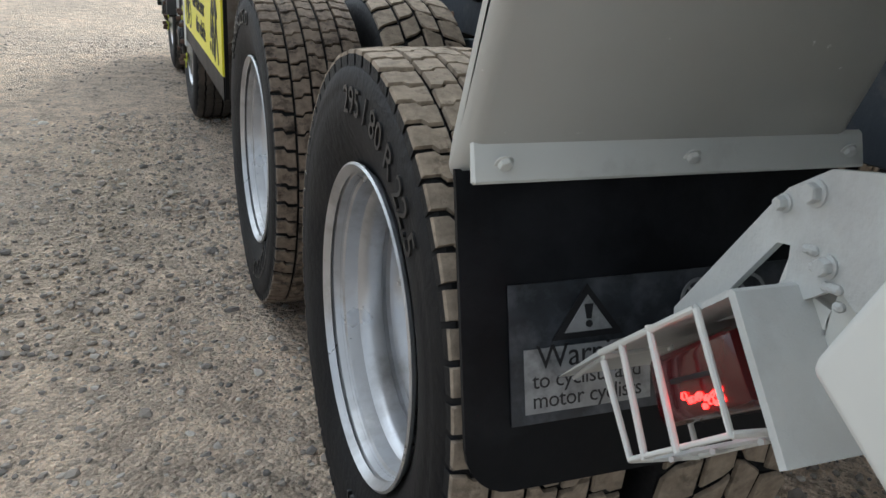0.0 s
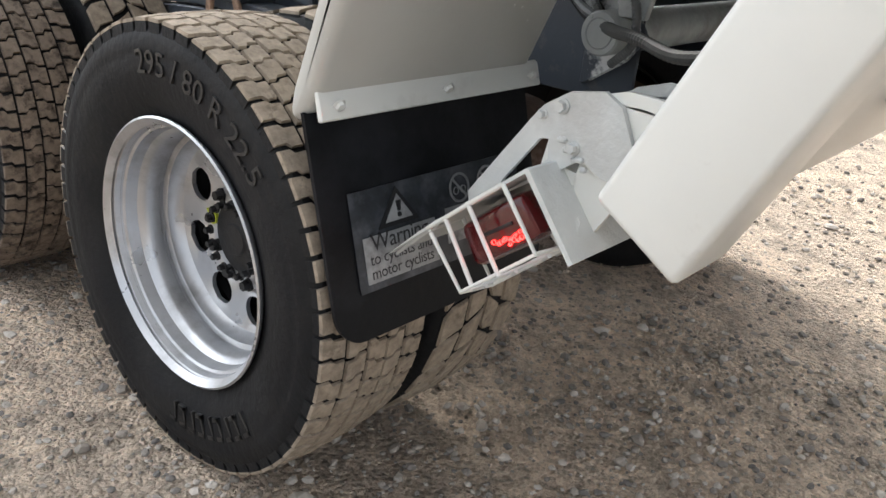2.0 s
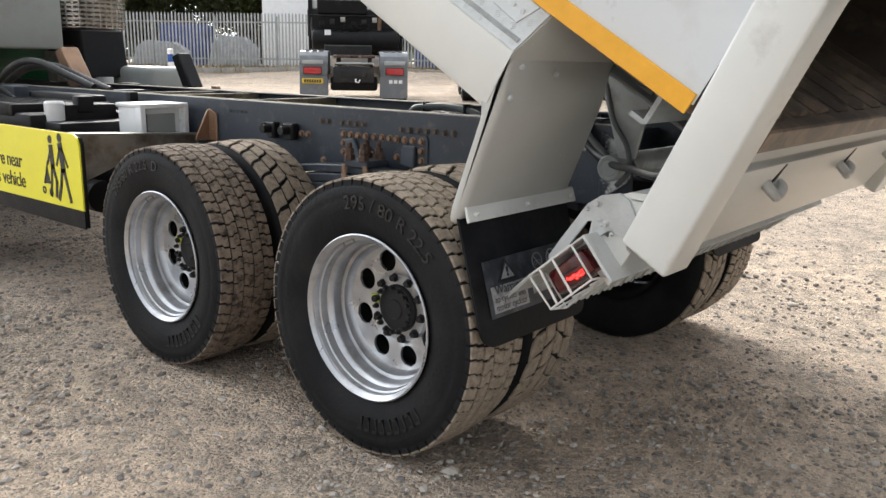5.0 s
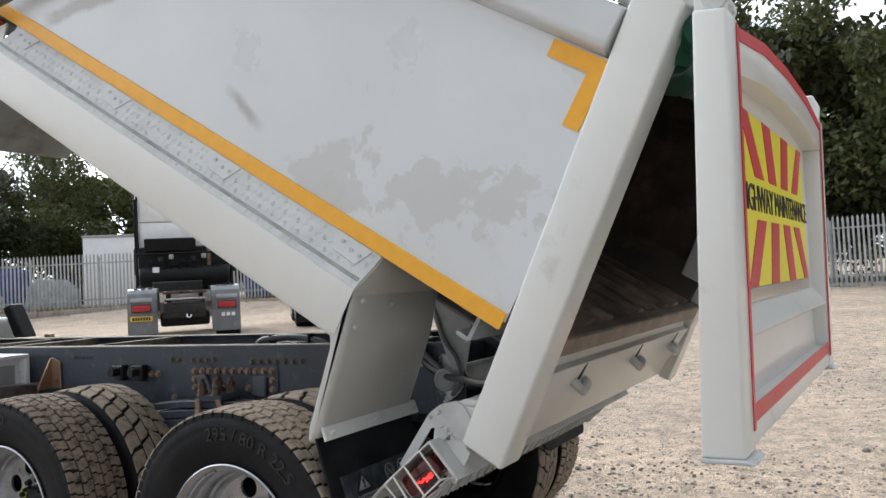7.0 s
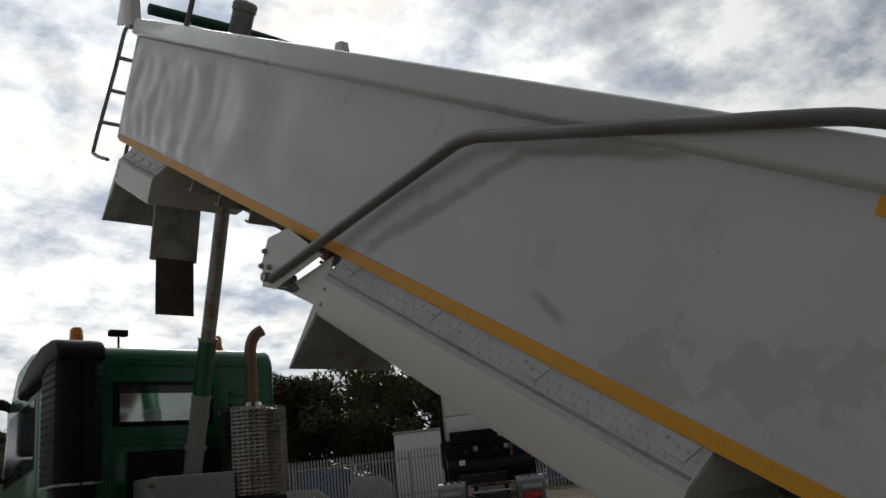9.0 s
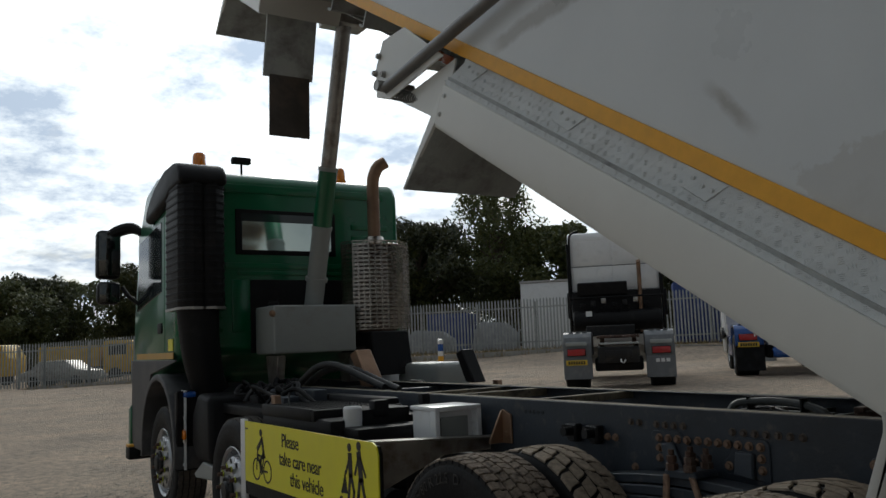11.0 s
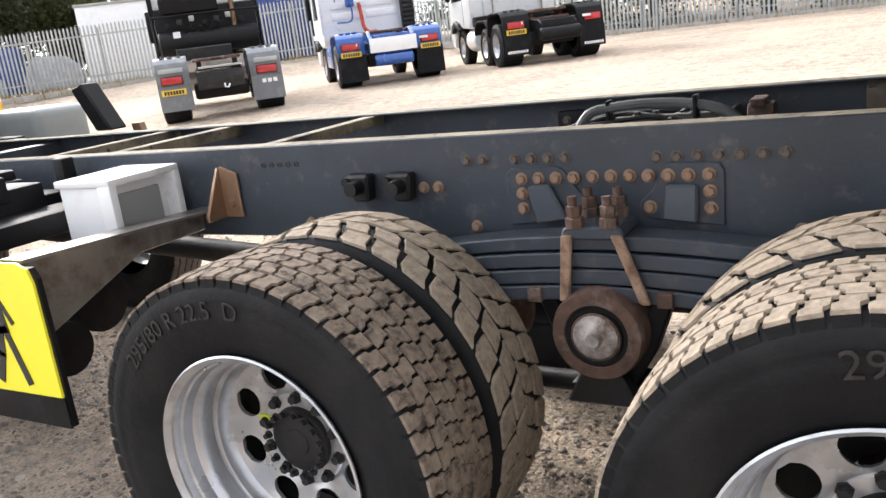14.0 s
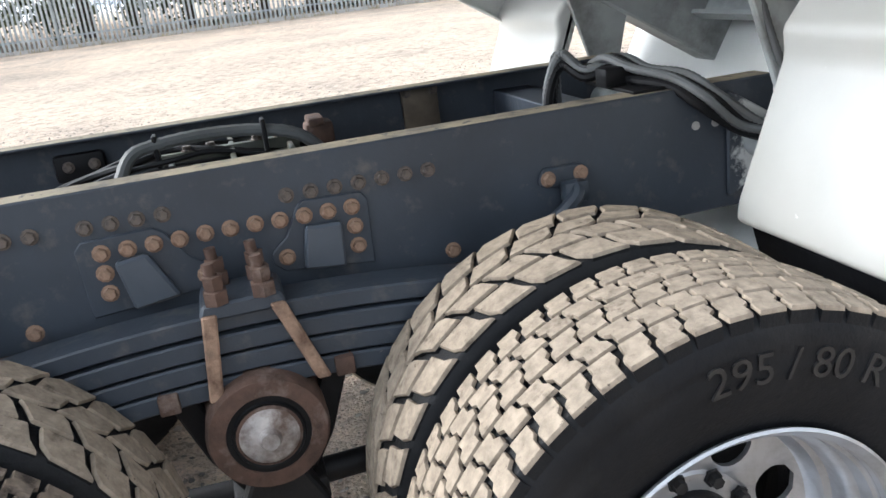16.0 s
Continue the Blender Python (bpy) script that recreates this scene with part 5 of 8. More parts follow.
# hinge knuckles at the tail
for s in (-1, 1):
    for x0, x1 in ((0.98, 1.005), (1.05, 1.072)):
        bm = B()
        prism(bm, [(0.155, 1.045), (0.15, 1.16), (0.10, 1.185), (-0.15, 1.170), (-0.195, 1.135), (-0.16, 1.095), (0.03, 1.085), (0.05, 1.04)], "x", s * x0, s * x1, 0.006, 1)
        part("hinge_plate", bm, GREY_WORN, body)
    for u, v in ((0.10, 1.135), (-0.15, 1.13)):
        bm = B()
        rod(bm, (s * 0.95, u, v), (s * 1.11, u, v), 0.034, 20)
        part("hinge_pin", bm, GREY_WORN, body)
# rolled green sheet over the front and along the far side
bm = B()
tube(bm, smooth_path([(1.0, BL + 0.02, 1.12), (1.04, 4.0, 1.10), (1.04, 2.0, 1.10), (1.04, 0.1, 1.10)], 8), 0.055, 12)
part("rolled_sheet", bm, TARP, body, "dark green rolled load sheet")
bm = B()
tube(bm, smooth_path([(-1.0, BL + 0.05, 1.13), (0, BL + 0.05, 1.17), (1.0, BL + 0.05, 1.13)], 8), 0.05, 12)
part("sheet_roller", bm, TARP, body)
bm = B()
rows = []
for i in range(49):
    u = 0.10 + (BL - 0.12) * i / 48
    hoop = abs(math.sin(math.pi * i / 8))
    row = []
    for k in range(9):
        x = -0.945 + 1.89 * k / 8
        row.append(bm.verts.new((x, u, BH + 0.13 - 0.05 * hoop * (1 - (x / 0.95) ** 2) + 0.006 * noise.noise((x * 5, u * 5, 1)))))
    rows.append(row)
for a, b in zip(rows, rows[1:]):
    for k in range(8):
        bm.faces.new((a[k], a[k + 1], b[k + 1], b[k]))
bmesh.ops.solidify(bm, geom=bm.faces[:], thickness=0.004)
part("load_sheet", bm, TARP, body, "dark green load sheet drawn over the top")
bm = B()
tube(bm, smooth_path([(-0.97, -0.12, 1.06), (-0.92, -0.05, 0.98), (-0.8, -0.05, 0.93), (-0.4, -0.02, 0.97), (0.2, 0.0, 0.95), (0.95, 0.0, 1.0)], 6), [0.055 + 0.018 * math.sin(i * 1.7) for i in range(31)], 12)
part("sheet_end", bm, TARP, body)
bm = B()
lathe(bm, [(1.16, 0.0), (1.16, 0.09), (1.36, 0.09), (1.37, 0.10), (1.43, 0.10), (1.45, 0.085), (1.47, 0.0)], 28, "z", (-0.42, BL - 0.45, -0.06))
part("sheet_motor", bm, SUBFRAME, body)
# grab bar on the front post, ladder ahead of the front board
bm = B()
tube(bm, smooth_path([(-1.055, BL + 0.42, 1.34), (-1.05, BL + 0.30, 1.44), (-1.05, BL + 0.10, 1.45), (-1.05, BL - 0.85, 1.36), (-1.05, BL - 1.0, 1.27), (-1.05, BL - 1.0, 1.02)], 5), 0.02, 10)
part("grab_bar", bm, ARM, body)
ladder_bm = B()
for x in (-1.09, -0.82):
    tube(ladder_bm, smooth_path([(x, BL + 0.10, 0.94), (x, BL + 0.26, 0.90), (x, BL + 0.32, 0.55), (x, BL + 0.47, -0.14), (x, BL + 0.42, -0.24), (x, BL + 0.05, -0.22)], 5), 0.017, 10)
ladder = part("ladder", ladder_bm, ARM, body)
for v in (0.66, 0.36, 0.06):
    bm = B()
    rod(bm, (-1.09, BL + 0.32 + (0.55 - v) * 0.217, v), (-0.82, BL + 0.32 + (0.55 - v) * 0.217, v), 0.018, 10)
    part("ladder_rung", bm, ARM, ladder)

# ---- tailgate hanging open ----
GT, GB, GF, GK = 2.07, 0.85, -1.955, -1.84      # top, bottom, outer and inner face
gate = part("tailgate", box(B(), (-0.96, GK - 0.03, GB + 0.08), (0.96, GK - 0.015, GT - 0.03)), GREY, truck, "grey steel tailgate hanging open")
gate.matrix_basis = pose(-1.15, 0.06, 0.10, 0, 0, -1.6) @ Matrix.Translation((1.15, 0, 0)) @ Matrix.Diagonal((BX, 1, 1, 1))
for s in (-1, 1):
    bm = B()
    prism(bm, [(GK - 0.02, GT + 0.02), (GF, GT + 0.01), (GF + 0.025, GB), (GK + 0.03, GB)], "x", s * 0.94, s * 1.075, 0.012, 3)
    part("gate_post", bm, GREY, gate)
    bm = B()
    prism(bm, [(GK + 0.03, GB + 0.002), (GF + 0.02, GB + 0.002), (GF, GB - 0.01), (GK + 0.03, GB - 0.010)], "x", s * 0.935, s * 1.085, 0.003, 1)
    part("gate_foot", bm, GREY_WORN, gate)
    bm = B()
    prism(bm, [(GF - 0.003, GT - 0.01), (GF - 0.001, GT - 0.01), (GF + 0.023, GB + 0.06), (GF + 0.020, GB + 0.06)], "x", s * 0.955 - 0.014, s * 0.955 + 0.014)
    part("red_tape_strip", bm, RED_TAPE, gate)
    bm = B()
    prism(bm, [(GK - 0.02, GT - 0.01), (GF + 0.01, GT - 0.01), (GF, GT + 0.08), (GF + 0.03, GT + 0.145), (GK - 0.05, GT + 0.145), (GK - 0.02, GT + 0.08)], "x", s * 1.012, s * 1.045, 0.006, 1)
    part("gate_lug", bm, GREY, gate)
bm = B()
top = [(-0.94, 1.92), (-0.94, 2.065), (-0.5, 2.12), (0, 2.135), (0.5, 2.12), (0.94, 2.065), (0.94, 1.92), (0.5, 1.97), (0, 1.985), (-0.5, 1.97)]
prism(bm, top, "y", GF + 0.004, GK, 0.008, 2)
part("top_beam", bm, GREY, gate)
bm = B()
prism(bm, [(-0.93, 2.02), (-0.93, 2.058), (-0.5, 2.112), (0, 2.128), (0.5, 2.112), (0.93, 2.058), (0.93, 2.02), (0.5, 2.072), (0, 2.088), (-0.5, 2.072)], "y", GF - 0.001, GF + 0.003)
part("red_tape_strip", bm, RED_TAPE, gate)
bm = B()
box(bm, (-0.94, GF + 0.03, GB + 0.01), (0.94, GK + 0.02, GB + 0.11), 0.01)
part("bottom_beam", bm, GREY, gate)
bm = B()
box(bm, (-0.93, GF + 0.026, GB + 0.075), (0.93, GF + 0.029, GB + 0.125))
part("red_tape_strip", bm, RED_TAPE, gate)
bm = B()
prism(bm, [(GK - 0.02, 1.24), (GK - 0.03, 1.25), (GF + 0.03, 1.19), (GF + 0.025, 1.165), (GK - 0.03, 1.165), (GK - 0.02, 1.155)], "x", -0.94, 0.94, 0.004, 1)
part("gate_ledge", bm, GREY, gate)
# warning board on the gate
BY = GK - 0.034
bx0, bx1 = -0.62, 0.78
board = part("warning_board", box(B(), (bx0, BY - 0.004, 1.30), (bx1, BY, 1.90)), YELLOW, gate, "yellow and red striped maintenance warning board")
for z0, z1, flip in ((1.68, 1.90, 1), (1.30, 1.53, -1)):
    n = 4
    for k in range(n):
        xa = bx0 + (bx1 - bx0) * (k + 0.28) / n
        w = (bx1 - bx0) / n * 0.48
        lean = (xa + w / 2 - (bx0 + bx1) / 2) * 0.45 * flip
        bm = B()
        pts = [(max(bx0, min(bx1, xa - lean / 2)), z0), (max(bx0, min(bx1, xa + w - lean / 2)), z0), (max(bx0, min(bx1, xa + w + lean / 2)), z1), (max(bx0, min(bx1, xa + lean / 2)), z1)]
        prism(bm, pts, "y", BY - 0.0062, BY - 0.0045)
        part("red_bar", bm, RED_TAPE, board)
write("writing", "HIGHWAY MAINTENANCE", 0.132, INK, board, pose(0.08, BY - 0.006, 1.56, 90, 0, 0), 0.0015, 0.92)
# plastic wrap hanging at the board's foot
bm = B()
box(bm, (bx0, BY - 0.006, 1.255), (bx1, BY - 0.003, 1.298))
part("board_edge", bm, STAINLESS, board)

# ---- rear light bar, folding hood and quadrants ----
LA = Vector((0, -0.769, 0.923))      # upper rear edge of the hood
ld, lq = Vector((0, 0.767, -0.643)), Vector((0, -0.643, -0.767))


def hood(p, q, x):
    v = LA + ld * p + lq * q
    return Vector((x, v.y, v.z))


def hood_prism(bm, pts, x0, x1, bev=0.0):
    return prism(bm, [(hood(p, q, 0).y, hood(p, q, 0).z) for p, q in pts], "x", x0, x1, bev, 2)


lamp_bar = part("light_bar", hood_prism(B(), [(-0.004, 0.0), (0.0, -0.004), (0.27, -0.004), (0.375, 0.004), (0.27, 0.001), (0.006, 0.002), (0.006, 0.16), (-0.004, 0.16)], -0.995, 0.995), GREY_WORN, truck, "grey rear light bar folded under the raised body")
for s in (-1, 1):
    lens_bm = hood_prism(B(), [(0.045, 0.02), (0.20, 0.02), (0.205, 0.10), (0.04, 0.10)], s * 0.79, s * 0.975, 0.014)
    lens = part("tail_lamp", lens_bm, LENS_RED, lamp_bar, "red tail lamp, lit")
    bm = hood_prism(B(), [(0.085, 0.056), (0.155, 0.052), (0.155, 0.058), (0.085, 0.062)], s * 0.785, s * 0.979, 0.001)
    part("lens_rib", bm, INK, lens)
    rl = random.Random(3)
    for k in range(14):
        p, q = 0.080 + 0.0075 * (k % 9) + rl.uniform(-0.003, 0.003), 0.077 + 0.008 * (k // 9) + rl.uniform(-0.004, 0.004)
        c, r = hood(p, q, s * 0.9765), rl.uniform(0.0022, 0.0048)
        part("lamp_diode", lathe(B(), [(-0.0015, r), (0.002, r * 0.9), (0.0035, 0.0)], 8, at=tuple(c)), LAMP_ON, lens)
    # wire cage round the lamp
    wires = [[(0.05, 0.0, 1.0), (0.05, 0.122, 1.0), (0.235, 0.125, 1.0), (0.242, 0.01, 1.0)], [(0.135, -0.005, 1.0), (0.135, 0.128, 1.005)], [(0.195, 0.0, 1.0), (0.205, 0.128, 1.0)], [(0.25, 0.0, 0.90), (0.25, 0.135, 0.90), (0.05, 0.13, 0.90)], [(0.235, 0.125, 1.0), (0.25, 0.135, 0.90)], [(0.05, 0.122, 1.0), (0.05, 0.13, 0.90)], [(0.242, 0.005, 1.0), (0.25, 0.0, 0.90)], [(0.05, 0.0, 1.0), (0.245, 0.0, 1.0)]]
    for w in wires:
        bm = B()
        tube(bm, [hood(p, q, s * x) for p, q, x in w], 0.0042, 8)
        part("cage_wire", bm, GREY, lamp_bar)
    # strip that stands out past the hood
    bm = B()
    tube(bm, [hood(0.23, -0.002, s * 0.985), hood(0.31, 0.004, s * 0.98), hood(0.375, 0.008, s * 0.972)], [0.006, 0.005, 0.0025], 8)
    part("hood_spike", bm, GREY_WORN, lamp_bar)
lamp_bar.matrix_basis = pose(-0.09, -0.05, 0.006)
# woven guard under the lamps
mesh_bm = B()
n = 26
for k in range(-5, n):
    for d in (1, -1):
        x0 = -0.97 + 0.0745 * k
        pts = []
        for j in range(6):
            x = x0 + 0.0745 * 0.5 * j if d > 0 else x0 + 0.0745 * 2.5 - 0.0745 * 0.5 * j
            if -0.98 < x < 0.98:
                pts.append(hood(0.05 + 0.19 * j / 5, 0.131 + 0.002 * d, x))
        if len(pts) > 1:
            tube(mesh_bm, pts, 0.0035, 5)
part("wire_guard", mesh_bm, GREY_WORN, lamp_bar, "welded diamond wire guard")["kind"] = "stuff"
# slotted quadrant plates that fold the bar
QC = (-0.895, 0.90)


def quad_outline(r, a0, a1, n=22):
    return [(QC[0] + r * math.cos(radians(a0 + (a1 - a0) * i / n)), QC[1] + r * math.sin(radians(a0 + (a1 - a0) * i / n))) for i in range(n + 1)]


def slot(bm, r0, r1, a0, a1, x0, x1):
    pts = quad_outline(r1, a0, a1, 10) + quad_outline(r0, a1, a0, 10)
    prism(bm, pts, "x", x0, x1)


for x, mt in ((-0.905, GREY), (-0.78, GREY_WORN), (0.905, GREY)):
    bm = B()
    # the disc as two rims and webs, open between them where the slots are
    slot(bm, 0.136, 0.160, -60, 142, x - 0.005, x + 0.005)
    slot(bm, 0.03, 0.092, -60, 142, x - 0.005, x + 0.005)
    for a0, a1 in ((-60, -48), (-5, 8), (52, 142)):
        slot(bm, 0.090, 0.138, a0, a1, x - 0.005, x + 0.005)
    bmesh.ops.remove_doubles(bm, verts=bm.verts[:], dist=0.0003)
    part("quadrant", bm, mt, lamp_bar, "slotted grey quadrant plate")
bm = B()
# the arm round its window: upper flange, lower flange and head
prism(bm, [(-0.60, 0.825), (-0.715, 0.985), (-0.735, 1.01), (-0.752, 0.958), (-0.735, 0.955), (-0.672, 0.868)], "x", -0.921, -0.911)
prism(bm, [(-0.60, 0.825), (-0.672, 0.868), (-0.665, 0.852), (-0.735, 0.905), (-0.77, 0.905), (-0.605, 0.795)], "x", -0.921, -0.911)
prism(bm, [(-0.752, 0.958), (-0.735, 1.01), (-0.78, 1.04), (-0.84, 1.052), (-0.872, 1.035), (-0.905, 0.97), (-0.875, 0.918), (-0.855, 0.92), (-0.815, 0.94), (-0.77, 0.905), (-0.735, 0.905), (-0.755, 0.925)], "x", -0.921, -0.911)
part("quadrant_arm", bm, GREY_WORN, lamp_bar, "thickly painted grey arm")
for y, z, r in ((-0.769, 1.015, 0.010), (-0.80, 0.955, 0.009), (-0.735, 0.995, 0.007)):
    bm = B()
    hexhead(bm, (-0.921, y, z), r, 0.012)
    part("quadrant_bolt", bm, GREY_WORN, lamp_bar)
bm = B()
for k in range(9):
    y, z = -0.775 - 0.006 * k, 0.962 - 0.004 * k + 0.006 * math.sin(k * 2.1)
    box(bm, (-0.927, y - 0.006, z - 0.004), (-0.917, y + 0.006, z + 0.005), 0.003, 1)
part("weld_seam", bm, GREY_WORN, lamp_bar)
bm = B()
rod(bm, (-0.90, -0.955, 0.975), (-0.72, -0.955, 0.975), 0.016, 12)
part("quadrant_pin", bm, GREY_WORN, lamp_bar)
def overspray():
    """Chassis paint with a ragged upright band of pale overspray at the frame's end."""
    m = mat("sprayed_plate", (0.036, 0.044, 0.056), 0.5, var=0.2, bump=0.15)
    nt = m.node_tree
    bs = nt.nodes["Principled BSDF"]
    tc = nt.nodes.new("ShaderNodeTexCoord")
    sep = nt.nodes.new("ShaderNodeSeparateXYZ")
    nt.links.new(tc.outputs["Object"], sep.inputs[0])
    nz = nd(nt, "ShaderNodeTexNoise", Scale=38.0, Detail=8.0, Roughness=0.7)
    nt.links.new(tc.outputs["Object"], nz.inputs["Vector"])
    add = nt.nodes.new("ShaderNodeMath")
    add.operation, add.inputs[1].default_value = "MULTIPLY_ADD", 0.16
    nt.links.new(nz.outputs["Fac"], add.inputs[0])
    nt.links.new(sep.outputs["Y"], add.inputs[2])
    lo = nd(nt, "ShaderNodeMapRange", From_Min=-0.425, From_Max=-0.455)
    hi = nd(nt, "ShaderNodeMapRange", From_Min=-0.535, From_Max=-0.515)
    both = nt.nodes.new("ShaderNodeMath")
    both.operation = "MULTIPLY"
    for n in (lo, hi):
        nt.links.new(add.outputs[0], n.inputs["Value"])
    nt.links.new(lo.outputs[0], both.inputs[0])
    nt.links.new(hi.outputs[0], both.inputs[1])
    mx = nt.nodes.new("ShaderNodeMix")
    mx.data_type = "RGBA"
    nt.links.new(bs.inputs["Base Color"].links[0].from_socket, mx.inputs["A"])
    mx.inputs["B"].default_value = (0.56, 0.57, 0.56, 1)
    nt.links.new(both.outputs[0], mx.inputs["Factor"])
    nt.links.new(mx.outputs["Result"], bs.inputs["Base Color"])
    return m


SPRAYED = overspray()
# hinge shaft of the body with its painted frame end
bm = B()
lathe(bm, [(-0.525, 0.0), (-0.525, 0.030), (-0.522, 0.032), (-0.525, 0.034), (-0.525, 0.044), (-0.519, 0.048), (0.519, 0.048), (0.525, 0.044), (0.525, 0.0)], 28, at=(0, -0.574, 1.062))
part("hinge_shaft", bm, SUBFRAME, truck)
for s in (-1, 1):
    bm = B()
    prism(bm, [(-0.485, 1.19), (-0.60, 1.12), (-0.64, 1.06), (-0.60, 1.0), (-0.50, 0.93), (-0.485, 0.93)], "x", s * 0.4215, s * 0.432, 0.004, 1)
    part("hinge_plate", bm, SPRAYED, truck)
    bm = B()
    prism(bm, [bf(-0.60, 1.10), bf(-0.66, 1.10), bf(-0.72, 1.35), bf(-0.50, 1.40)], "x", s * 0.45, s * 0.47, 0.003, 1)
    part("hinge_leg", bm, SUBFRAME, body)
# ribbed hoses at the hinge
for r, pts in ((0.014, [(-0.50, -0.56, 1.08), (-0.54, -0.62, 1.075), (-0.58, -0.70, 1.075), (-0.66, -0.83, 1.07), (-0.76, -1.0, 1.12), (-0.82, -1.15, 1.20)]),
               (0.010, [(-0.49, -0.52, 1.42), (-0.51, -0.57, 1.25), (-0.52, -0.64, 1.15), (-0.53, -0.66, 1.06), (-0.50, -0.60, 1.0)])):
    bm = B()
    tube(bm, smooth_path(pts, 22), r, 10, r * 0.14)
    part("ribbed_hose", bm, HOSE, truck)
# bundle that climbs out of the frame, lies over a bracket and drops to the hinge
rh = random.Random(17)
for k in range(6):
    d = 0.018 * (k % 3) - 0.018
    e = 0.016 * (k // 3)
    pts = [(-0.12 + d, -0.17 - d, 1.10), (-0.10 + d, -0.19 - d, 1.20 + e), (-0.11 + d, -0.20, 1.27 + e), (-0.16 + d, -0.25, 1.235 + e), (-0.22, -0.30 + d, 1.255 + e), (-0.31, -0.33 + d, 1.235 + e), (-0.40, -0.375 + d, 1.215 + e), (-0.452 - e, -0.42 + d, 1.17 + e), (-0.468 - e, -0.50 + d, 1.105 + e), (-0.50 - e, -0.56 + d * 0.4, 1.075 + e)]
    pts = [Vector(p) + Vector([rh.uniform(-0.007, 0.007) for _ in range(3)]) for p in pts]
    bm = B()
    tube(bm, smooth_path(pts, 14), (0.014, 0.010, 0.012)[k % 3], 9, 0.0016 if k != 2 else 0.0)
    part("ribbed_hose", bm, HOSE if k in (3, 5) else BLACK, truck)
bm = B()
box(bm, (-0.40, -0.36, 1.208), (-0.14, -0.26, 1.216), 0.002)
box(bm, (-0.30, -0.30, 1.216), (-0.24, -0.24, 1.262), 0.008)
part("hose_shelf", bm, BLACK, truck)


# ---- the tipper lorry: cab ----
CY0, CY1, CW = 6.0, 7.85, 1.17


cab_bm = B()
prof = [(CY0, 1.50), (CY0, 3.08), (CY0 + 0.05, 3.21), (CY0 + 0.18, 3.26), (CY0 + 0.80, 3.30), (CY0 + 1.25, 3.20), (CY1 - 0.32, 2.83), (CY1 - 0.06, 1.95), (CY1, 1.10), (CY1, 0.62), (CY1 - 0.10, 0.52), (CY1 - 0.62, 0.52), (CY1 - 0.68, 1.0), (CY1 - 0.90, 1.32), (CY1 - 1.35, 1.38)]
prism(cab_bm, prof, "x", -CW, CW, 0.075, 5)
cab = part("cab", cab_bm, GREEN, truck, "dark green day cab with black corner trim")
# pressed panels on the back
for x0, x1, z0, z1 in ((-0.72, 0.98, 3.04, 3.12), (-0.72, 0.98, 2.30, 2.36), (-0.60, 0.55, 2.24, 2.28), (0.60, 1.02, 2.60, 2.66), (0.60, 1.02, 2.72, 2.78), (0.60, 1.02, 2.48, 2.54), (0.62, 1.02, 1.85, 2.20), (-0.66, -0.50, 1.7, 2.2)):
    bm = B()
    box(bm, (x0, CY0 - 0.012, z0), (x1, CY0 + 0.01, z1), 0.008, 2)
    part("pressing", bm, GREEN, cab)
# rear window with its rubber and pane
for x0, x1 in ((-0.62, 0.42),):
    bm = B()
    box(bm, (x0, CY0 - 0.016, 2.44), (x1, CY0 + 0.01, 2.88), 0.012, 3)
    seal = part("window_seal", bm, BLACK, cab)
    bm = B()
    box(bm, (x0 + 0.05, CY0 - 0.0185, 2.48), (x1 - 0.05, CY0 - 0.0155, 2.84))
    part("rear_window", bm, GLASS_DARK, seal)
    # added mirror sheet, in place of daylight showing through the cab
    bm = B()
    box(bm, (x0 + 0.06, CY0 - 0.0215, 2.485), (x1 - 0.06, CY0 - 0.0188, 2.76))
    part("mirror_pane", bm, mat("window_mirror", (0.75, 0.85, 0.80), 0.04, metal=1.0, var=0.02, bump=0), seal)
# flat black panel behind the ram, its colour standing in for a hollow's shade
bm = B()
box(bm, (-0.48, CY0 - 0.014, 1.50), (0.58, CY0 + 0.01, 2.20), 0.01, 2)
part("recess_shade_panel", bm, BLACK, cab)
# near side: door, window, handle, stripe, arch
TRIM = mat("grey_trim", (0.045, 0.046, 0.05), 0.5, var=0.2, dirt=(0.10, 0.095, 0.09), dirt_at=0.62, bump=0.1)
bm = B()
box(bm, (-CW - 0.006, CY0 + 0.42, 1.42), (-CW + 0.02, CY1 - 0.30, 2.86), 0.02, 3)
door = part("door", bm, GREEN, cab)
bm = B()
prism(bm, [(CY0 + 0.52, 2.12), (CY1 - 0.28, 1.98), (CY1 - 0.42, 2.70), (CY0 + 0.52, 2.80)], "x", -CW - 0.014, -CW - 0.004, 0.006, 1)
part("door_window", bm, GLASS_DARK, door)
bm = B()
box(bm, (-CW - 0.02, CY0 + 0.50, 1.72), (-CW, CY0 + 0.66, 1.82), 0.008)
part("door_handle", bm, BLACK, door)
bm = B()
box(bm, (-CW - 0.009, CY0 + 0.10, 1.475), (-CW - 0.004, CY1 - 0.25, 1.535))
part("gold_stripe", bm, mat("gold_band", (0.55, 0.33, 0.06), 0.4, var=0.1, bump=0.02), cab)
bm = B()
box(bm, (-CW - 0.009, CY0 + 0.12, 1.55), (-CW - 0.004, CY0 + 0.28, 1.66))
part("yellow_sticker", bm, YELLOW, cab)
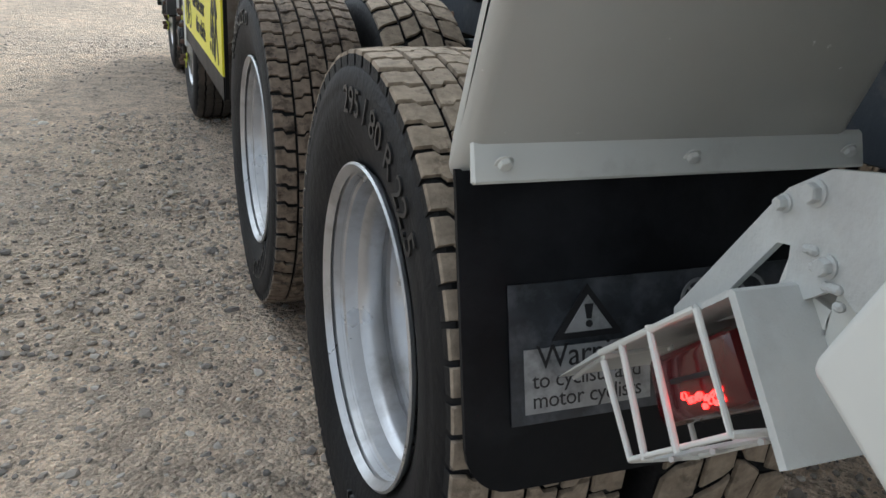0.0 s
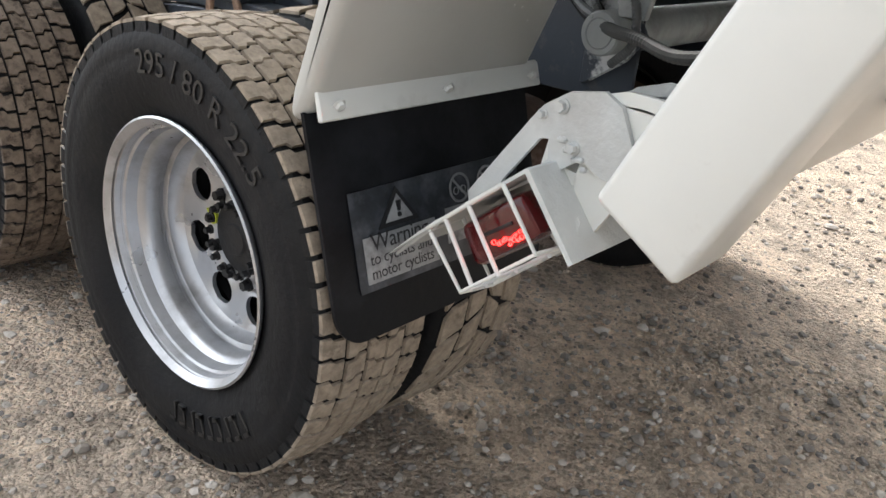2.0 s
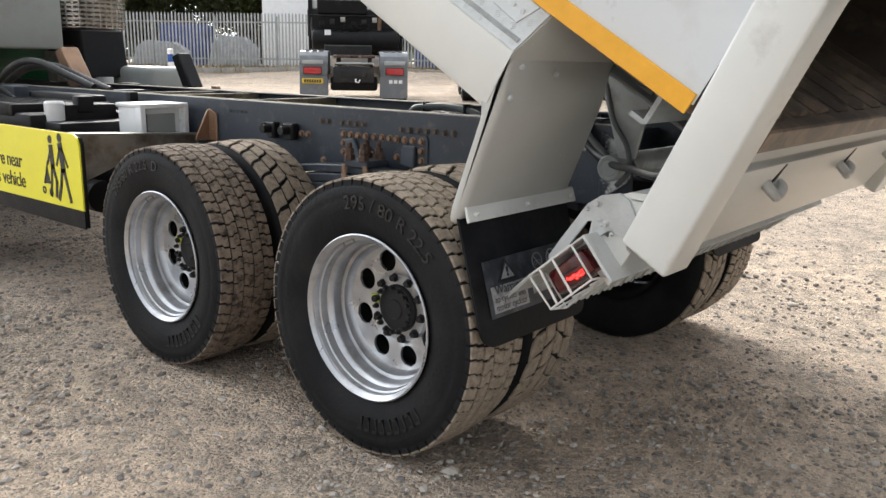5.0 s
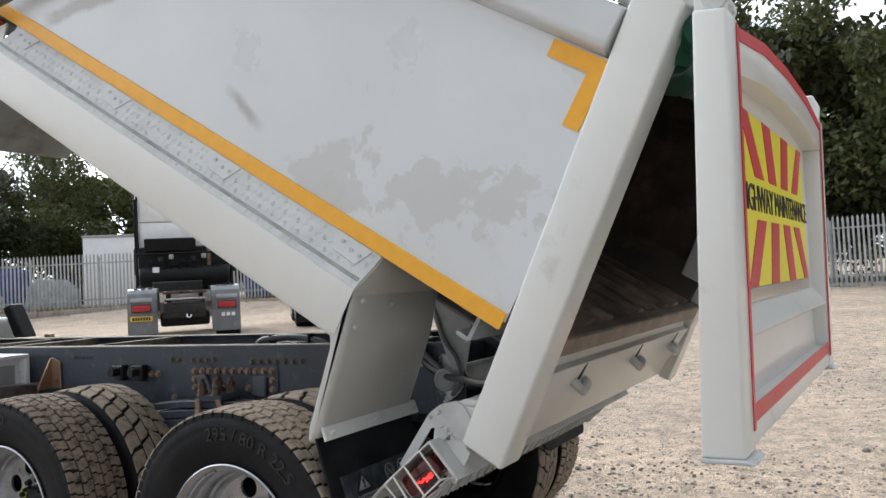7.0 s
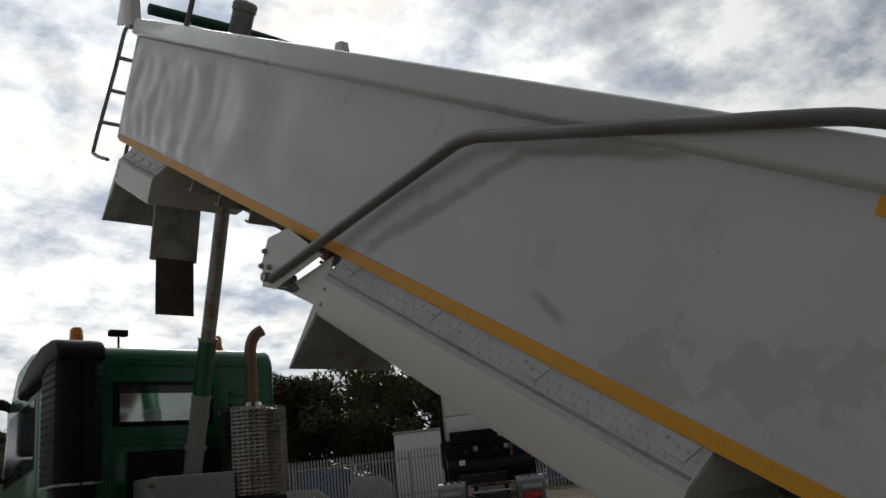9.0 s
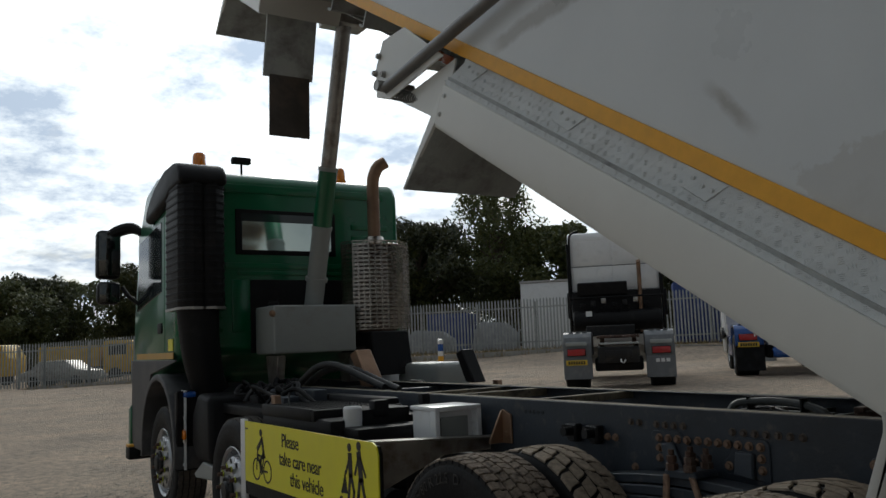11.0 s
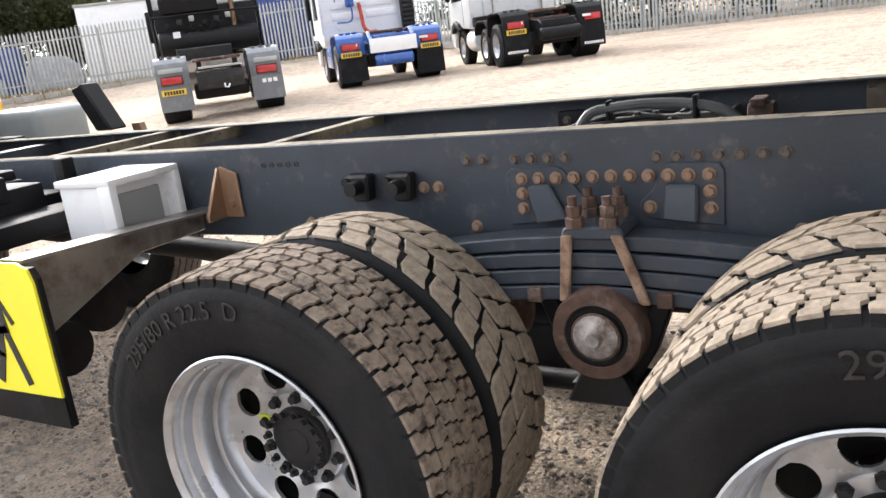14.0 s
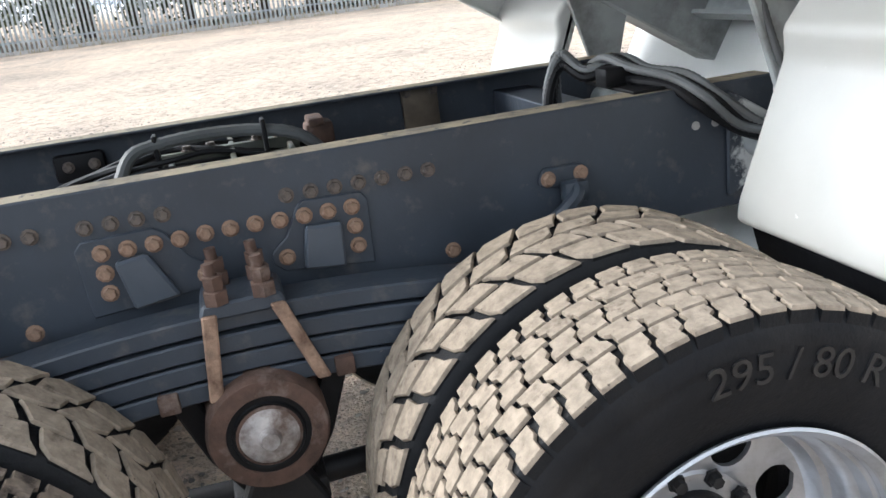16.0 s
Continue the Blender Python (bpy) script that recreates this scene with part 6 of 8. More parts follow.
for s in (-1, 1):
    bm = B()
    pts = []
    n = 14
    for i in range(n + 1):
        a = radians(-8 + 196 * i / n)
        pts.append((AX1 + 0.66 * math.cos(a), 0.62 + 0.72 * math.sin(a)))
    for i in range(n, -1, -1):
        a = radians(-8 + 196 * i / n)
        pts.append((AX1 + 0.60 * math.cos(a), 0.62 + 0.66 * math.sin(a)))
    prism(bm, pts, "x", s * 0.82, s * 1.245, 0.012, 2)
    part("wheel_arch", bm, TRIM, cab)
    bm = B()
    prism(bm, [(CY0 + 0.03, 1.465), (CY1 - 0.04, 1.465), (CY1 - 0.02, 0.66), (CY1 - 0.12, 0.55), (CY1 - 0.60, 0.55), (CY1 - 0.66, 1.01), (CY1 - 0.89, 1.33), (CY1 - 1.36, 1.39), (CY0 + 0.03, 1.45)], "x", s * (CW - 0.01), s * (CW + 0.012), 0.003, 1)
    part("side_skirt", bm, TRIM, cab)
    bm = B()
    prism(bm, [(CY1 - 0.05, 0.52), (CY1 + 0.06, 0.55), (CY1 + 0.06, 0.95), (CY1 - 0.05, 1.0)], "x", s * 0.2, s * 1.2, 0.02, 2)
    part("bumper", bm, GREEN, cab)
bm = B()
box(bm, (-1.235, CY1 - 0.16, 0.43), (-1.0, CY1 + 0.02, 0.56), 0.012)
part("bumper_corner", bm, BLACK, cab)
bm = B()
box(bm, (-1.239, CY1 - 0.14, 0.56), (-1.05, CY1 - 0.02, 0.585), 0.004)
part("yellow_edge", bm, AMBER_TAPE, cab)
# mirrors on a curved arm
bm = B()
tube(bm, smooth_path([(-1.14, CY1 - 0.42, 2.80), (-1.25, CY1 - 0.30, 2.88), (-1.42, CY1 - 0.22, 2.82), (-1.46, CY1 - 0.20, 2.70)], 6), [0.035 + 0.03 * math.sin(i / 18 * math.pi) for i in range(19)], 10)
mirror = part("mirror_arm", bm, BLACK, cab)
bm = B()
box(bm, (-1.58, CY1 - 0.26, 2.34), (-1.34, CY1 - 0.08, 2.86), 0.05, 4)
part("mirror_housing", bm, BLACK, mirror)
bm = B()
box(bm, (-1.565, CY1 - 0.268, 2.37), (-1.355, CY1 - 0.26, 2.83), 0.003)
part("mirror_glass", bm, mat("mirror_glass", (0.10, 0.105, 0.105), 0.05, metal=1.0, var=0.01, bump=0), mirror)
bm = B()
box(bm, (-1.57, CY1 - 0.25, 2.07), (-1.34, CY1 - 0.09, 2.31), 0.05, 4)
part("mirror_housing", bm, BLACK, mirror)
bm = B()
box(bm, (-1.555, CY1 - 0.258, 2.09), (-1.355, CY1 - 0.25, 2.29), 0.003)
part("mirror_glass", bm, bpy.data.materials["mirror_glass"], mirror)
bm = B()
tube(bm, smooth_path([(-1.16, CY1 - 0.35, 2.05), (-1.27, CY1 - 0.30, 2.15), (-1.33, CY1 - 0.25, 2.25)], 5), 0.022, 8)
part("mirror_stay", bm, BLACK, mirror)
# air intake stack behind the cab: two ducts side by side round the corner, with a hood over the roof
def duct_section(g):
    return [(-1.20 - g, 6.14), (-1.20 - g, 5.74 - g), (-1.16 - g, 5.66 - g), (-1.09, 5.62 - g), (-1.01, 5.635 - g), (-0.985, 5.66 - g), (-0.96, 5.635 - g), (-0.89, 5.62 - g), (-0.81 + g, 5.67 - g), (-0.78 + g, 5.74 - g), (-0.78 + g, 5.985), (-1.16, 5.985), (-1.165, 6.14)]


bm = B()
prism(bm, duct_section(0.0), "z", 1.92, 3.06, 0.012, 2)
stack = part("air_intake", bm, BLACK, truck, "ribbed black air intake stack")
for k in range(16):
    z = 1.97 + 0.068 * k
    part("stack_rib", prism(B(), duct_section(0.005), "z", z, z + 0.026, 0.003, 1), BLACK, stack)
bm = B()
prism(bm, [(5.61, 3.02), (5.62, 3.12), (5.70, 3.21), (5.88, 3.255), (6.20, 3.25), (6.60, 3.14), (6.90, 2.98), (6.95, 2.88), (6.92, 2.82), (6.5, 2.88), (6.1, 2.94), (5.98, 3.0)], "x", -1.215, -0.775, 0.05, 4)
part("stack_hood", bm, BLACK, stack)
bm = B()
tube(bm, smooth_path([(-1.0, 5.83, 1.95), (-0.99, 5.83, 1.75), (-0.97, 5.83, 1.52), (-0.92, 5.85, 1.30), (-0.86, 5.86, 1.16)], 8), [0.19 - 0.0012 * i for i in range(33)], 16, 0.004)
part("intake_bellows", bm, BLACK, stack)
part("steel_strap", prism(B(), duct_section(0.008), "z", 1.905, 1.928), STEEL, stack)
stack.matrix_basis = pose(-0.03, 0, 0)
# beacons and roof lamp
for x, y in ((-0.86, 6.35), (0.72, 6.5)):
    bm = B()
    lathe(bm, [(3.10, 0.075), (3.15, 0.075), (3.155, 0.066), (3.26, 0.062), (3.285, 0.045), (3.29, 0.0)], 24, "z", (x, y, 0.19))
    part("beacon", bm, LENS_AMBER, cab, "orange roof beacon")
bm = B()
rod(bm, (-0.35, 6.6, 3.25), (-0.35, 6.6, 3.48), 0.012, 8)
box(bm, (-0.45, 6.57, 3.46), (-0.25, 6.65, 3.53), 0.015)
part("roof_lamp", bm, BLACK, cab)

# ---- ram, valve box, silencer ----
bm = B()
box(bm, (-0.505, 5.32, 1.485), (0.295, 5.80, 1.915), 0.02, 3)
valve = part("oil_tank", bm, mat("tank_grey", (0.30, 0.32, 0.31), 0.45, var=0.06, dirt=(0.22, 0.21, 0.18), dirt_at=0.68, bump=0.06), truck, "grey steel hydraulic oil tank")
bm = B()
lathe(bm, [(1.925, 0.05), (1.95, 0.05), (1.955, 0.04), (1.975, 0.04), (1.978, 0.0)], 16, "z", (-0.42, 5.55, 0))
part("filler_cap", bm, BLACK, valve)
bm = B()
hexhead(bm, (-0.52, 5.32, 1.84), 0.022, 0.03, "y", -1)
part("tank_plug", bm, EXHAUST, valve)
ram_a, ram_b = Vector((0.0, 5.62, 1.9)), Vector((0.0, 4.80, 4.40))


def ram_at(t):
    return ram_a.lerp(ram_b, t)


for t0, t1, r, mt, nm in ((0.0, 0.29, 0.088, bpy.data.materials["tank_grey"], "ram_stage"), (0.28, 0.50, 0.086, GREEN, "ram_stage"), (0.48, 1.02, 0.070, STEEL, "ram_stage")):
    bm = B()
    rod(bm, ram_at(t0), ram_at(t1), r, 28)
    part(nm, bm, mt, truck, "telescopic tipping ram")
for t, r in ((0.10, 0.105), (0.285, 0.096), (0.495, 0.092)):
    bm = B()
    rod(bm, ram_at(t), ram_at(t + 0.014), r, 28)
    part("ram_collar", bm, bpy.data.materials["tank_grey"], truck)
bm = B()
box(bm, (-0.20, 4.68, 4.36), (0.20, 4.92, 4.50), 0.02)
part("ram_mount", bm, STEEL, truck)
SX, SY = 0.67, 5.62
oct_pts = [(SX + 0.36 * math.cos(radians(a)), SY + 0.26 * math.sin(radians(a))) for a in range(0, 360, 30)]


def shield_panel(k):
    """One flat panel of the heat shield, cut with rows of slots."""
    a, b = Vector((*oct_pts[k], 0)), Vector((*oct_pts[(k + 1) % 12], 0))
    z0, z1 = 1.68, 2.54
    d = b - a
    nrm = Vector((d.y, -d.x, 0)).normalized()
    bm = B()
    cols, rows = 3, 22
    ex = [0.0]
    for c in range(cols):
        ex += [(c + 0.16) / cols, (c + 0.84) / cols]
    ex.append(1.0)
    ez = [z0]
    for r in range(rows):
        ez += [z0 + (z1 - z0) * (r + 0.30) / rows, z0 + (z1 - z0) * (r + 0.70) / rows]
    ez.append(z1)
    vs = [[bm.verts.new(a + d * x + Vector((0, 0, z))) for z in ez] for x in ex]
    for i in range(len(ex) - 1):
        for j in range(len(ez) - 1):
            if i % 2 == 1 and j % 2 == 1:
                continue
            bm.faces.new((vs[i][j], vs[i + 1][j], vs[i + 1][j + 1], vs[i][j + 1]))
    bmesh.ops.solidify(bm, geom=bm.faces[:], thickness=0.004)
    return bm


core = B()
lathe(core, [(1.66, 0.0), (1.66, 0.20), (2.46, 0.20), (2.56, 0.08), (2.60, 0.075)], 24, "z", (SX, SY, 0))
shield = part("silencer", core, RUST_DARK, truck, "upright silencer inside a slotted stainless heat shield")
for k in range(12):
    part("shield_panel", shield_panel(k), STAINLESS, shield)
bm = B()
prism(bm, [(SX + (x - SX) * 1.0, SY + (y - SY) * 1.0) for x, y in oct_pts], "z", 2.495, 2.505)
lathe(bm, [(2.50, 0.30), (2.56, 0.10), (2.60, 0.085)], 16, "z", (SX, SY, 0))
part("shield_cap", bm, STAINLESS, shield)
bm = B()
tube(bm, smooth_path([(SX, SY, 2.55), (SX, SY, 2.9), (SX, SY, 3.12), (SX + 0.01, SY - 0.01, 3.22), (SX + 0.05, SY - 0.03, 3.31), (SX + 0.12, SY - 0.06, 3.36)], 6), 0.062, 18)
part("exhaust_pipe", bm, EXHAUST, shield, "rusty brown exhaust stack")
bm = B()
prism(bm, [(5.30, 1.66), (5.95, 1.66), (5.98, 1.25), (5.85, 1.22), (5.75, 1.52), (5.45, 1.52), (5.30, 1.25), (5.22, 1.25)], "x", 0.44, 0.84, 0.01, 1)
part("silencer_bracket", bm, BLACK, truck)
for x in (-0.42, 0.30):
    bm = B()
    prism(bm, [(5.36, 1.47), (5.66, 1.47), (5.60, 1.2), (5.42, 1.2)], "x", x - 0.04, x + 0.04, 0.008, 1)
    part("tank_bracket", bm, STEEL, truck)
for k, pts in enumerate(([(-0.42, 5.0, 1.22), (-0.36, 4.75, 1.36), (-0.28, 4.55, 1.38), (-0.16, 4.3, 1.28), (-0.08, 4.1, 1.20)], [(-0.34, 5.0, 1.22), (-0.28, 4.75, 1.33), (-0.18, 4.5, 1.35), (-0.05, 4.25, 1.25), (0.0, 4.0, 1.18)])):
    bm = B()
    tube(bm, smooth_path(pts, 14), 0.030, 12, 0.004)
    part("ribbed_hose", bm, DARK_HOSE, truck)
bm = B()
prism(bm, [(4.25, 1.20), (4.42, 1.20), (4.62, 1.46), (4.50, 1.50)], "x", -0.12, 0.02, 0.01, 1)
part("hose_support", bm, EXHAUST, truck)
bm = B()
prism(bm, [(3.85, 1.20), (3.98, 1.20), (4.12, 1.44), (4.02, 1.47)], "x", 0.60, 0.72, 0.01, 1)
part("step_plate", bm, BLACK, truck)
bm = B()
box(bm, (0.75, 4.7, 1.05), (1.15, 5.4, 1.35), 0.06, 3)
part("air_tank", bm, bpy.data.materials["tank_grey"], truck)

# ---- side guard sign, battery tray and tanks ----
sign_x = -1.225
bm = B()
pts = [(2.03, 0.655), (2.03, 0.99), (2.045, 1.028), (2.085, 1.045), (4.03, 1.045), (4.03, 0.645)]
prism(bm, pts, "x", sign_x - 0.004, sign_x + 0.004)
sign = part("warning_sign", bm, YELLOW, truck, "yellow side sign asking for care near the vehicle")
bm = B()
prism(bm, [(2.02, 0.565), (2.02, 1.0), (2.04, 1.03), (4.03, 1.035), (4.03, 0.565)], "x", sign_x + 0.0045, sign_x + 0.02)
part("side_guard_panel", bm, BLACK, truck)
bm = B()
box(bm, (sign_x - 0.002, 2.025, 0.56), (sign_x + 0.004, 4.03, 0.652))
part("rubber_skirt", bm, FLAP, sign)
bm = B()
box(bm, (sign_x - 0.008, 3.99, 0.515), (sign_x + 0.02, 4.075, 1.055), 0.004)
part("edge_trim", bm, WHITE, sign)
SY0 = sign_x - 0.0055


def on_sign(y, z):
    return pose(SY0, y, z, 90, 0, -90)


for text, y, z in (("Please", 3.17, 0.925), ("take care near", 3.03, 0.815), ("this vehicle", 2.93, 0.705)):
    write("writing", text, 0.118, INK, sign, on_sign(y, z), 0.0012, 0.94)


def stick(bm, pts, r):
    """A flat black stroke on the sign from (y, z) points."""
    for (y0, z0), (y1, z1) in zip(pts, pts[1:]):
        d = Vector((y1 - y0, z1 - z0))
        if d.length < 1e-5:
            continue
        n = Vector((-d.y, d.x)).normalized() * r
        e = d.normalized() * r * 0.6
        prism(bm, [(y0 - e.x + n.x, z0 - e.y + n.y), (y1 + e.x + n.x, z1 + e.y + n.y), (y1 + e.x - n.x, z1 + e.y - n.y), (y0 - e.x - n.x, z0 - e.y - n.y)], "x", SY0 - 0.001, SY0 + 0.001)


def ring_mark(bm, y, z, r0, r1):
    lathe(bm, [(-0.001, r0), (-0.001, r1), (0.001, r1), (0.001, r0)], 24, at=(SY0, y, z), closed=True)


bm = B()
for y in (3.56, 3.76):
    ring_mark(bm, y, 0.745, 0.062, 0.073)
stick(bm, [(3.56, 0.745), (3.66, 0.745), (3.62, 0.83), (3.74, 0.84), (3.66, 0.745)], 0.006)
stick(bm, [(3.74, 0.86), (3.76, 0.745)], 0.006)
stick(bm, [(3.60, 0.835), (3.64, 0.835)], 0.008)
part("bicycle_mark", bm, INK, sign)
bm = B()
ring_mark(bm, 3.675, 0.985, 0.0, 0.024)
stick(bm, [(3.62, 0.84), (3.655, 0.945), (3.74, 0.875)], 0.016)
stick(bm, [(3.63, 0.85), (3.69, 0.80), (3.66, 0.73)], 0.015)
part("rider_mark", bm, INK, sign)
for head, strokes in (((2.345, 1.0, 0.022), (([(2.34, 0.96), (2.335, 0.86)], 0.022), ([(2.345, 0.95), (2.39, 0.87)], 0.008), ([(2.34, 0.86), (2.375, 0.70)], 0.012), ([(2.33, 0.86), (2.30, 0.78), (2.315, 0.70)], 0.012))),
                      ((2.235, 1.015, 0.024), (([(2.235, 0.975), (2.215, 0.85)], 0.024), ([(2.24, 0.96), (2.285, 0.87)], 0.008), ([(2.22, 0.96), (2.165, 0.87)], 0.008), ([(2.23, 0.85), (2.25, 0.77), (2.285, 0.69)], 0.013), ([(2.21, 0.85), (2.155, 0.69)], 0.013)))):
    bm = B()
    ring_mark(bm, head[0], head[1], 0.0, head[2])
    for pts, r in strokes:
        stick(bm, pts, r)
    part("walker_mark", bm, INK, sign)
bm = B()
stick(bm, [(2.395, 0.875), (2.44, 0.76)], 0.006)
prism(bm, [(2.40, 0.86), (2.455, 0.76), (2.375, 0.76)], "x", SY0 - 0.001, SY0 + 0.001)
ring_mark(bm, 2.455, 0.72, 0.010, 0.021)
ring_mark(bm, 2.375, 0.715, 0.010, 0.021)
part("pushchair_mark", bm, INK, sign)
bm = B()
box(bm, (SY0 - 0.001, 3.93, 0.99), (SY0 + 0.001, 3.98, 1.0))
part("maker_mark", bm, INK, sign)
# bracket that holds the guard, box with pale lid
bm = B()
prism(bm, [(-1.20, 1.045), (-0.45, 1.005), (-0.45, 0.93), (-0.75, 0.93), (-1.20, 0.76)], "y", 2.17, 2.19, 0.004, 1)
prism(bm, [(-1.20, 1.045), (-0.42, 1.005), (-0.42, 0.995), (-1.20, 1.035)], "y", 2.10, 2.20)
part("guard_bracket", bm, STEEL, truck)
bm = B()
prism(bm, [(2.00, 1.125), (2.075, 1.15), (2.10, 0.97), (2.00, 0.97)], "x", -0.435, -0.422, 0.003, 1)
prism(bm, [(-0.52, 0.99), (-0.435, 1.145), (-0.422, 1.145), (-0.422, 0.97), (-0.52, 0.97)], "y", 2.075, 2.09, 0.003, 1)
hexhead(bm, (-0.435, 2.035, 1.02), 0.013, 0.014)
part("angle_bracket", bm, EXHAUST, truck)
bm = B()
box(bm, (-0.755, 2.29, 0.93), (-0.47, 2.50, 1.165), 0.008, 2)
ebox = part("electric_box", bm, WHITE, truck, "pale box with a recessed grey lid")
bm = B()
box(bm, (-0.705, 2.276, 0.975), (-0.525, 2.288, 1.115), 0.005)
part("box_lid", bm, bpy.data.materials["tank_grey"], ebox)
bm = B()
box(bm, (-0.765, 2.235, 1.15), (-0.46, 2.51, 1.175), 0.006)
box(bm, (-0.765, 2.235, 0.93), (-0.735, 2.295, 1.155), 0.004)
box(bm, (-0.49, 2.235, 0.93), (-0.46, 2.295, 1.155), 0.004)
part("box_rim", bm, WHITE, ebox)
bm = B()
box(bm, (-1.12, 2.82, 0.95), (-0.48, 3.95, 1.10), 0.02)
tray = part("battery_tray", bm, BLACK, truck, "black battery tray with gridded lid")
for i in range(15):
    part("lid_bar", box(B(), (-1.10, 3.10 + 0.055 * i, 1.135), (-0.62, 3.118 + 0.055 * i, 1.15)), BLACK, tray)
for j in range(9):
    part("lid_bar", box(B(), (-1.10 + 0.058 * j, 3.10, 1.136), (-1.085 + 0.058 * j, 3.89, 1.149)), BLACK, tray)
bm = B()
box(bm, (-1.13, 3.06, 1.08), (-1.10, 3.93, 1.155), 0.006)
box(bm, (-0.63, 3.06, 1.08), (-0.52, 3.93, 1.19), 0.02)
box(bm, (-1.13, 3.03, 1.08), (-0.52, 3.09, 1.15), 0.01)
part("tray_frame", bm, BLACK, tray)
bm = B()
lathe(bm, [(1.03, 0.052), (1.05, 0.056), (1.16, 0.056), (1.172, 0.048), (1.175, 0.0)], 28, "z", (-0.97, 2.83, 0))
part("filter_canister", bm, WHITE, truck, "white screw-on filter canister")
for x0, x1, y0, y1, z0, z1 in ((-0.92, -0.60, 2.80, 3.02, 1.03, 1.15), (-0.85, -0.75, 2.78, 2.86, 1.10, 1.20), (-1.05, -0.55, 2.60, 2.80, 0.98, 1.06), (-0.52, -0.46, 2.78, 2.84, 1.05, 1.22)):
    bm = B()
    box(bm, (x0, y0, z0), (x1, y1, z1), 0.012)
    part("valve_block", bm, BLACK, truck)
bm = B()
lathe(bm, [(2.45, 0.0), (2.46, 0.11), (3.7, 0.11), (3.71, 0.0)], 24, "y", (-0.72, 0, 0.74))
part("air_tank", bm, BLACK, truck)
bm = B()
lathe(bm, [(2.35, 0.0), (2.36, 0.09), (2.8, 0.09), (2.81, 0.0)], 24, "y", (-0.95, 0, 0.66))
part("air_tank", bm, BLACK, truck)
for s in (-1, 1):
    bm = B()
    prism(bm, [(3.98, 1.0), (4.03, 1.20), (4.10, 1.20), (4.06, 0.98)], "x", s * 0.95, s * 1.0, 0.005, 1)
    part("guard_post", bm, EXHAUST, truck)
# steps and tank between the front wheels
bm = B()
prism(bm, [(5.18, 0.62), (5.22, 1.16), (5.55, 1.18), (5.72, 1.0), (5.74, 0.75), (5.60, 0.60)], "x", -1.12, -0.62, 0.05, 3)
part("washer_tank", bm, BLACK, truck)
bm = B()
for y in (5.76, 5.86):
    box(bm, (-1.17, y, 0.52), (-1.15, y + 0.02, 1.20), 0.003)
for z in (0.55, 0.75, 0.95, 1.17):
    box(bm, (-1.172, 5.76, z), (-1.148, 5.88, z + 0.025), 0.003)
part("side_step", bm, WHITE, truck)
bm = B()
box(bm, (-1.18, 5.70, 1.14), (-1.08, 5.80, 1.19), 0.015)
part("blue_cap", bm, BLUE, truck)
bm = B()
box(bm, (-1.185, 5.72, 0.78), (-1.165, 5.80, 0.86), 0.008)
part("side_marker", bm, LENS_AMBER, truck)
bm = B()
prism(bm, [(5.00, 0.60), (5.40, 0.62), (5.65, 0.50), (5.60, 0.47), (5.05, 0.50)], "x", -1.12, -1.05, 0.008, 1)
part("step_bracket", bm, bpy.data.materials["tank_grey"], truck)
bm = B()
prism(bm, [(AX1 - 0.68, 1.20), (AX1 - 0.60, 1.18), (AX1 - 0.56, 0.55), (AX1 - 0.64, 0.50)], "x", -1.23, -0.85, 0.01, 1)
part("front_mudflap", bm, BLACK, truck)
# floor of clutter between the front rails
rc = random.Random(21)
for k in range(22):
    x, y = rc.uniform(-0.95, 0.6), rc.uniform(3.95, 5.4)
    w, d, h = rc.uniform(0.06, 0.2), rc.uniform(0.08, 0.3), rc.uniform(0.04, 0.12)
    bm = B()
    box(bm, (x, y, 1.02 + h * 0.2), (x + w, y + d, 1.10 + h), 0.015)
    part("valve_block", bm, rc.choice((BLACK, BLACK, HUB, CHASSIS)), truck)
for k in range(12):
    y0 = rc.uniform(3.9, 5.2)
    pts = [(rc.uniform(-1.0, -0.4), y0, 1.13)]
    for i in range(4):
        pts.append((pts[-1][0] + rc.uniform(-0.1, 0.2), pts[-1][1] + rc.uniform(0.0, 0.22), 1.15 + rc.uniform(0, 0.12)))
    pts.append((pts[-1][0] + 0.1, pts[-1][1] + 0.1, 1.08))
    bm = B()
    tube(bm, smooth_path(pts, 6), rc.choice((0.01, 0.014, 0.018)), 8)
    part("cable", bm, BLACK, truck)
bm = B()
box(bm, (-1.0, 4.05, 1.02), (-0.40, 5.45, 1.10), 0.01)
part("deck_plate", bm, BLACK, truck)
bm = B()
box(bm, (-0.62, 4.95, 1.135), (-0.50, 5.02, 1.16), 0.005)
part("yellow_label", bm, YELLOW, truck)


# ---- parked tractor units ----
def wheel_far(parent, x, y, z, r=0.5, w=0.3, side=1, rim=None):
    bm = B()
    lathe(bm, [(-w / 2, r * 0.56), (-w / 2 + 0.02, r * 0.7), (-w / 2, r * 0.85), (-w / 2 + 0.03, r), (w / 2 - 0.03, r), (w / 2, r * 0.85), (w / 2, r * 0.56)], 28, at=(x, y, z))
    o = part("wheel", bm, RUBBER, parent)
    bm = B()
    s = -side
    lathe(bm, [(s * (w / 2 - 0.005), r * 0.58), (s * (w / 2 - 0.02), r * 0.54), (s * (w / 2 - 0.10), r * 0.48), (s * (w / 2 - 0.10), r * 0.2), (s * (w / 2 - 0.03), r * 0.18), (s * (w / 2 - 0.03), 0.0)], 24, at=(x, y, z))
    part("rim", bm, rim or RIM, o)


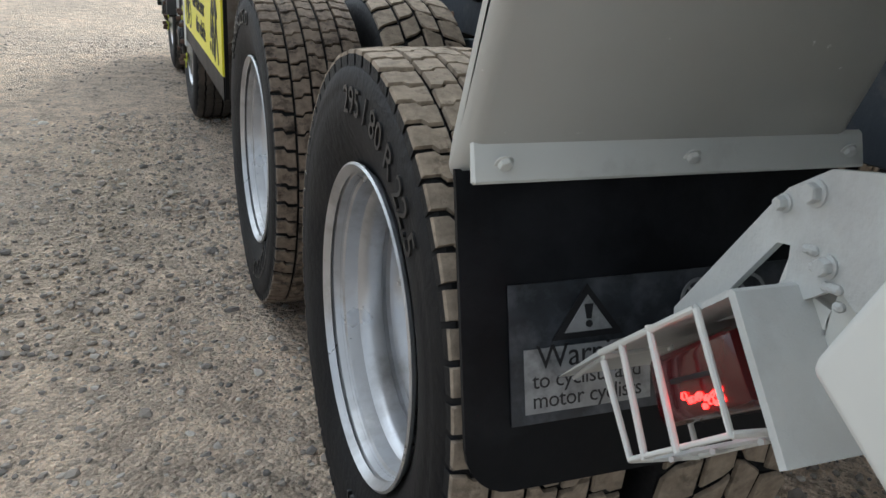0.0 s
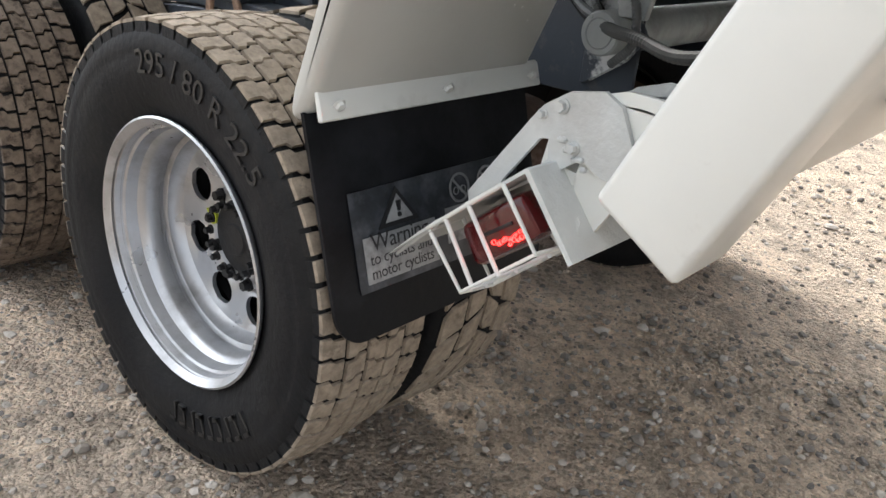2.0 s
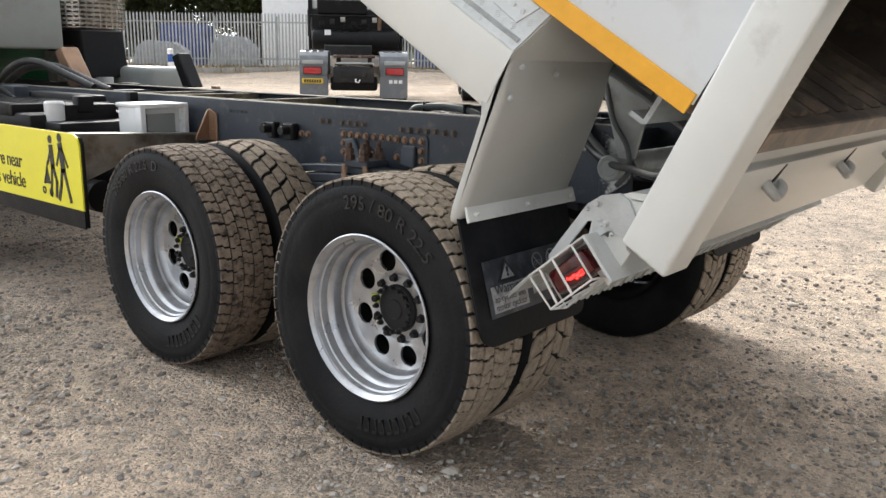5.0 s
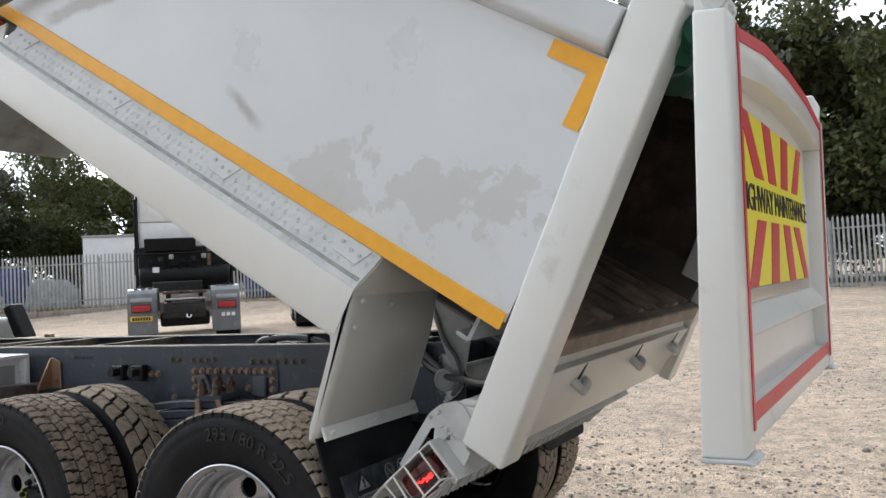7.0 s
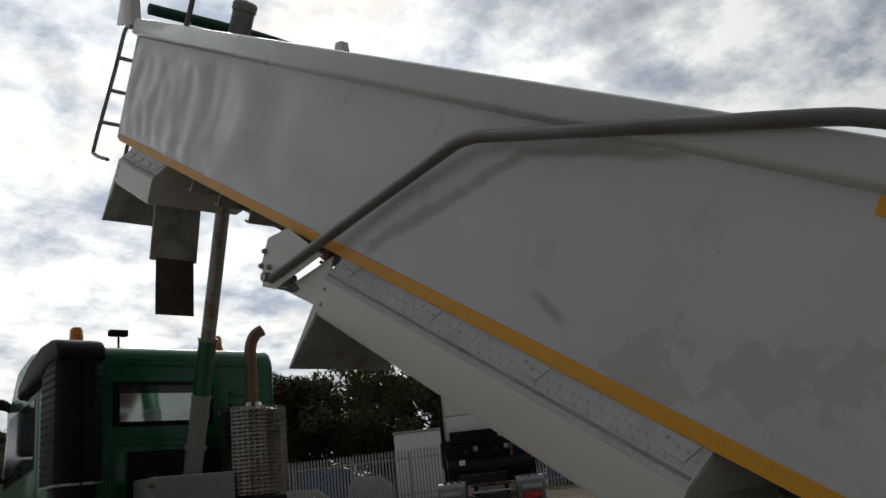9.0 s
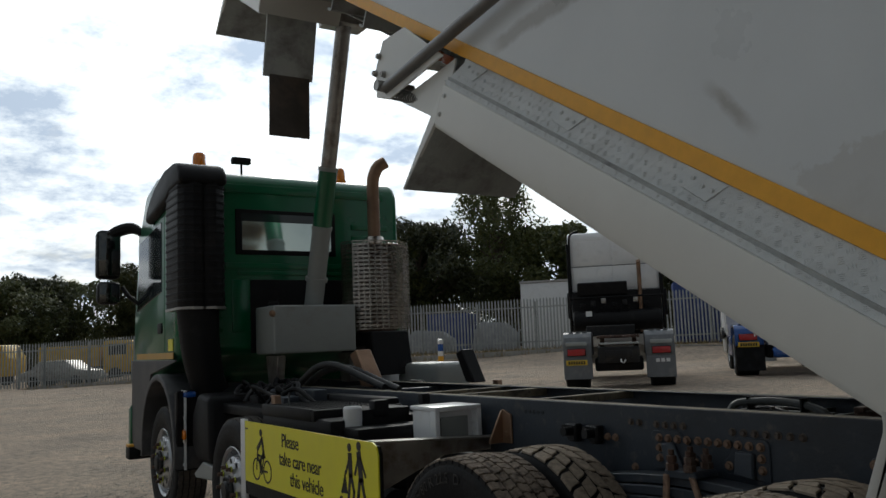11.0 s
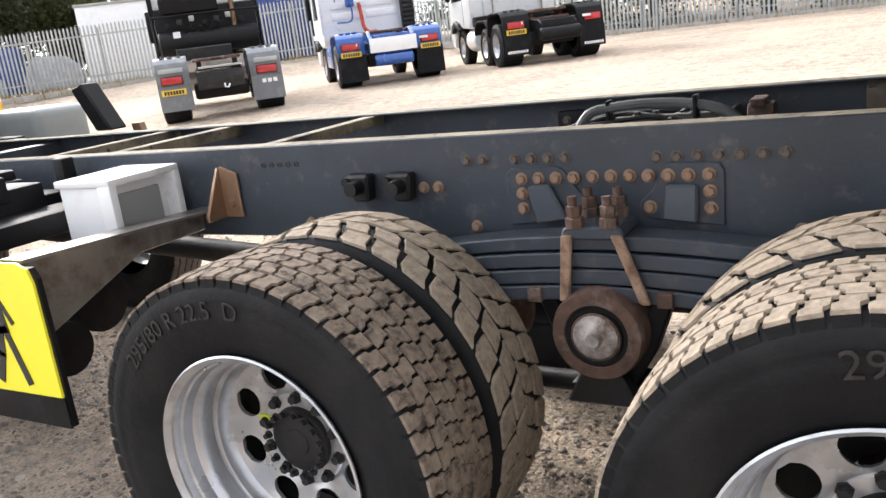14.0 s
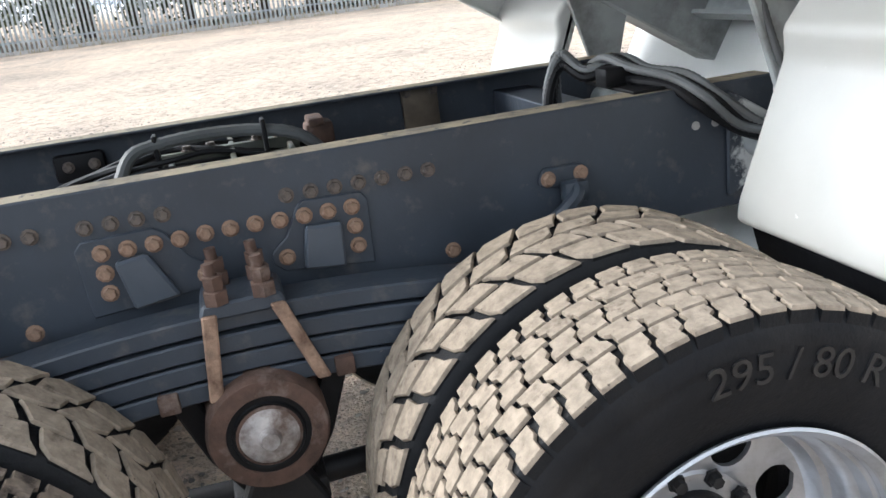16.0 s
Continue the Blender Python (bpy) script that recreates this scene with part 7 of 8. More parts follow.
def bars(parent, x0, x1, y, z0, z1, n, material):
    """Writing that is not spelt out: a row of bars on a rear face."""
    w = (x1 - x0) / n
    for k in range(n):
        bm = B()
        box(bm, (x0 + w * k + w * 0.14, y - 0.003, z0), (x0 + w * (k + 1) - w * 0.14, y, z1))
        part("bar", bm, material, parent)


def fender_arch(bm, x0, x1, top, y0=0.36, y1=1.66):
    """A rounded mudguard over a twin wheel, hollow underneath."""
    out = [(y0, 0.72), (y0 + 0.015, top - 0.26), (y0 + 0.07, top - 0.12), (y0 + 0.18, top - 0.03), (y0 + 0.34, top), (y1 - 0.36, top), (y1 - 0.18, top - 0.04), (y1 - 0.06, top - 0.15), (y1, top - 0.36), (y1, 0.78)]
    mid = (y0 + y1) / 2
    inn = [(mid + (y - mid) * 0.93, z - 0.045 if z > 0.8 else z) for y, z in out]
    prism(bm, out + inn[::-1], "x", x0, x1, 0.012, 2)
    return bm


def coil(parent, x, z, drop, material, y=2.86, turns=11):
    """A sprung air line hanging in a loop from two points."""
    pts = []
    for i in range(turns * 8 + 1):
        u = i / (turns * 8)
        a = u * turns * 2 * math.pi
        pts.append((x + 0.26 * (u - 0.5) + 0.035 * math.cos(a), y + 0.035 * math.sin(a), z - drop * math.sin(u * math.pi)))
    part("coiled_line", tube(B(), pts, 0.011, 5), material, parent)


def tractor(name, label, at, cab_mat, frame_mat, fender_mat, cab_h, cab_w=1.22, style="plain", top=1.30, flap_low=0.22):
    """A parked tractor unit seen from behind: local y forward, rear lamps near y = 0.3, x across."""
    e = thing(name, label, "tractor unit", "parked tractor units", at=at)
    cy0, cy1 = 3.2, 5.3
    bm = B()
    prism(bm, [(cy0, 1.15), (cy0, cab_h - 0.14), (cy0 + 0.10, cab_h), (cy1 - 1.0, cab_h + 0.02), (cy1 - 0.35, cab_h - 0.5), (cy1, 2.0), (cy1 + 0.02, 0.55), (cy1 - 0.25, 0.45), (cy1 - 0.42, 1.0), (cy1 - 0.75, 1.18), (cy1 - 1.15, 1.0), (cy0 + 0.2, 0.95)], "x", -cab_w, cab_w, 0.06, 3)
    c = part("cab", bm, cab_mat, e)
    for s in (-1, 1):
        bm = B()
        prism(bm, [(cy1 - 1.35, 1.72), (cy1 - 1.35, 2.45), (cy1 - 0.62, 2.45), (cy1 - 0.30, 1.72)], "x", s * cab_w - 0.006, s * cab_w + 0.006, 0.004, 1)
        part("side_window", bm, GLASS_DARK, c)
        bm = B()
        box(bm, (s * cab_w - 0.004, cy1 - 1.42, 1.05), (s * cab_w + 0.004, cy1 - 1.40, 2.5))
        part("door_gap", bm, INK, c)
        bm = B()
        prism(bm, [(cy1 - 1.20, 0.98), (cy1 - 1.05, 1.12), (cy1 - 0.75, 1.22), (cy1 - 0.45, 1.10), (cy1 - 0.30, 0.90), (cy1 - 0.40, 0.88), (cy1 - 0.75, 1.10), (cy1 - 1.10, 0.92)], "x", s * cab_w - 0.10, s * cab_w + 0.03, 0.01, 1)
        part("wheel_arch", bm, BLACK, c)
        bm = B()
        box(bm, (s * cab_w - 0.03, cy0 - 0.10, 1.3), (s * cab_w + 0.02, cy0 + 0.2, cab_h - 0.30), 0.02)
        part("side_fin", bm, cab_mat if style != "man" else BLACK, c)
        bm = B()
        box(bm, (s * (cab_w + 0.12) - 0.06, cy1 - 0.45, 1.75), (s * (cab_w + 0.12) + 0.06, cy1 - 0.30, 2.5), 0.03)
        part("mirror", bm, BLACK, c)
        # chassis, mudguards, wheels, flaps
        bm = B()
        prism(bm, [(0.05, 0.78), (0.05, 0.90), (0.25, 1.0), (cy1 - 0.4, 1.0), (cy1 - 0.4, 0.72), (0.25, 0.72)], "x", s * 0.42 - 0.035, s * 0.42 + 0.035, 0.006, 1)
        part("frame_rail", bm, frame_mat, e)
        for yw in (1.02, cy1 - 0.75):
            wheel_far(e, s * 0.97, yw, 0.5, 0.5, 0.56 if yw < 2 else 0.3, -s)
        fender = part("fender", fender_arch(B(), s * 0.60, s * 1.25, top), fender_mat, e)
        for x in (0.76, 0.92, 1.08):
            bm = B()
            box(bm, (s * x - 0.05, 0.56, top - 0.004), (s * x + 0.05, 1.42, top + 0.014), 0.007, 1)
            part("fender_rib", bm, fender_mat, fender)
        bm = B()
        prism(bm, [(0.315, flap_low), (0.33, 0.74), (0.365, 0.74), (0.34, flap_low)], "x", s * 0.60, s * 1.25, 0.006, 1)
        part("mudflap", bm, fender_mat if style == "man" else FLAP, e)
        lamp_z = 0.80 if style == "man" else 0.86
        bm = B()
        box(bm, (s * 0.95 - 0.215, 0.325, lamp_z - 0.015), (s * 0.95 + 0.215, 0.38, lamp_z + 0.16), 0.015)
        lamp = part("tail_lamp", bm, BLACK, e)
        bm = B()
        box(bm, (s * 0.95 - 0.20, 0.305, lamp_z), (s * 0.95 + 0.20, 0.33, lamp_z + 0.145), 0.012)
        part("red_lens", bm, FAR_RED, lamp)
        bm = B()
        box(bm, (s * 0.95 - 0.195 * s - 0.06, 0.298, lamp_z + 0.08), (s * 0.95 - 0.195 * s + 0.09 * s + 0.06, 0.308, lamp_z + 0.135), 0.006)
        if style != "man":
            part("white_lens", bm, WHITE, lamp)
        else:
            bm.free()
    bm = B()
    box(bm, (-0.40, 0.06, 0.70), (0.40, 0.14, 0.98), 0.02)
    part("rear_crossbeam", bm, frame_mat, e)
    bm = B()
    prism(bm, [(-0.50, 0.95), (-0.46, 1.30), (-0.30, 1.52), (0.30, 1.52), (0.46, 1.30), (0.50, 0.95), (0.40, 0.55), (0.16, 0.50), (0.10, 0.95), (-0.10, 0.95), (-0.16, 0.50), (-0.40, 0.55)], "z", 1.17, 1.24, 0.02, 2)
    part("fifth_wheel", bm, RUST_DARK, e)
    bm = B()
    box(bm, (-0.45, 0.5, 1.0), (0.45, 1.5, 1.05), 0.01)
    box(bm, (-0.42, 0.85, 1.05), (-0.32, 1.15, 1.18), 0.01)
    box(bm, (0.32, 0.85, 1.05), (0.42, 1.15, 1.18), 0.01)
    part("coupling_plate", bm, RUST_DARK if style != "blue" else BLUE, e)
    bm = B()
    box(bm, (-0.55, 0.5, 0.42), (0.55, 1.6, 0.74), 0.06)
    part("axle_housing", bm, BLACK, e)
    return e, c


FAR_RED = mat("far_red_lens", (0.40, 0.015, 0.02), 0.2, var=0.1, bump=0.05, coat=0.4)
FENDER_GREY = mat("fender_grey", (0.15, 0.16, 0.175), 0.42, var=0.1, dirt=(0.26, 0.25, 0.24), dirt_at=0.65, bump=0.05)


def number_plate(parent, x, z, y=0.31):
    bm = B()
    box(bm, (x - 0.24, y - 0.012, z), (x + 0.24, y, z + 0.115), 0.003)
    pl = part("number_plate", bm, PLATE_Y, parent)
    bars(pl, x - 0.20, x + 0.20, y - 0.012, z + 0.02, z + 0.095, 7, INK)


# white cab with grey fenders, back to the yard
man_at = pose(10.1, 12.05, 0.32, 0, 0, -44.5)
m, mc = tractor("tractor_unit", "white-cabbed tractor unit with grey fenders parked in the yard", man_at, WHITE, BLACK, FENDER_GREY, 4.0, 1.20, "man", 1.33, 0.26)
for s in (-1, 1):
    bm = B()
    box(bm, (s * 0.95 - 0.24, 0.335, 1.02), (s * 0.95 + 0.24, 0.362, 1.11), 0.01)
    part("reflector_strip", bm, GALV, m)
# equipment behind the cab: round tank, tray, rail, valves and hanging lines
bm = B()
lathe(bm, [(-1.12, 0.0), (-1.12, 0.22), (-1.08, 0.27), (1.08, 0.27), (1.12, 0.22), (1.12, 0.0)], 24, at=(0, 2.82, 1.62))
part("air_tank", bm, BLACK, m)
bm = B()
box(bm, (-1.14, 3.04, 1.25), (1.14, 3.2, 2.40), 0.03)
part("rear_equipment", bm, BLACK, m)
bm = B()
prism(bm, [(2.25, 1.22), (2.25, 1.48), (2.32, 1.50), (2.40, 1.24)], "x", -0.78, 0.42, 0.015, 1)
part("deflector", bm, HUB, m)
bm = B()
prism(bm, [(2.86, 2.28), (2.80, 2.62), (2.98, 2.64), (3.04, 2.30)], "x", -0.98, 0.30, 0.02, 1)
part("deflector", bm, BLACK, m)
for k in range(7):
    z = 1.95 + 0.06 * (k % 3)
    bm = B()
    box(bm, (-0.92 + 0.27 * k, 2.70, z), (-0.80 + 0.27 * k, 2.80, z + 0.13), 0.015)
    part("valve_block", bm, (BLACK, HUB, STEEL)[k % 3], m)
for k, x in enumerate((-0.42, -0.22, -0.02, 0.18)):
    coil(m, x, 2.02, 0.34 + 0.10 * (k % 2), BLACK, 2.66)
bm = B()
tube(bm, smooth_path([(-1.16, 2.9, 1.4), (-1.16, 2.75, 2.16), (-1.0, 2.72, 2.22), (1.0, 2.72, 2.22), (1.16, 2.75, 2.16), (1.16, 2.9, 1.4)], 5), 0.025, 8)
part("hand_rail", bm, BLACK, m)
bm = B()
tube(bm, smooth_path([(0.62, 2.98, 1.3), (0.62, 2.98, 2.6), (0.62, 2.98, 3.05), (0.62, 2.93, 3.14)], 5), 0.055, 12)
part("exhaust_stack", bm, EXHAUST, m)
for s in (-1, 1):
    bm = B()
    tube(bm, smooth_path([(s * 1.15, 3.12, 2.2), (s * 1.15, 3.12, 3.6), (s * 1.10, 3.15, 3.95), (s * 0.9, 3.18, 4.03)], 5), 0.03, 8)
    part("corner_rail", bm, BLACK, m)
for x0, x1, z0, z1 in ((-1.08, -0.06, 2.46, 3.05), (-0.02, 1.08, 2.46, 3.05), (-1.08, -0.06, 3.10, 3.75), (-0.02, 1.08, 3.10, 3.75)):
    bm = B()
    box(bm, (x0, 3.185, z0), (x1, 3.21, z1), 0.012)
    part("pressing", bm, WHITE, mc)
for z in (2.41, 3.07):
    bm = B()
    box(bm, (-1.14, 3.19, z), (1.14, 3.196, z + 0.02))
    part("panel_seam", bm, FENDER_GREY, mc)
bm = B()
box(bm, (-0.40, 0.02, 1.03), (0.46, 0.50, 1.07), 0.006)
part("ramp_plate", bm, GALV, m)
bm = B()
box(bm, (-0.46, 0.02, 0.62), (0.46, 0.10, 0.98), 0.02)
box(bm, (-0.30, 0.0, 0.72), (0.30, 0.04, 0.90), 0.015)
part("tow_beam", bm, HUB, m)
bm = B()
tube(bm, [(0.05, -0.02, 0.70), (0.05, -0.05, 0.64), (0.11, -0.05, 0.62), (0.15, -0.02, 0.68)], 0.018, 8)
part("tow_hook", bm, WHITE, m)
bm = B()
box(bm, (-0.78, 2.545, 1.74), (-0.62, 2.56, 1.87))
part("white_label", bm, WHITE, m)
bars(m, 0.80, 1.14, 0.315, 0.60, 0.68, 3, WHITE)
number_plate(m, -0.95, 0.58)

# blue chassis, white cab
blue_at = pose(14.08, 10.42, 0.45, 0, 0, -47)
m, mc = tractor("tractor_unit", "blue tractor unit with a white sleeper cab", blue_at, WHITE, BLUE, BLUE, 3.25, 1.20, "blue", 1.25, 0.13)
write("writing", "Old School", 0.20, BLUE, mc, pose(0.25, 3.18, 2.42, 90, 0, 0), 0.004)
for z0 in (1.62, 1.90, 2.18, 2.62):
    for x0, x1 in ((-0.92, -0.06), (0.0, 0.86)):
        bm = B()
        box(bm, (x0, 3.175, z0), (x1, 3.21, z0 + 0.19 + (0.14 if z0 > 2.5 else 0)), 0.014)
        part("pressing", bm, WHITE, mc)
bm = B()
box(bm, (-0.55, -0.05, 0.74), (0.55, -0.03, 1.06), 0.004)
part("blank_board", bm, WHITE, m)
bm = B()
lathe(bm, [(-0.45, 0.0), (-0.45, 0.10), (-0.42, 0.13), (0.42, 0.13), (0.45, 0.10), (0.45, 0.0)], 20, at=(0, 0.06, 0.56))
part("air_tank", bm, BLUE, m)
for s in (-1, 1):
    number_plate(m, s * 0.95, 0.70)
    bm = B()
    prism(bm, [(0.02, 1.0), (0.30, 1.24), (0.42, 1.24), (0.16, 0.96)], "x", s * 0.50 - 0.04, s * 0.50 + 0.04, 0.008, 1)
    part("ramp", bm, BLUE, m)
    bm = B()
    box(bm, (s * 1.0 - 0.22, 1.85, 0.45), (s * 1.0 + 0.22, 3.0, 1.0), 0.06, 3)
    part("side_tank", bm, BLUE, m)
bm = B()
box(bm, (-0.42, 0.10, 1.05), (0.42, 0.20, 1.13), 0.012)
part("frame_tube", bm, BLUE, m)
bm = B()
box(bm, (-0.90, 2.55, 1.0), (0.90, 3.1, 1.18), 0.02)
part("deck_box", bm, BLUE, m)
bm = B()
tube(bm, smooth_path([(-0.20, 2.95, 2.0), (-0.18, 2.90, 1.75), (-0.16, 2.82, 1.40), (-0.05, 2.72, 1.24), (0.12, 2.6, 1.24)], 10), 0.055, 10, 0.012)
part("red_air_line", bm, mat("red_hose", (0.5, 0.06, 0.03), 0.5, var=0.2, bump=0.1), m)
bm = B()
box(bm, (-0.55, 2.88, 1.92), (-0.32, 3.06, 2.14), 0.05, 3)
part("valve_block", bm, BLUE, m)
bm = B()
box(bm, (0.92, 2.92, 1.1), (1.24, 3.2, 3.1), 0.03)
intake = part("air_filter", bm, BLACK, m)
for k in range(16):
    bm = B()
    box(bm, (0.915, 2.90, 1.2 + 0.115 * k), (1.245, 2.93, 1.26 + 0.115 * k), 0.008, 1)
    part("fin", bm, HUB, intake)
bm = B()
tube(bm, smooth_path([(-0.80, 3.1, 2.1), (-0.80, 2.75, 2.15), (-0.50, 2.70, 2.15), (-0.46, 2.70, 1.6), (-0.85, 2.75, 1.55)], 6), 0.022, 8)
part("hand_rail", bm, BLUE, m)

# white cab, black twin-axle chassis
ren_at = pose(15.98, 7.07, 0.47, 0, 0, -47.5)
m, mc = tractor("tractor_unit", "white-cabbed tractor unit with a black chassis and mudflaps", ren_at, WHITE, BLACK, BLACK, 3.6, 1.20, "plain", 1.27, 0.25)
for s in (-1, 1):
    wheel_far(m, s * 0.97, 2.32, 0.47, 0.46, 0.34, -s)
    bm = fender_arch(B(), s * 0.62, s * 1.22, 1.14, 1.74, 2.90)
    part("fender", bm, BLACK, m)
    bars(m, s * 0.95 - 0.25, s * 0.95 + 0.25, 0.318, 0.30, 0.36, 9, WHITE)
    bm = B()
    lathe(bm, [(2.95, 0.0), (2.96, 0.27), (3.0, 0.30), (3.75, 0.30), (3.79, 0.27), (3.80, 0.0)], 24, "y", (s * 0.92, 0, 0.66))
    part("fuel_tank", bm, WHITE, m)
number_plate(m, -0.95, 0.72)
bm = B()
lathe(bm, [(-0.5, 0.0), (-0.5, 0.12), (-0.46, 0.15), (0.46, 0.15), (0.5, 0.12), (0.5, 0.0)], 20, at=(0, 0.02, 0.66))
part("air_tank", bm, BLACK, m)
for y in (0.30, 0.62, 1.75, 2.1, 2.45):
    bm = B()
    box(bm, (-0.39, y, 0.93), (0.39, y + 0.07, 1.01), 0.01)
    part("frame_rung", bm, BLACK, m)
bm = B()
box(bm, (-0.85, 3.05, 1.25), (0.95, 3.22, 3.0), 0.04)
part("back_panel", bm, WHITE, mc)
for x in (-0.62, 0.72):
    bm = B()
    tube(bm, smooth_path([(x, 3.0, 1.2), (x, 3.0, 2.9), (x, 3.05, 3.0)], 4), 0.025, 8)
    part("hand_rail", bm, STEEL, mc)
coil(m, 0.05, 2.75, 0.45, BLACK, 2.95)
coil(m, 0.45, 2.75, 0.85, HUB, 2.95)
bm = B()
box(bm, (-1.15, 2.95, 1.0), (1.15, 3.25, 1.25), 0.03)
part("deck_box", bm, BLACK, m)
bm = B()
box(bm, (-0.42, 3.025, 2.62), (-0.14, 3.045, 2.74), 0.004)
part("orange_label", bm, LENS_AMBER, mc)

# ---- palisade fence ----
FENCE = [(-14.0, 54.0), (2.5, 47.5), (10.0, 39.8), (17.2, 32.6), (24.5, 25.0), (27.6, 19.5), (28.0, 8.0), (27.4, -2.0), (25.5, -14.0)]
fence_top = 2.4


def fence_pales():
    rnd = random.Random(3)
    verts, faces = [], []

    def slab(c, d, n, w, t, z0, z1, point=False):
        a, b = d * (w / 2), n * (t / 2)
        base = len(verts)
        ring = [c - a - b, c + a - b, c + a + b, c - a + b]
        for z in (z0, z1):
            verts.extend([(p.x, p.y, z) for p in ring])
        faces.extend([(base, base + 1, base + 5, base + 4), (base + 1, base + 2, base + 6, base + 5), (base + 2, base + 3, base + 7, base + 6), (base + 3, base, base + 4, base + 7)])
        if point:
            verts.append((c.x, c.y, z1 + 0.09))
            k = base + 8
            faces.extend([(base + 4, base + 5, k), (base + 5, base + 6, k), (base + 6, base + 7, k), (base + 7, base + 4, k)])
        else:
            faces.append((base + 4, base + 5, base + 6, base + 7))

    for (x0, y0), (x1, y1) in zip(FENCE, FENCE[1:]):
        a, b = Vector((x0, y0)), Vector((x1, y1))
        d = (b - a).normalized()
        n = Vector((-d.y, d.x))
        ln = (b - a).length
        k = 0.0
        while k < ln:
            c = a + d * k
            g = ground_z(c.x, c.y)
            slab(c - n * 0.03, d, n, 0.072, 0.018, g + 0.06, g + fence_top - 0.09 + rnd.uniform(-0.015, 0.015), True)
            k += 0.152
        for h in (0.35, 1.95):
            seg = max(1, int(ln / 2.75))
            for i in range(seg):
                p, q = a + d * (ln * i / seg), a + d * (ln * (i + 1) / seg)
                base = len(verts)
                for c in (p, q):
                    g = ground_z(c.x, c.y)
                    for dn, dz in ((0, 0), (0.05, 0), (0.05, 0.06), (0, 0.06)):
                        verts.append((c.x + n.x * dn, c.y + n.y * dn, g + h + dz))
                faces.extend([(base + i2, base + (i2 + 1) % 4, base + 4 + (i2 + 1) % 4, base + 4 + i2) for i2 in range(4)])
        k = 0.0
        while k < ln:
            c = a + d * k
            g = ground_z(c.x, c.y)
            slab(c + n * 0.06, d, n, 0.10, 0.06, g - 0.1, g + fence_top - 0.15)
            k += 2.75
    me = bpy.data.meshes.new("palisade_fence")
    me.from_pydata(verts, [], faces)
    me.materials.append(GALV)
    o = new("palisade_fence", me)
    tagged(o, "galvanised steel palisade fence round the yard", "fence", kind="stuff")


fence_pales()
# low kerb at the foot of the fence
for (x0, y0), (x1, y1) in zip(FENCE[1:], FENCE[2:]):
    a, b = Vector((x0, y0)), Vector((x1, y1))
    d = (b - a).normalized()
    n = Vector((d.y, -d.x))
    bm = B()
    off = 1.2 if x0 < 27 else 0.3
    for p, q in ((a + n * off, b + n * off),):
        z0, z1 = ground_z(p.x, p.y), ground_z(q.x, q.y)
        vs = [bm.verts.new((c.x + n.x * w, c.y + n.y * w, z + h)) for c, z in ((p, z0), (q, z1)) for w in (-0.06, 0.06) for h in (-0.1, 0.12)]
        for f in ((0, 1, 3, 2), (4, 6, 7, 5), (0, 4, 5, 1), (2, 3, 7, 6), (1, 5, 7, 3)):
            bm.faces.new([vs[i] for i in f])
    k = part("kerb", bm, CONCRETE)
    tagged(k, "low concrete kerb at the foot of the fence", "kerb", kind="structure")

# ---- dry grass on the bank ----
gv, gf = [], []
rg = random.Random(8)
for (x0, y0), (x1, y1) in zip(FENCE[1:-1], FENCE[2:]):
    a, b = Vector((x0, y0)), Vector((x1, y1))
    d = (b - a).normalized()
    n = Vector((d.y, -d.x))
    wide = 1.6 if x0 < 27 else 0.7
    for k in range(int((b - a).length * (120 if x0 < 27 else 60))):
        c = a.lerp(b, rg.random()) + n * rg.uniform(-0.5, wide)
        g = ground_z(c.x, c.y)
        h, w = rg.uniform(0.06, 0.24), rg.uniform(0.01, 0.03)
        ang = rg.uniform(0, 6.28)
        dx, dy = math.cos(ang) * w, math.sin(ang) * w
        lx, ly = rg.uniform(-0.06, 0.06), rg.uniform(-0.06, 0.06)
        i = len(gv)
        gv += [(c.x - dx, c.y - dy, g - 0.02), (c.x + dx, c.y + dy, g - 0.02), (c.x + lx, c.y + ly, g + h)]
        gf.append((i, i + 1, i + 2))
gme = bpy.data.meshes.new("dry_grass")
gme.from_pydata(gv, [], gf)
gme.materials.append(leaf_mat("dry_grass", (0.16, 0.125, 0.06), (0.34, 0.27, 0.14)))
tagged(new("dry_grass", gme), "dry yellow grass on the bank under the fence", "grass", kind="stuff")

# ---- things beyond the fence ----


def beyond(name, label, category, at, size, material, ribs=0, roof=None):
    e = thing(name, label, category, at=at)
    w, d, h = size
    bm = B()
    box(bm, (-w / 2, -d / 2, 0), (w / 2, d / 2, h), 0.02)
    part("body", bm, material, e)
    for k in range(ribs):
        bm = B()
        x = -w / 2 + w * (k + 0.5) / ribs
        box(bm, (x - 0.04, -d / 2 - 0.03, 0.1), (x + 0.04, -d / 2, h - 0.1), 0.01)
        part("rib", bm, material, e)
    if roof:
        bm = B()
        box(bm, (-w / 2 - 0.05, -d / 2 - 0.05, h), (w / 2 + 0.05, d / 2 + 0.05, h + 0.12), 0.02)
        part("roof_rim", bm, roof, e)
    return e


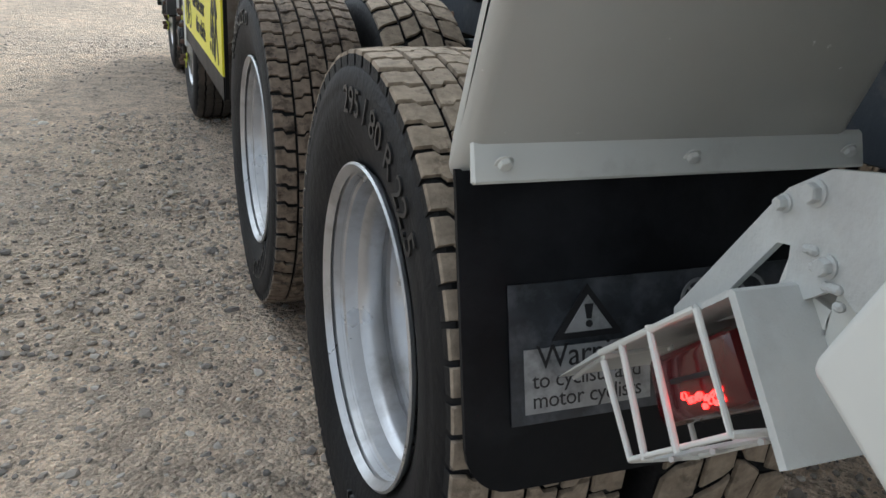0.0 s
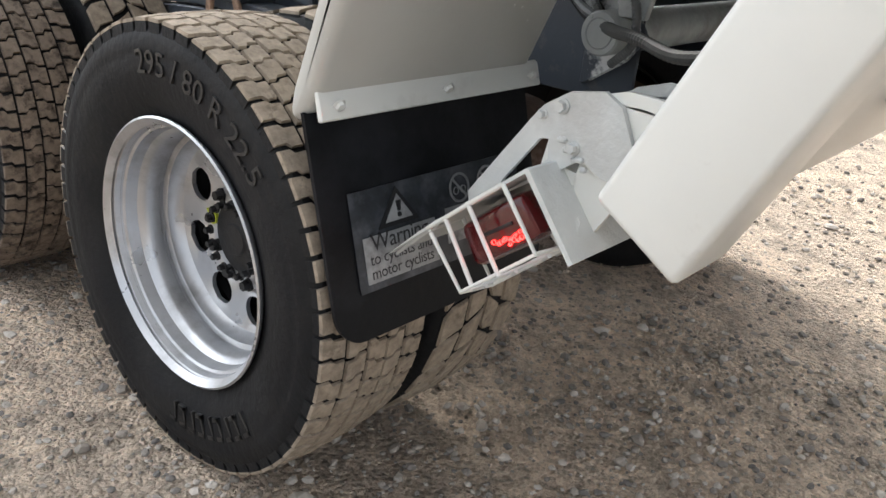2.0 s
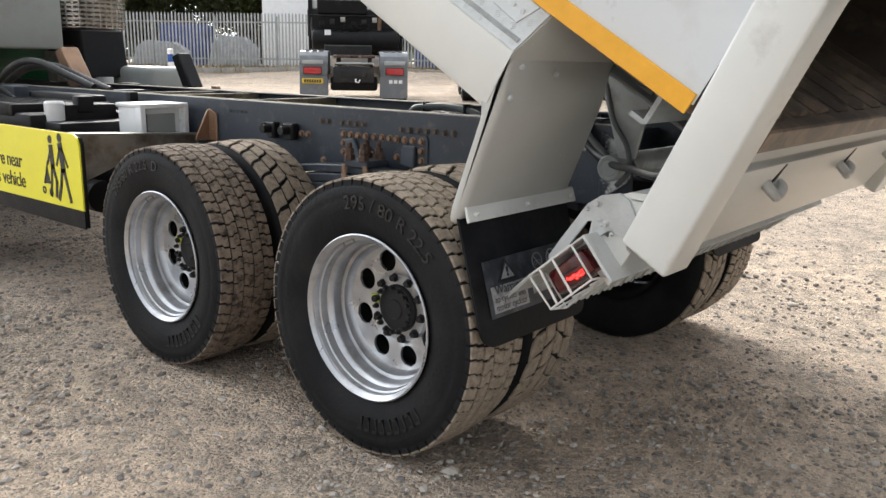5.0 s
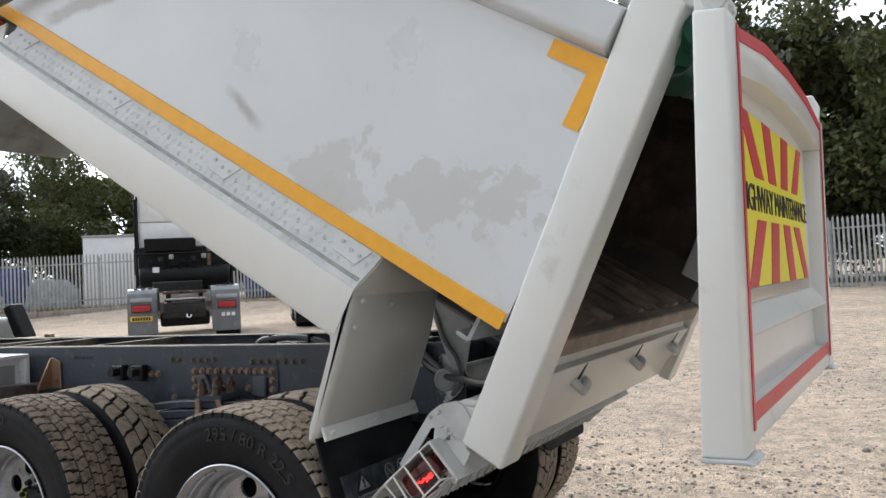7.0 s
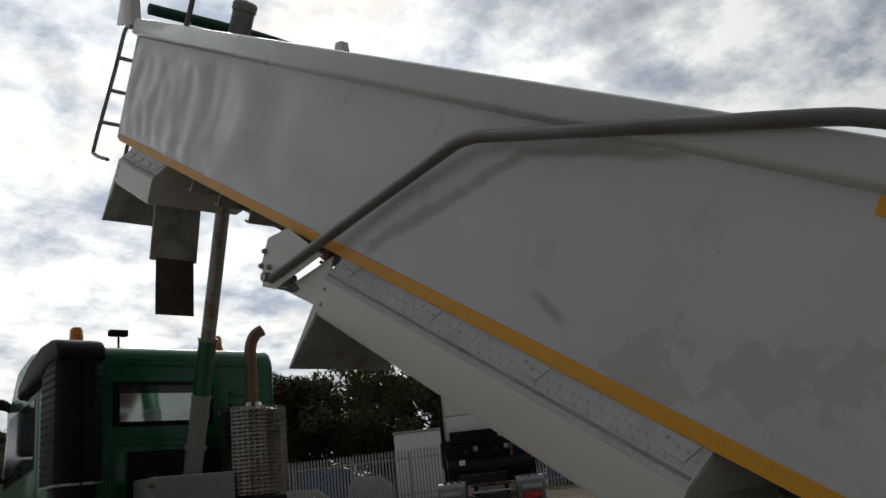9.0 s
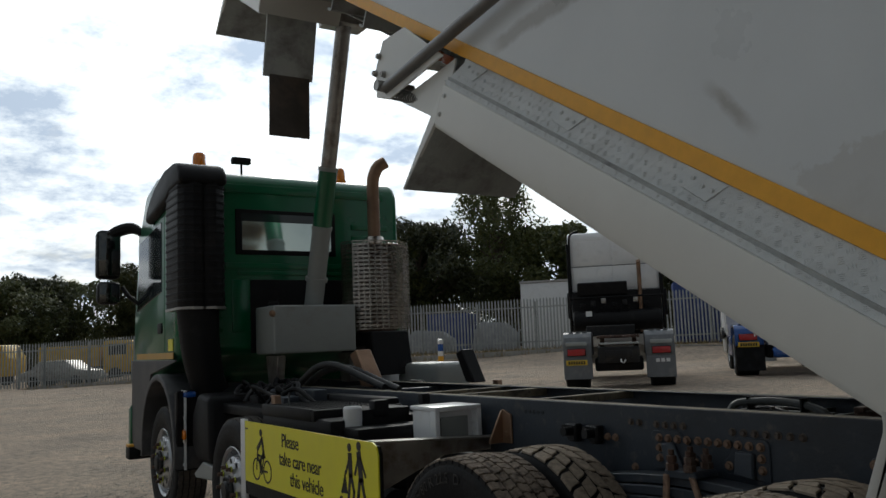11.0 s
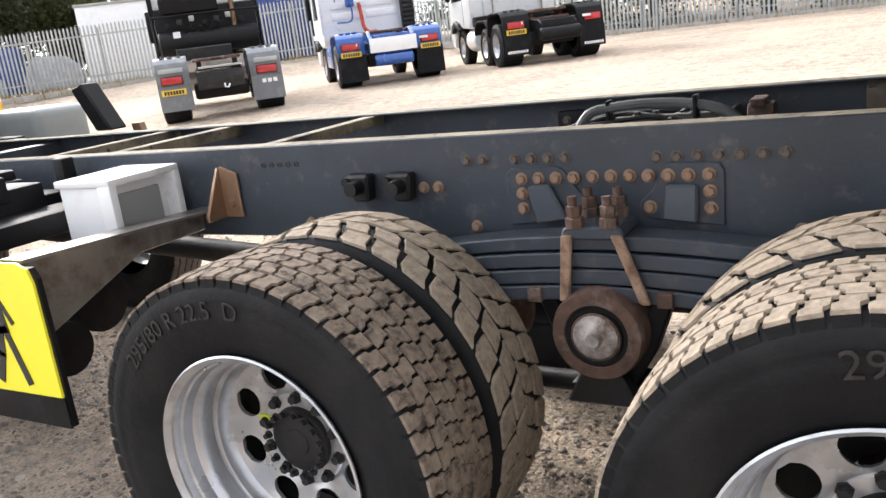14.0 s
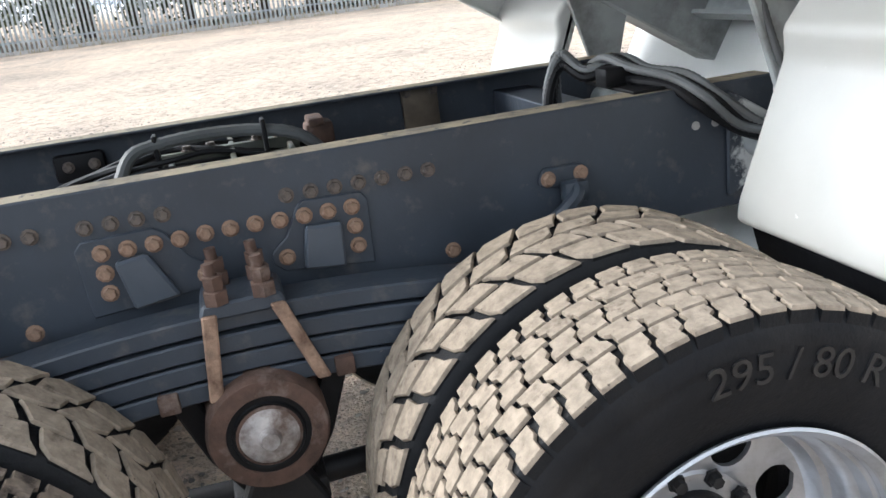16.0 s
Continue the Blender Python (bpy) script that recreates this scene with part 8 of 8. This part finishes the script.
beyond("white_cabin", "white site cabin behind the fence", "cabin", pose(25.2, 31.4, 0.9, 0, 0, -45), (4.2, 2.6, 3.5), WHITE, 0, CONCRETE)
beyond("blue_container", "blue storage container behind the fence", "container", pose(27.6, 24.6, 0.9, 0, 0, -46), (2.4, 2.4, 3.0), BLUE_FAR, 18)
beyond("blue_container", "blue storage container behind the fence", "container", pose(21.5, 36.5, 0.9, 0, 0, -45), (2.2, 2.4, 2.2), BLUE_FAR, 6)
for k, (x, y, w, h) in enumerate(((19.0, 34.8, 2.6, 1.2), (22.0, 33.2, 2.4, 1.5), (16.2, 37.6, 2.2, 1.0))):
    bm = B()
    prism(bm, [(-w / 2, 0), (-w / 2 + 0.2, h * 0.7), (-w / 4, h), (w / 4, h * 0.92), (w / 2 - 0.1, h * 0.6), (w / 2, 0)], "y", -0.6, 0.6, 0.08, 2)
    o = part("covered_load", bm, mat("grey_sheet", (0.30, 0.31, 0.33), 0.6, var=0.2, bump=0.4, bump_scale=4) if k == 0 else bpy.data.materials["grey_sheet"])
    o.matrix_basis = pose(x, y, ground_z(x, y), 0, 0, -45)
    tagged(o, "low load under grey sheeting behind the fence", "load")


def yellow_lorry(at, ln):
    e = thing("yellow_lorry", "yellow works lorry parked behind the fence", "lorry", "yellow lorries", at=at)
    bm = B()
    box(bm, (-ln / 2, -1.2, 1.0), (ln / 2 - 2.2, 1.2, 2.25), 0.04)
    part("body", bm, LORRY_YELLOW, e)
    bm = B()
    prism(bm, [(ln / 2 - 2.0, 0.6), (ln / 2 - 2.0, 2.4), (ln / 2 - 1.8, 2.5), (ln / 2 - 0.5, 2.5), (ln / 2, 1.7), (ln / 2, 0.6)], "y", -1.15, 1.15, 0.05, 2)
    c = part("cab", bm, LORRY_YELLOW, e)
    for y in (-1.155, 1.155):
        bm = B()
        box(bm, (ln / 2 - 1.6, y - 0.01, 1.65), (ln / 2 - 0.5, y + 0.01, 2.3), 0.02)
        part("side_window", bm, GLASS_DARK, c)
    bm = B()
    box(bm, (-ln / 2, -0.9, 0.55), (ln / 2 - 2.0, 0.9, 1.0), 0.03)
    part("chassis", bm, BLACK, e)
    for x in (-ln / 2 + 0.9, ln / 2 - 1.2):
        for y in (-1.05, 1.05):
            bm = B()
            lathe(bm, [(y - 0.14, 0.0), (y - 0.14, 0.44), (y + 0.14, 0.44), (y + 0.14, 0.0)], 20, "y", (x, 0, 0.46))
            part("wheel", bm, RUBBER, e)
    return e


y1 = yellow_lorry(pose(-1.0, 57.5, 0.0, 0, 0, -32), 7.0)
yellow_lorry(pose(6.0, 53.0, 0.0, 0, 0, -36), 6.0)
yellow_lorry(pose(-8.5, 62.0, 0.0, 0, 0, -30), 7.5)
for k, (x, y) in enumerate(((-2.5, 52.6), (3.6, 48.6), (-6.0, 54.0))):
    e = thing("parked_car", "parked car behind the fence", "car", "parked cars", at=pose(x, y, 0.0, 0, 0, -40))
    bm = B()
    prism(bm, [(-2.0, 0.35), (-2.05, 0.8), (-1.5, 0.95), (-0.9, 1.42), (0.6, 1.45), (1.2, 0.98), (2.0, 0.85), (2.05, 0.35)], "y", -0.82, 0.82, 0.08, 2)
    part("body", bm, BLUE_FAR if k != 1 else STEEL, e)
    for x2 in (-1.25, 1.25):
        for y2 in (-0.75, 0.75):
            bm = B()
            lathe(bm, [(y2 - 0.1, 0.0), (y2 - 0.1, 0.31), (y2 + 0.1, 0.31), (y2 + 0.1, 0.0)], 16, "y", (x2, 0, 0.31))
            part("wheel", bm, RUBBER, e)
for k, (x, y, h) in enumerate(((1.0, 60.0, 5.0), (8.5, 52.0, 5.0))):
    bm = B()
    rod(bm, (0, 0, 0), (0, 0, h), 0.06, 10)
    box(bm, (-0.25, -0.1, h - 0.1), (0.25, 0.1, h + 0.05), 0.03)
    o = part("lamp_post", bm, GALV)
    o.matrix_basis = pose(x, y, 0)
    tagged(o, "thin grey lamp post beyond the fence", "lamp post")
# meter cabinet and banded post at the fence
e = thing("meter_cabinet", "grey steel cabinet with a yellow notice", "cabinet", at=pose(21.0, 16.4, 0.42, 0, 0, -65))
part("case", box(B(), (-0.35, -0.2, 0), (0.35, 0.2, 1.9), 0.02), mat("cabinet_grey", (0.25, 0.27, 0.28), 0.5, var=0.1, bump=0.05), e)
part("notice", box(B(), (-0.15, -0.208, 0.9), (0.15, -0.202, 1.5)), YELLOW, e)
e = thing("banded_post", "white post with blue and yellow bands", "post", at=pose(8.0, 16.2, 0.13))
part("post", lathe(B(), [(0.0, 0.07), (1.5, 0.07), (1.52, 0.0)], 14, "z"), WHITE, e)
for k, mt in enumerate((AMBER_TAPE, BLUE, AMBER_TAPE, BLUE)):
    part("band", lathe(B(), [(0.3 + 0.3 * k, 0.072), (0.48 + 0.3 * k, 0.072)], 14, "z"), mt, e)


# ---- trees ----
def leaf_cloud(rnd, centres, n_each, size, verts, faces):
    for c, r in centres:
        for _ in range(n_each):
            while True:
                p = Vector((rnd.uniform(-1, 1), rnd.uniform(-1, 1), rnd.uniform(-1, 1)))
                if 0.2 < p.length < 1:
                    break
            p = Vector(c) + Vector((p.x, p.y, p.z * 0.85)) * r
            d = Vector((rnd.uniform(-1, 1), rnd.uniform(-1, 1), rnd.uniform(-1, 1))).normalized()
            s = d.orthogonal().normalized()
            ln, w = size * rnd.uniform(0.6, 1.3), size * rnd.uniform(0.3, 0.6)
            i = len(verts)
            verts += [tuple(p - d * ln / 2), tuple(p + s * w / 2), tuple(p + d * ln / 2), tuple(p - s * w / 2)]
            faces.append((i, i + 1, i + 2, i + 3))


def tree(seed, h, spread, clumps, leaves, size, leaf):
    """A trunk with limbs, and a crown of many leaf sprays with gaps between them."""
    rnd = random.Random(seed)
    e = thing("tree", "broad-leaved tree in late summer leaf beyond the fence", "tree", "trees beyond the fence")
    bm = B()
    tube(bm, smooth_path([(0, 0, 0), (rnd.uniform(-0.2, 0.2), rnd.uniform(-0.2, 0.2), h * 0.35), (rnd.uniform(-0.4, 0.4), rnd.uniform(-0.4, 0.4), h * 0.7), (0, 0, h * 0.92)], 4), [0.16 * h / 8 * (1 - 0.07 * i) for i in range(13)], 8)
    centres = []
    for k in range(clumps):
        a, z = rnd.uniform(0, 6.28), h * rnd.uniform(0.22, 0.97)
        t = (z / h - 0.22) / 0.75
        r = spread * (0.35 + 0.65 * math.sin(math.pi * min(1, max(0.05, t * 0.85 + 0.12)))) * rnd.uniform(0.35, 1.0)
        c = (r * math.cos(a), r * math.sin(a), z)
        centres.append((c, rnd.uniform(0.45, 0.95) * spread * 0.32))
        if k % 3 == 0:
            z0 = z * rnd.uniform(0.55, 0.8)
            tube(bm, smooth_path([(0, 0, z0), (c[0] * 0.5, c[1] * 0.5, (z0 + z) / 2 + 0.2), c], 3), [0.06 * h / 8 * (1 - 0.13 * i) for i in range(7)], 5)
    part("trunk", bm, BARK, e)
    verts, faces = [], []
    leaf_cloud(rnd, centres, leaves, size, verts, faces)
    me = bpy.data.meshes.new("crown")
    me.from_pydata(verts, [], faces)
    me.materials.append(leaf)
    o = new("crown", me)
    o.parent = e
    return e


T = [tree(31, 8.2, 3.8, 64, 230, 0.34, LEAF_DARK), tree(32, 7.2, 4.0, 60, 230, 0.34, LEAF), tree(33, 10.5, 3.8, 88, 250, 0.22, LEAF)]
rt = random.Random(77)
placed = [(0, 15.0, 47.0), (1, 19.0, 43.5), (0, 22.5, 41.5), (2, 27.0, 40.0), (1, 31.0, 36.0), (0, 35.0, 33.0), (1, 38.5, 28.5), (0, 12.0, 51.5), (1, 25.0, 46.0), (0, 30.5, 42.5),
          (2, 33.0, 22.0), (2, 34.0, 15.5), (0, 35.5, 10.0), (2, 33.5, 5.0), (0, 34.5, 0.5), (2, 33.5, -4.5), (0, 35.0, -9.5), (2, 33.0, -14.0), (0, 37.0, 3.0), (1, 38.0, -3.0), (1, 37.0, 18.0), (0, 32.0, -19.0)]
placed += [(k % 2, -26.0 + 3.1 * k, 76.0 - 0.9 * k + 3.0 * (k % 3)) for k in range(14)]
for k, (i, x, y) in enumerate(placed):
    m2 = pose(x + rt.uniform(-1, 1), y + rt.uniform(-1, 1), ground_z(x, y) - 0.2, 0, 0, rt.uniform(0, 360))
    copy_thing(T[i], m2 @ Matrix.Scale(1.4 if y < 12 else 1.0, 4))
for i, t in enumerate(T):
    t.matrix_basis = pose(41 + 3 * i, 44 - 5 * i, 1.0, 0, 0, 40 * i)
# scrub close behind the fence
hv, hf, hc = [], [], []
rh = random.Random(55)
for (x0, y0), (x1, y1) in zip(FENCE[2:], FENCE[3:]):
    a, b = Vector((x0, y0)), Vector((x1, y1))
    d = (b - a).normalized()
    n = Vector((-d.y, d.x))
    near = 7.5 if x0 < 24 else 3.2
    for k in range(int((b - a).length * 2.2)):
        c = a.lerp(b, rh.random()) + n * (near + rh.uniform(-0.8, 2.4))
        r = rh.uniform(0.7, 1.3)
        hc.append(((c.x, c.y, ground_z(c.x, c.y) + rh.uniform(0.5, 2.6)), r))
leaf_cloud(rh, hc, 120, 0.24, hv, hf)
hme = bpy.data.meshes.new("scrub")
hme.from_pydata(hv, [], hf)
hme.materials.append(LEAF_DARK)
tagged(new("scrub", hme), "dark green scrub and bramble behind the fence", "scrub", kind="stuff")
# far woods round the horizon
wv, wf = [], []
rw2 = random.Random(91)
centres = []
for k in range(620):
    a = radians(rw2.uniform(-150, 150))
    d = rw2.uniform(85, 150)
    x, y = d * math.sin(a), d * math.cos(a)
    h = rw2.uniform(2.0, 7.5) * (0.8 + 0.4 * noise.noise((a * 6, 0, 0)))
    centres.append(((x, y, h * 0.5 + ground_z(x, y) * 0.2), h * 0.62))
leaf_cloud(rw2, centres, 170, 0.75, wv, wf)
wme = bpy.data.meshes.new("far_woods")
wme.from_pydata(wv, [], wf)
wme.materials.append(LEAF_DARK)
tagged(new("far_woods", wme), "dark line of woods along the horizon", "woods", kind="stuff")


# ---- notices on the near mudflap ----
def flap_y(z):
    return -0.44 - 0.282 * (0.94 - z)


STICKER = mat("worn_sticker", (0.022, 0.026, 0.033), 0.45, var=0.5, scale=20, dirt=(0.085, 0.092, 0.105), dirt_at=0.58, dirt_scale=16, bump=0.1)
PALE = mat("pale_sticker", (0.30, 0.305, 0.31), 0.55, var=0.2, scale=25, dirt=(0.10, 0.10, 0.105), dirt_at=0.6, dirt_scale=22, bump=0.1)


def fx(x):
    return -1.03 + (x + 0.965) * 1.1


def flap_sheet(name, x0, x1, z0, z1, off, material, parent, poly=None):
    """A thin sticker that follows the flap, x from left to right as seen from behind."""
    bm = B()
    n = 6
    rows = []
    for j in range(n + 1):
        z = z0 + (z1 - z0) * j / n
        y = flap_y(z) - off
        rows.append([bm.verts.new((x, y, z)) for x in (fx(x0), fx(x1))])
    for a, b in zip(rows, rows[1:]):
        bm.faces.new((a[0], a[1], b[1], b[0]))
    ret = bmesh.ops.extrude_face_region(bm, geom=bm.faces[:])
    for v in ret["geom"]:
        if isinstance(v, bmesh.types.BMVert):
            v.co.y += 0.0015
    return part(name, bm, material, parent)


notice = flap_sheet("warning_notice", -1.07, -0.62, 0.618, 0.80, 0.004, STICKER, truck)
notice["label"] = "worn dark warning notice on the mudflap"
flap_sheet("pale_panel", -1.052, -0.875, 0.632, 0.716, 0.006, PALE, notice)
flap_sheet("pale_panel", -0.845, -0.69, 0.655, 0.725, 0.006, PALE, notice)
LEAN = pose(0, flap_y(0.757), 0.757, -15.7) @ Matrix.Translation((0, -flap_y(0.757), -0.757))
for text, z, size in (("Warning", 0.690, 0.046), ("to cyclists and", 0.665, 0.0315), ("motor cyclists", 0.639, 0.0315)):
    write("writing", text, size, INK, notice, pose(-1.03, flap_y(z + 0.01) - 0.0085, z, 90 - 15.7, 0, 0), 0.0008, 0.95)
# triangle with its mark
bm = B()
tri = [(fx(-1.015), 0.722), (fx(-0.915), 0.722), (fx(-0.965), 0.795)]
prism(bm, tri, "y", flap_y(0.755) - 0.0075, flap_y(0.755) - 0.0055)
part("warning_triangle", bm, INK, notice).matrix_basis = LEAN
bm = B()
prism(bm, [(fx(-0.998), 0.731), (fx(-0.932), 0.731), (fx(-0.965), 0.780)], "y", flap_y(0.755) - 0.0095, flap_y(0.755) - 0.0078)
part("triangle_field", bm, PALE, notice).matrix_basis = LEAN
bm = B()
prism(bm, [(fx(-0.971), 0.768), (fx(-0.959), 0.768), (fx(-0.962), 0.748), (fx(-0.968), 0.748)], "y", flap_y(0.755) - 0.0115, flap_y(0.755) - 0.0097)
lathe(bm, [(-0.001, 0.0), (-0.001, 0.005), (0.001, 0.005)], 10, "y", (fx(-0.965), flap_y(0.755) - 0.0107, 0.741))
part("exclamation_mark", bm, INK, notice).matrix_basis = LEAN
for x in (fx(-0.80), fx(-0.72)):
    bm = B()
    y = flap_y(0.76) - 0.0075
    lathe(bm, [(-0.001, 0.026), (-0.001, 0.031), (0.001, 0.031), (0.001, 0.026)], 24, "y", (x, y, 0.757), closed=True)
    prism(bm, [(x - 0.021, 0.776), (x - 0.018, 0.779), (x + 0.021, 0.738), (x + 0.018, 0.735)], "y", y - 0.001, y + 0.001)
    for dx in (-0.011, 0.011):
        lathe(bm, [(-0.0008, 0.0065), (-0.0008, 0.0085), (0.0008, 0.0085), (0.0008, 0.0065)], 14, "y", (x + dx, y, 0.752), closed=True)
    part("cycle_symbol", bm, PALE, notice).matrix_basis = LEAN
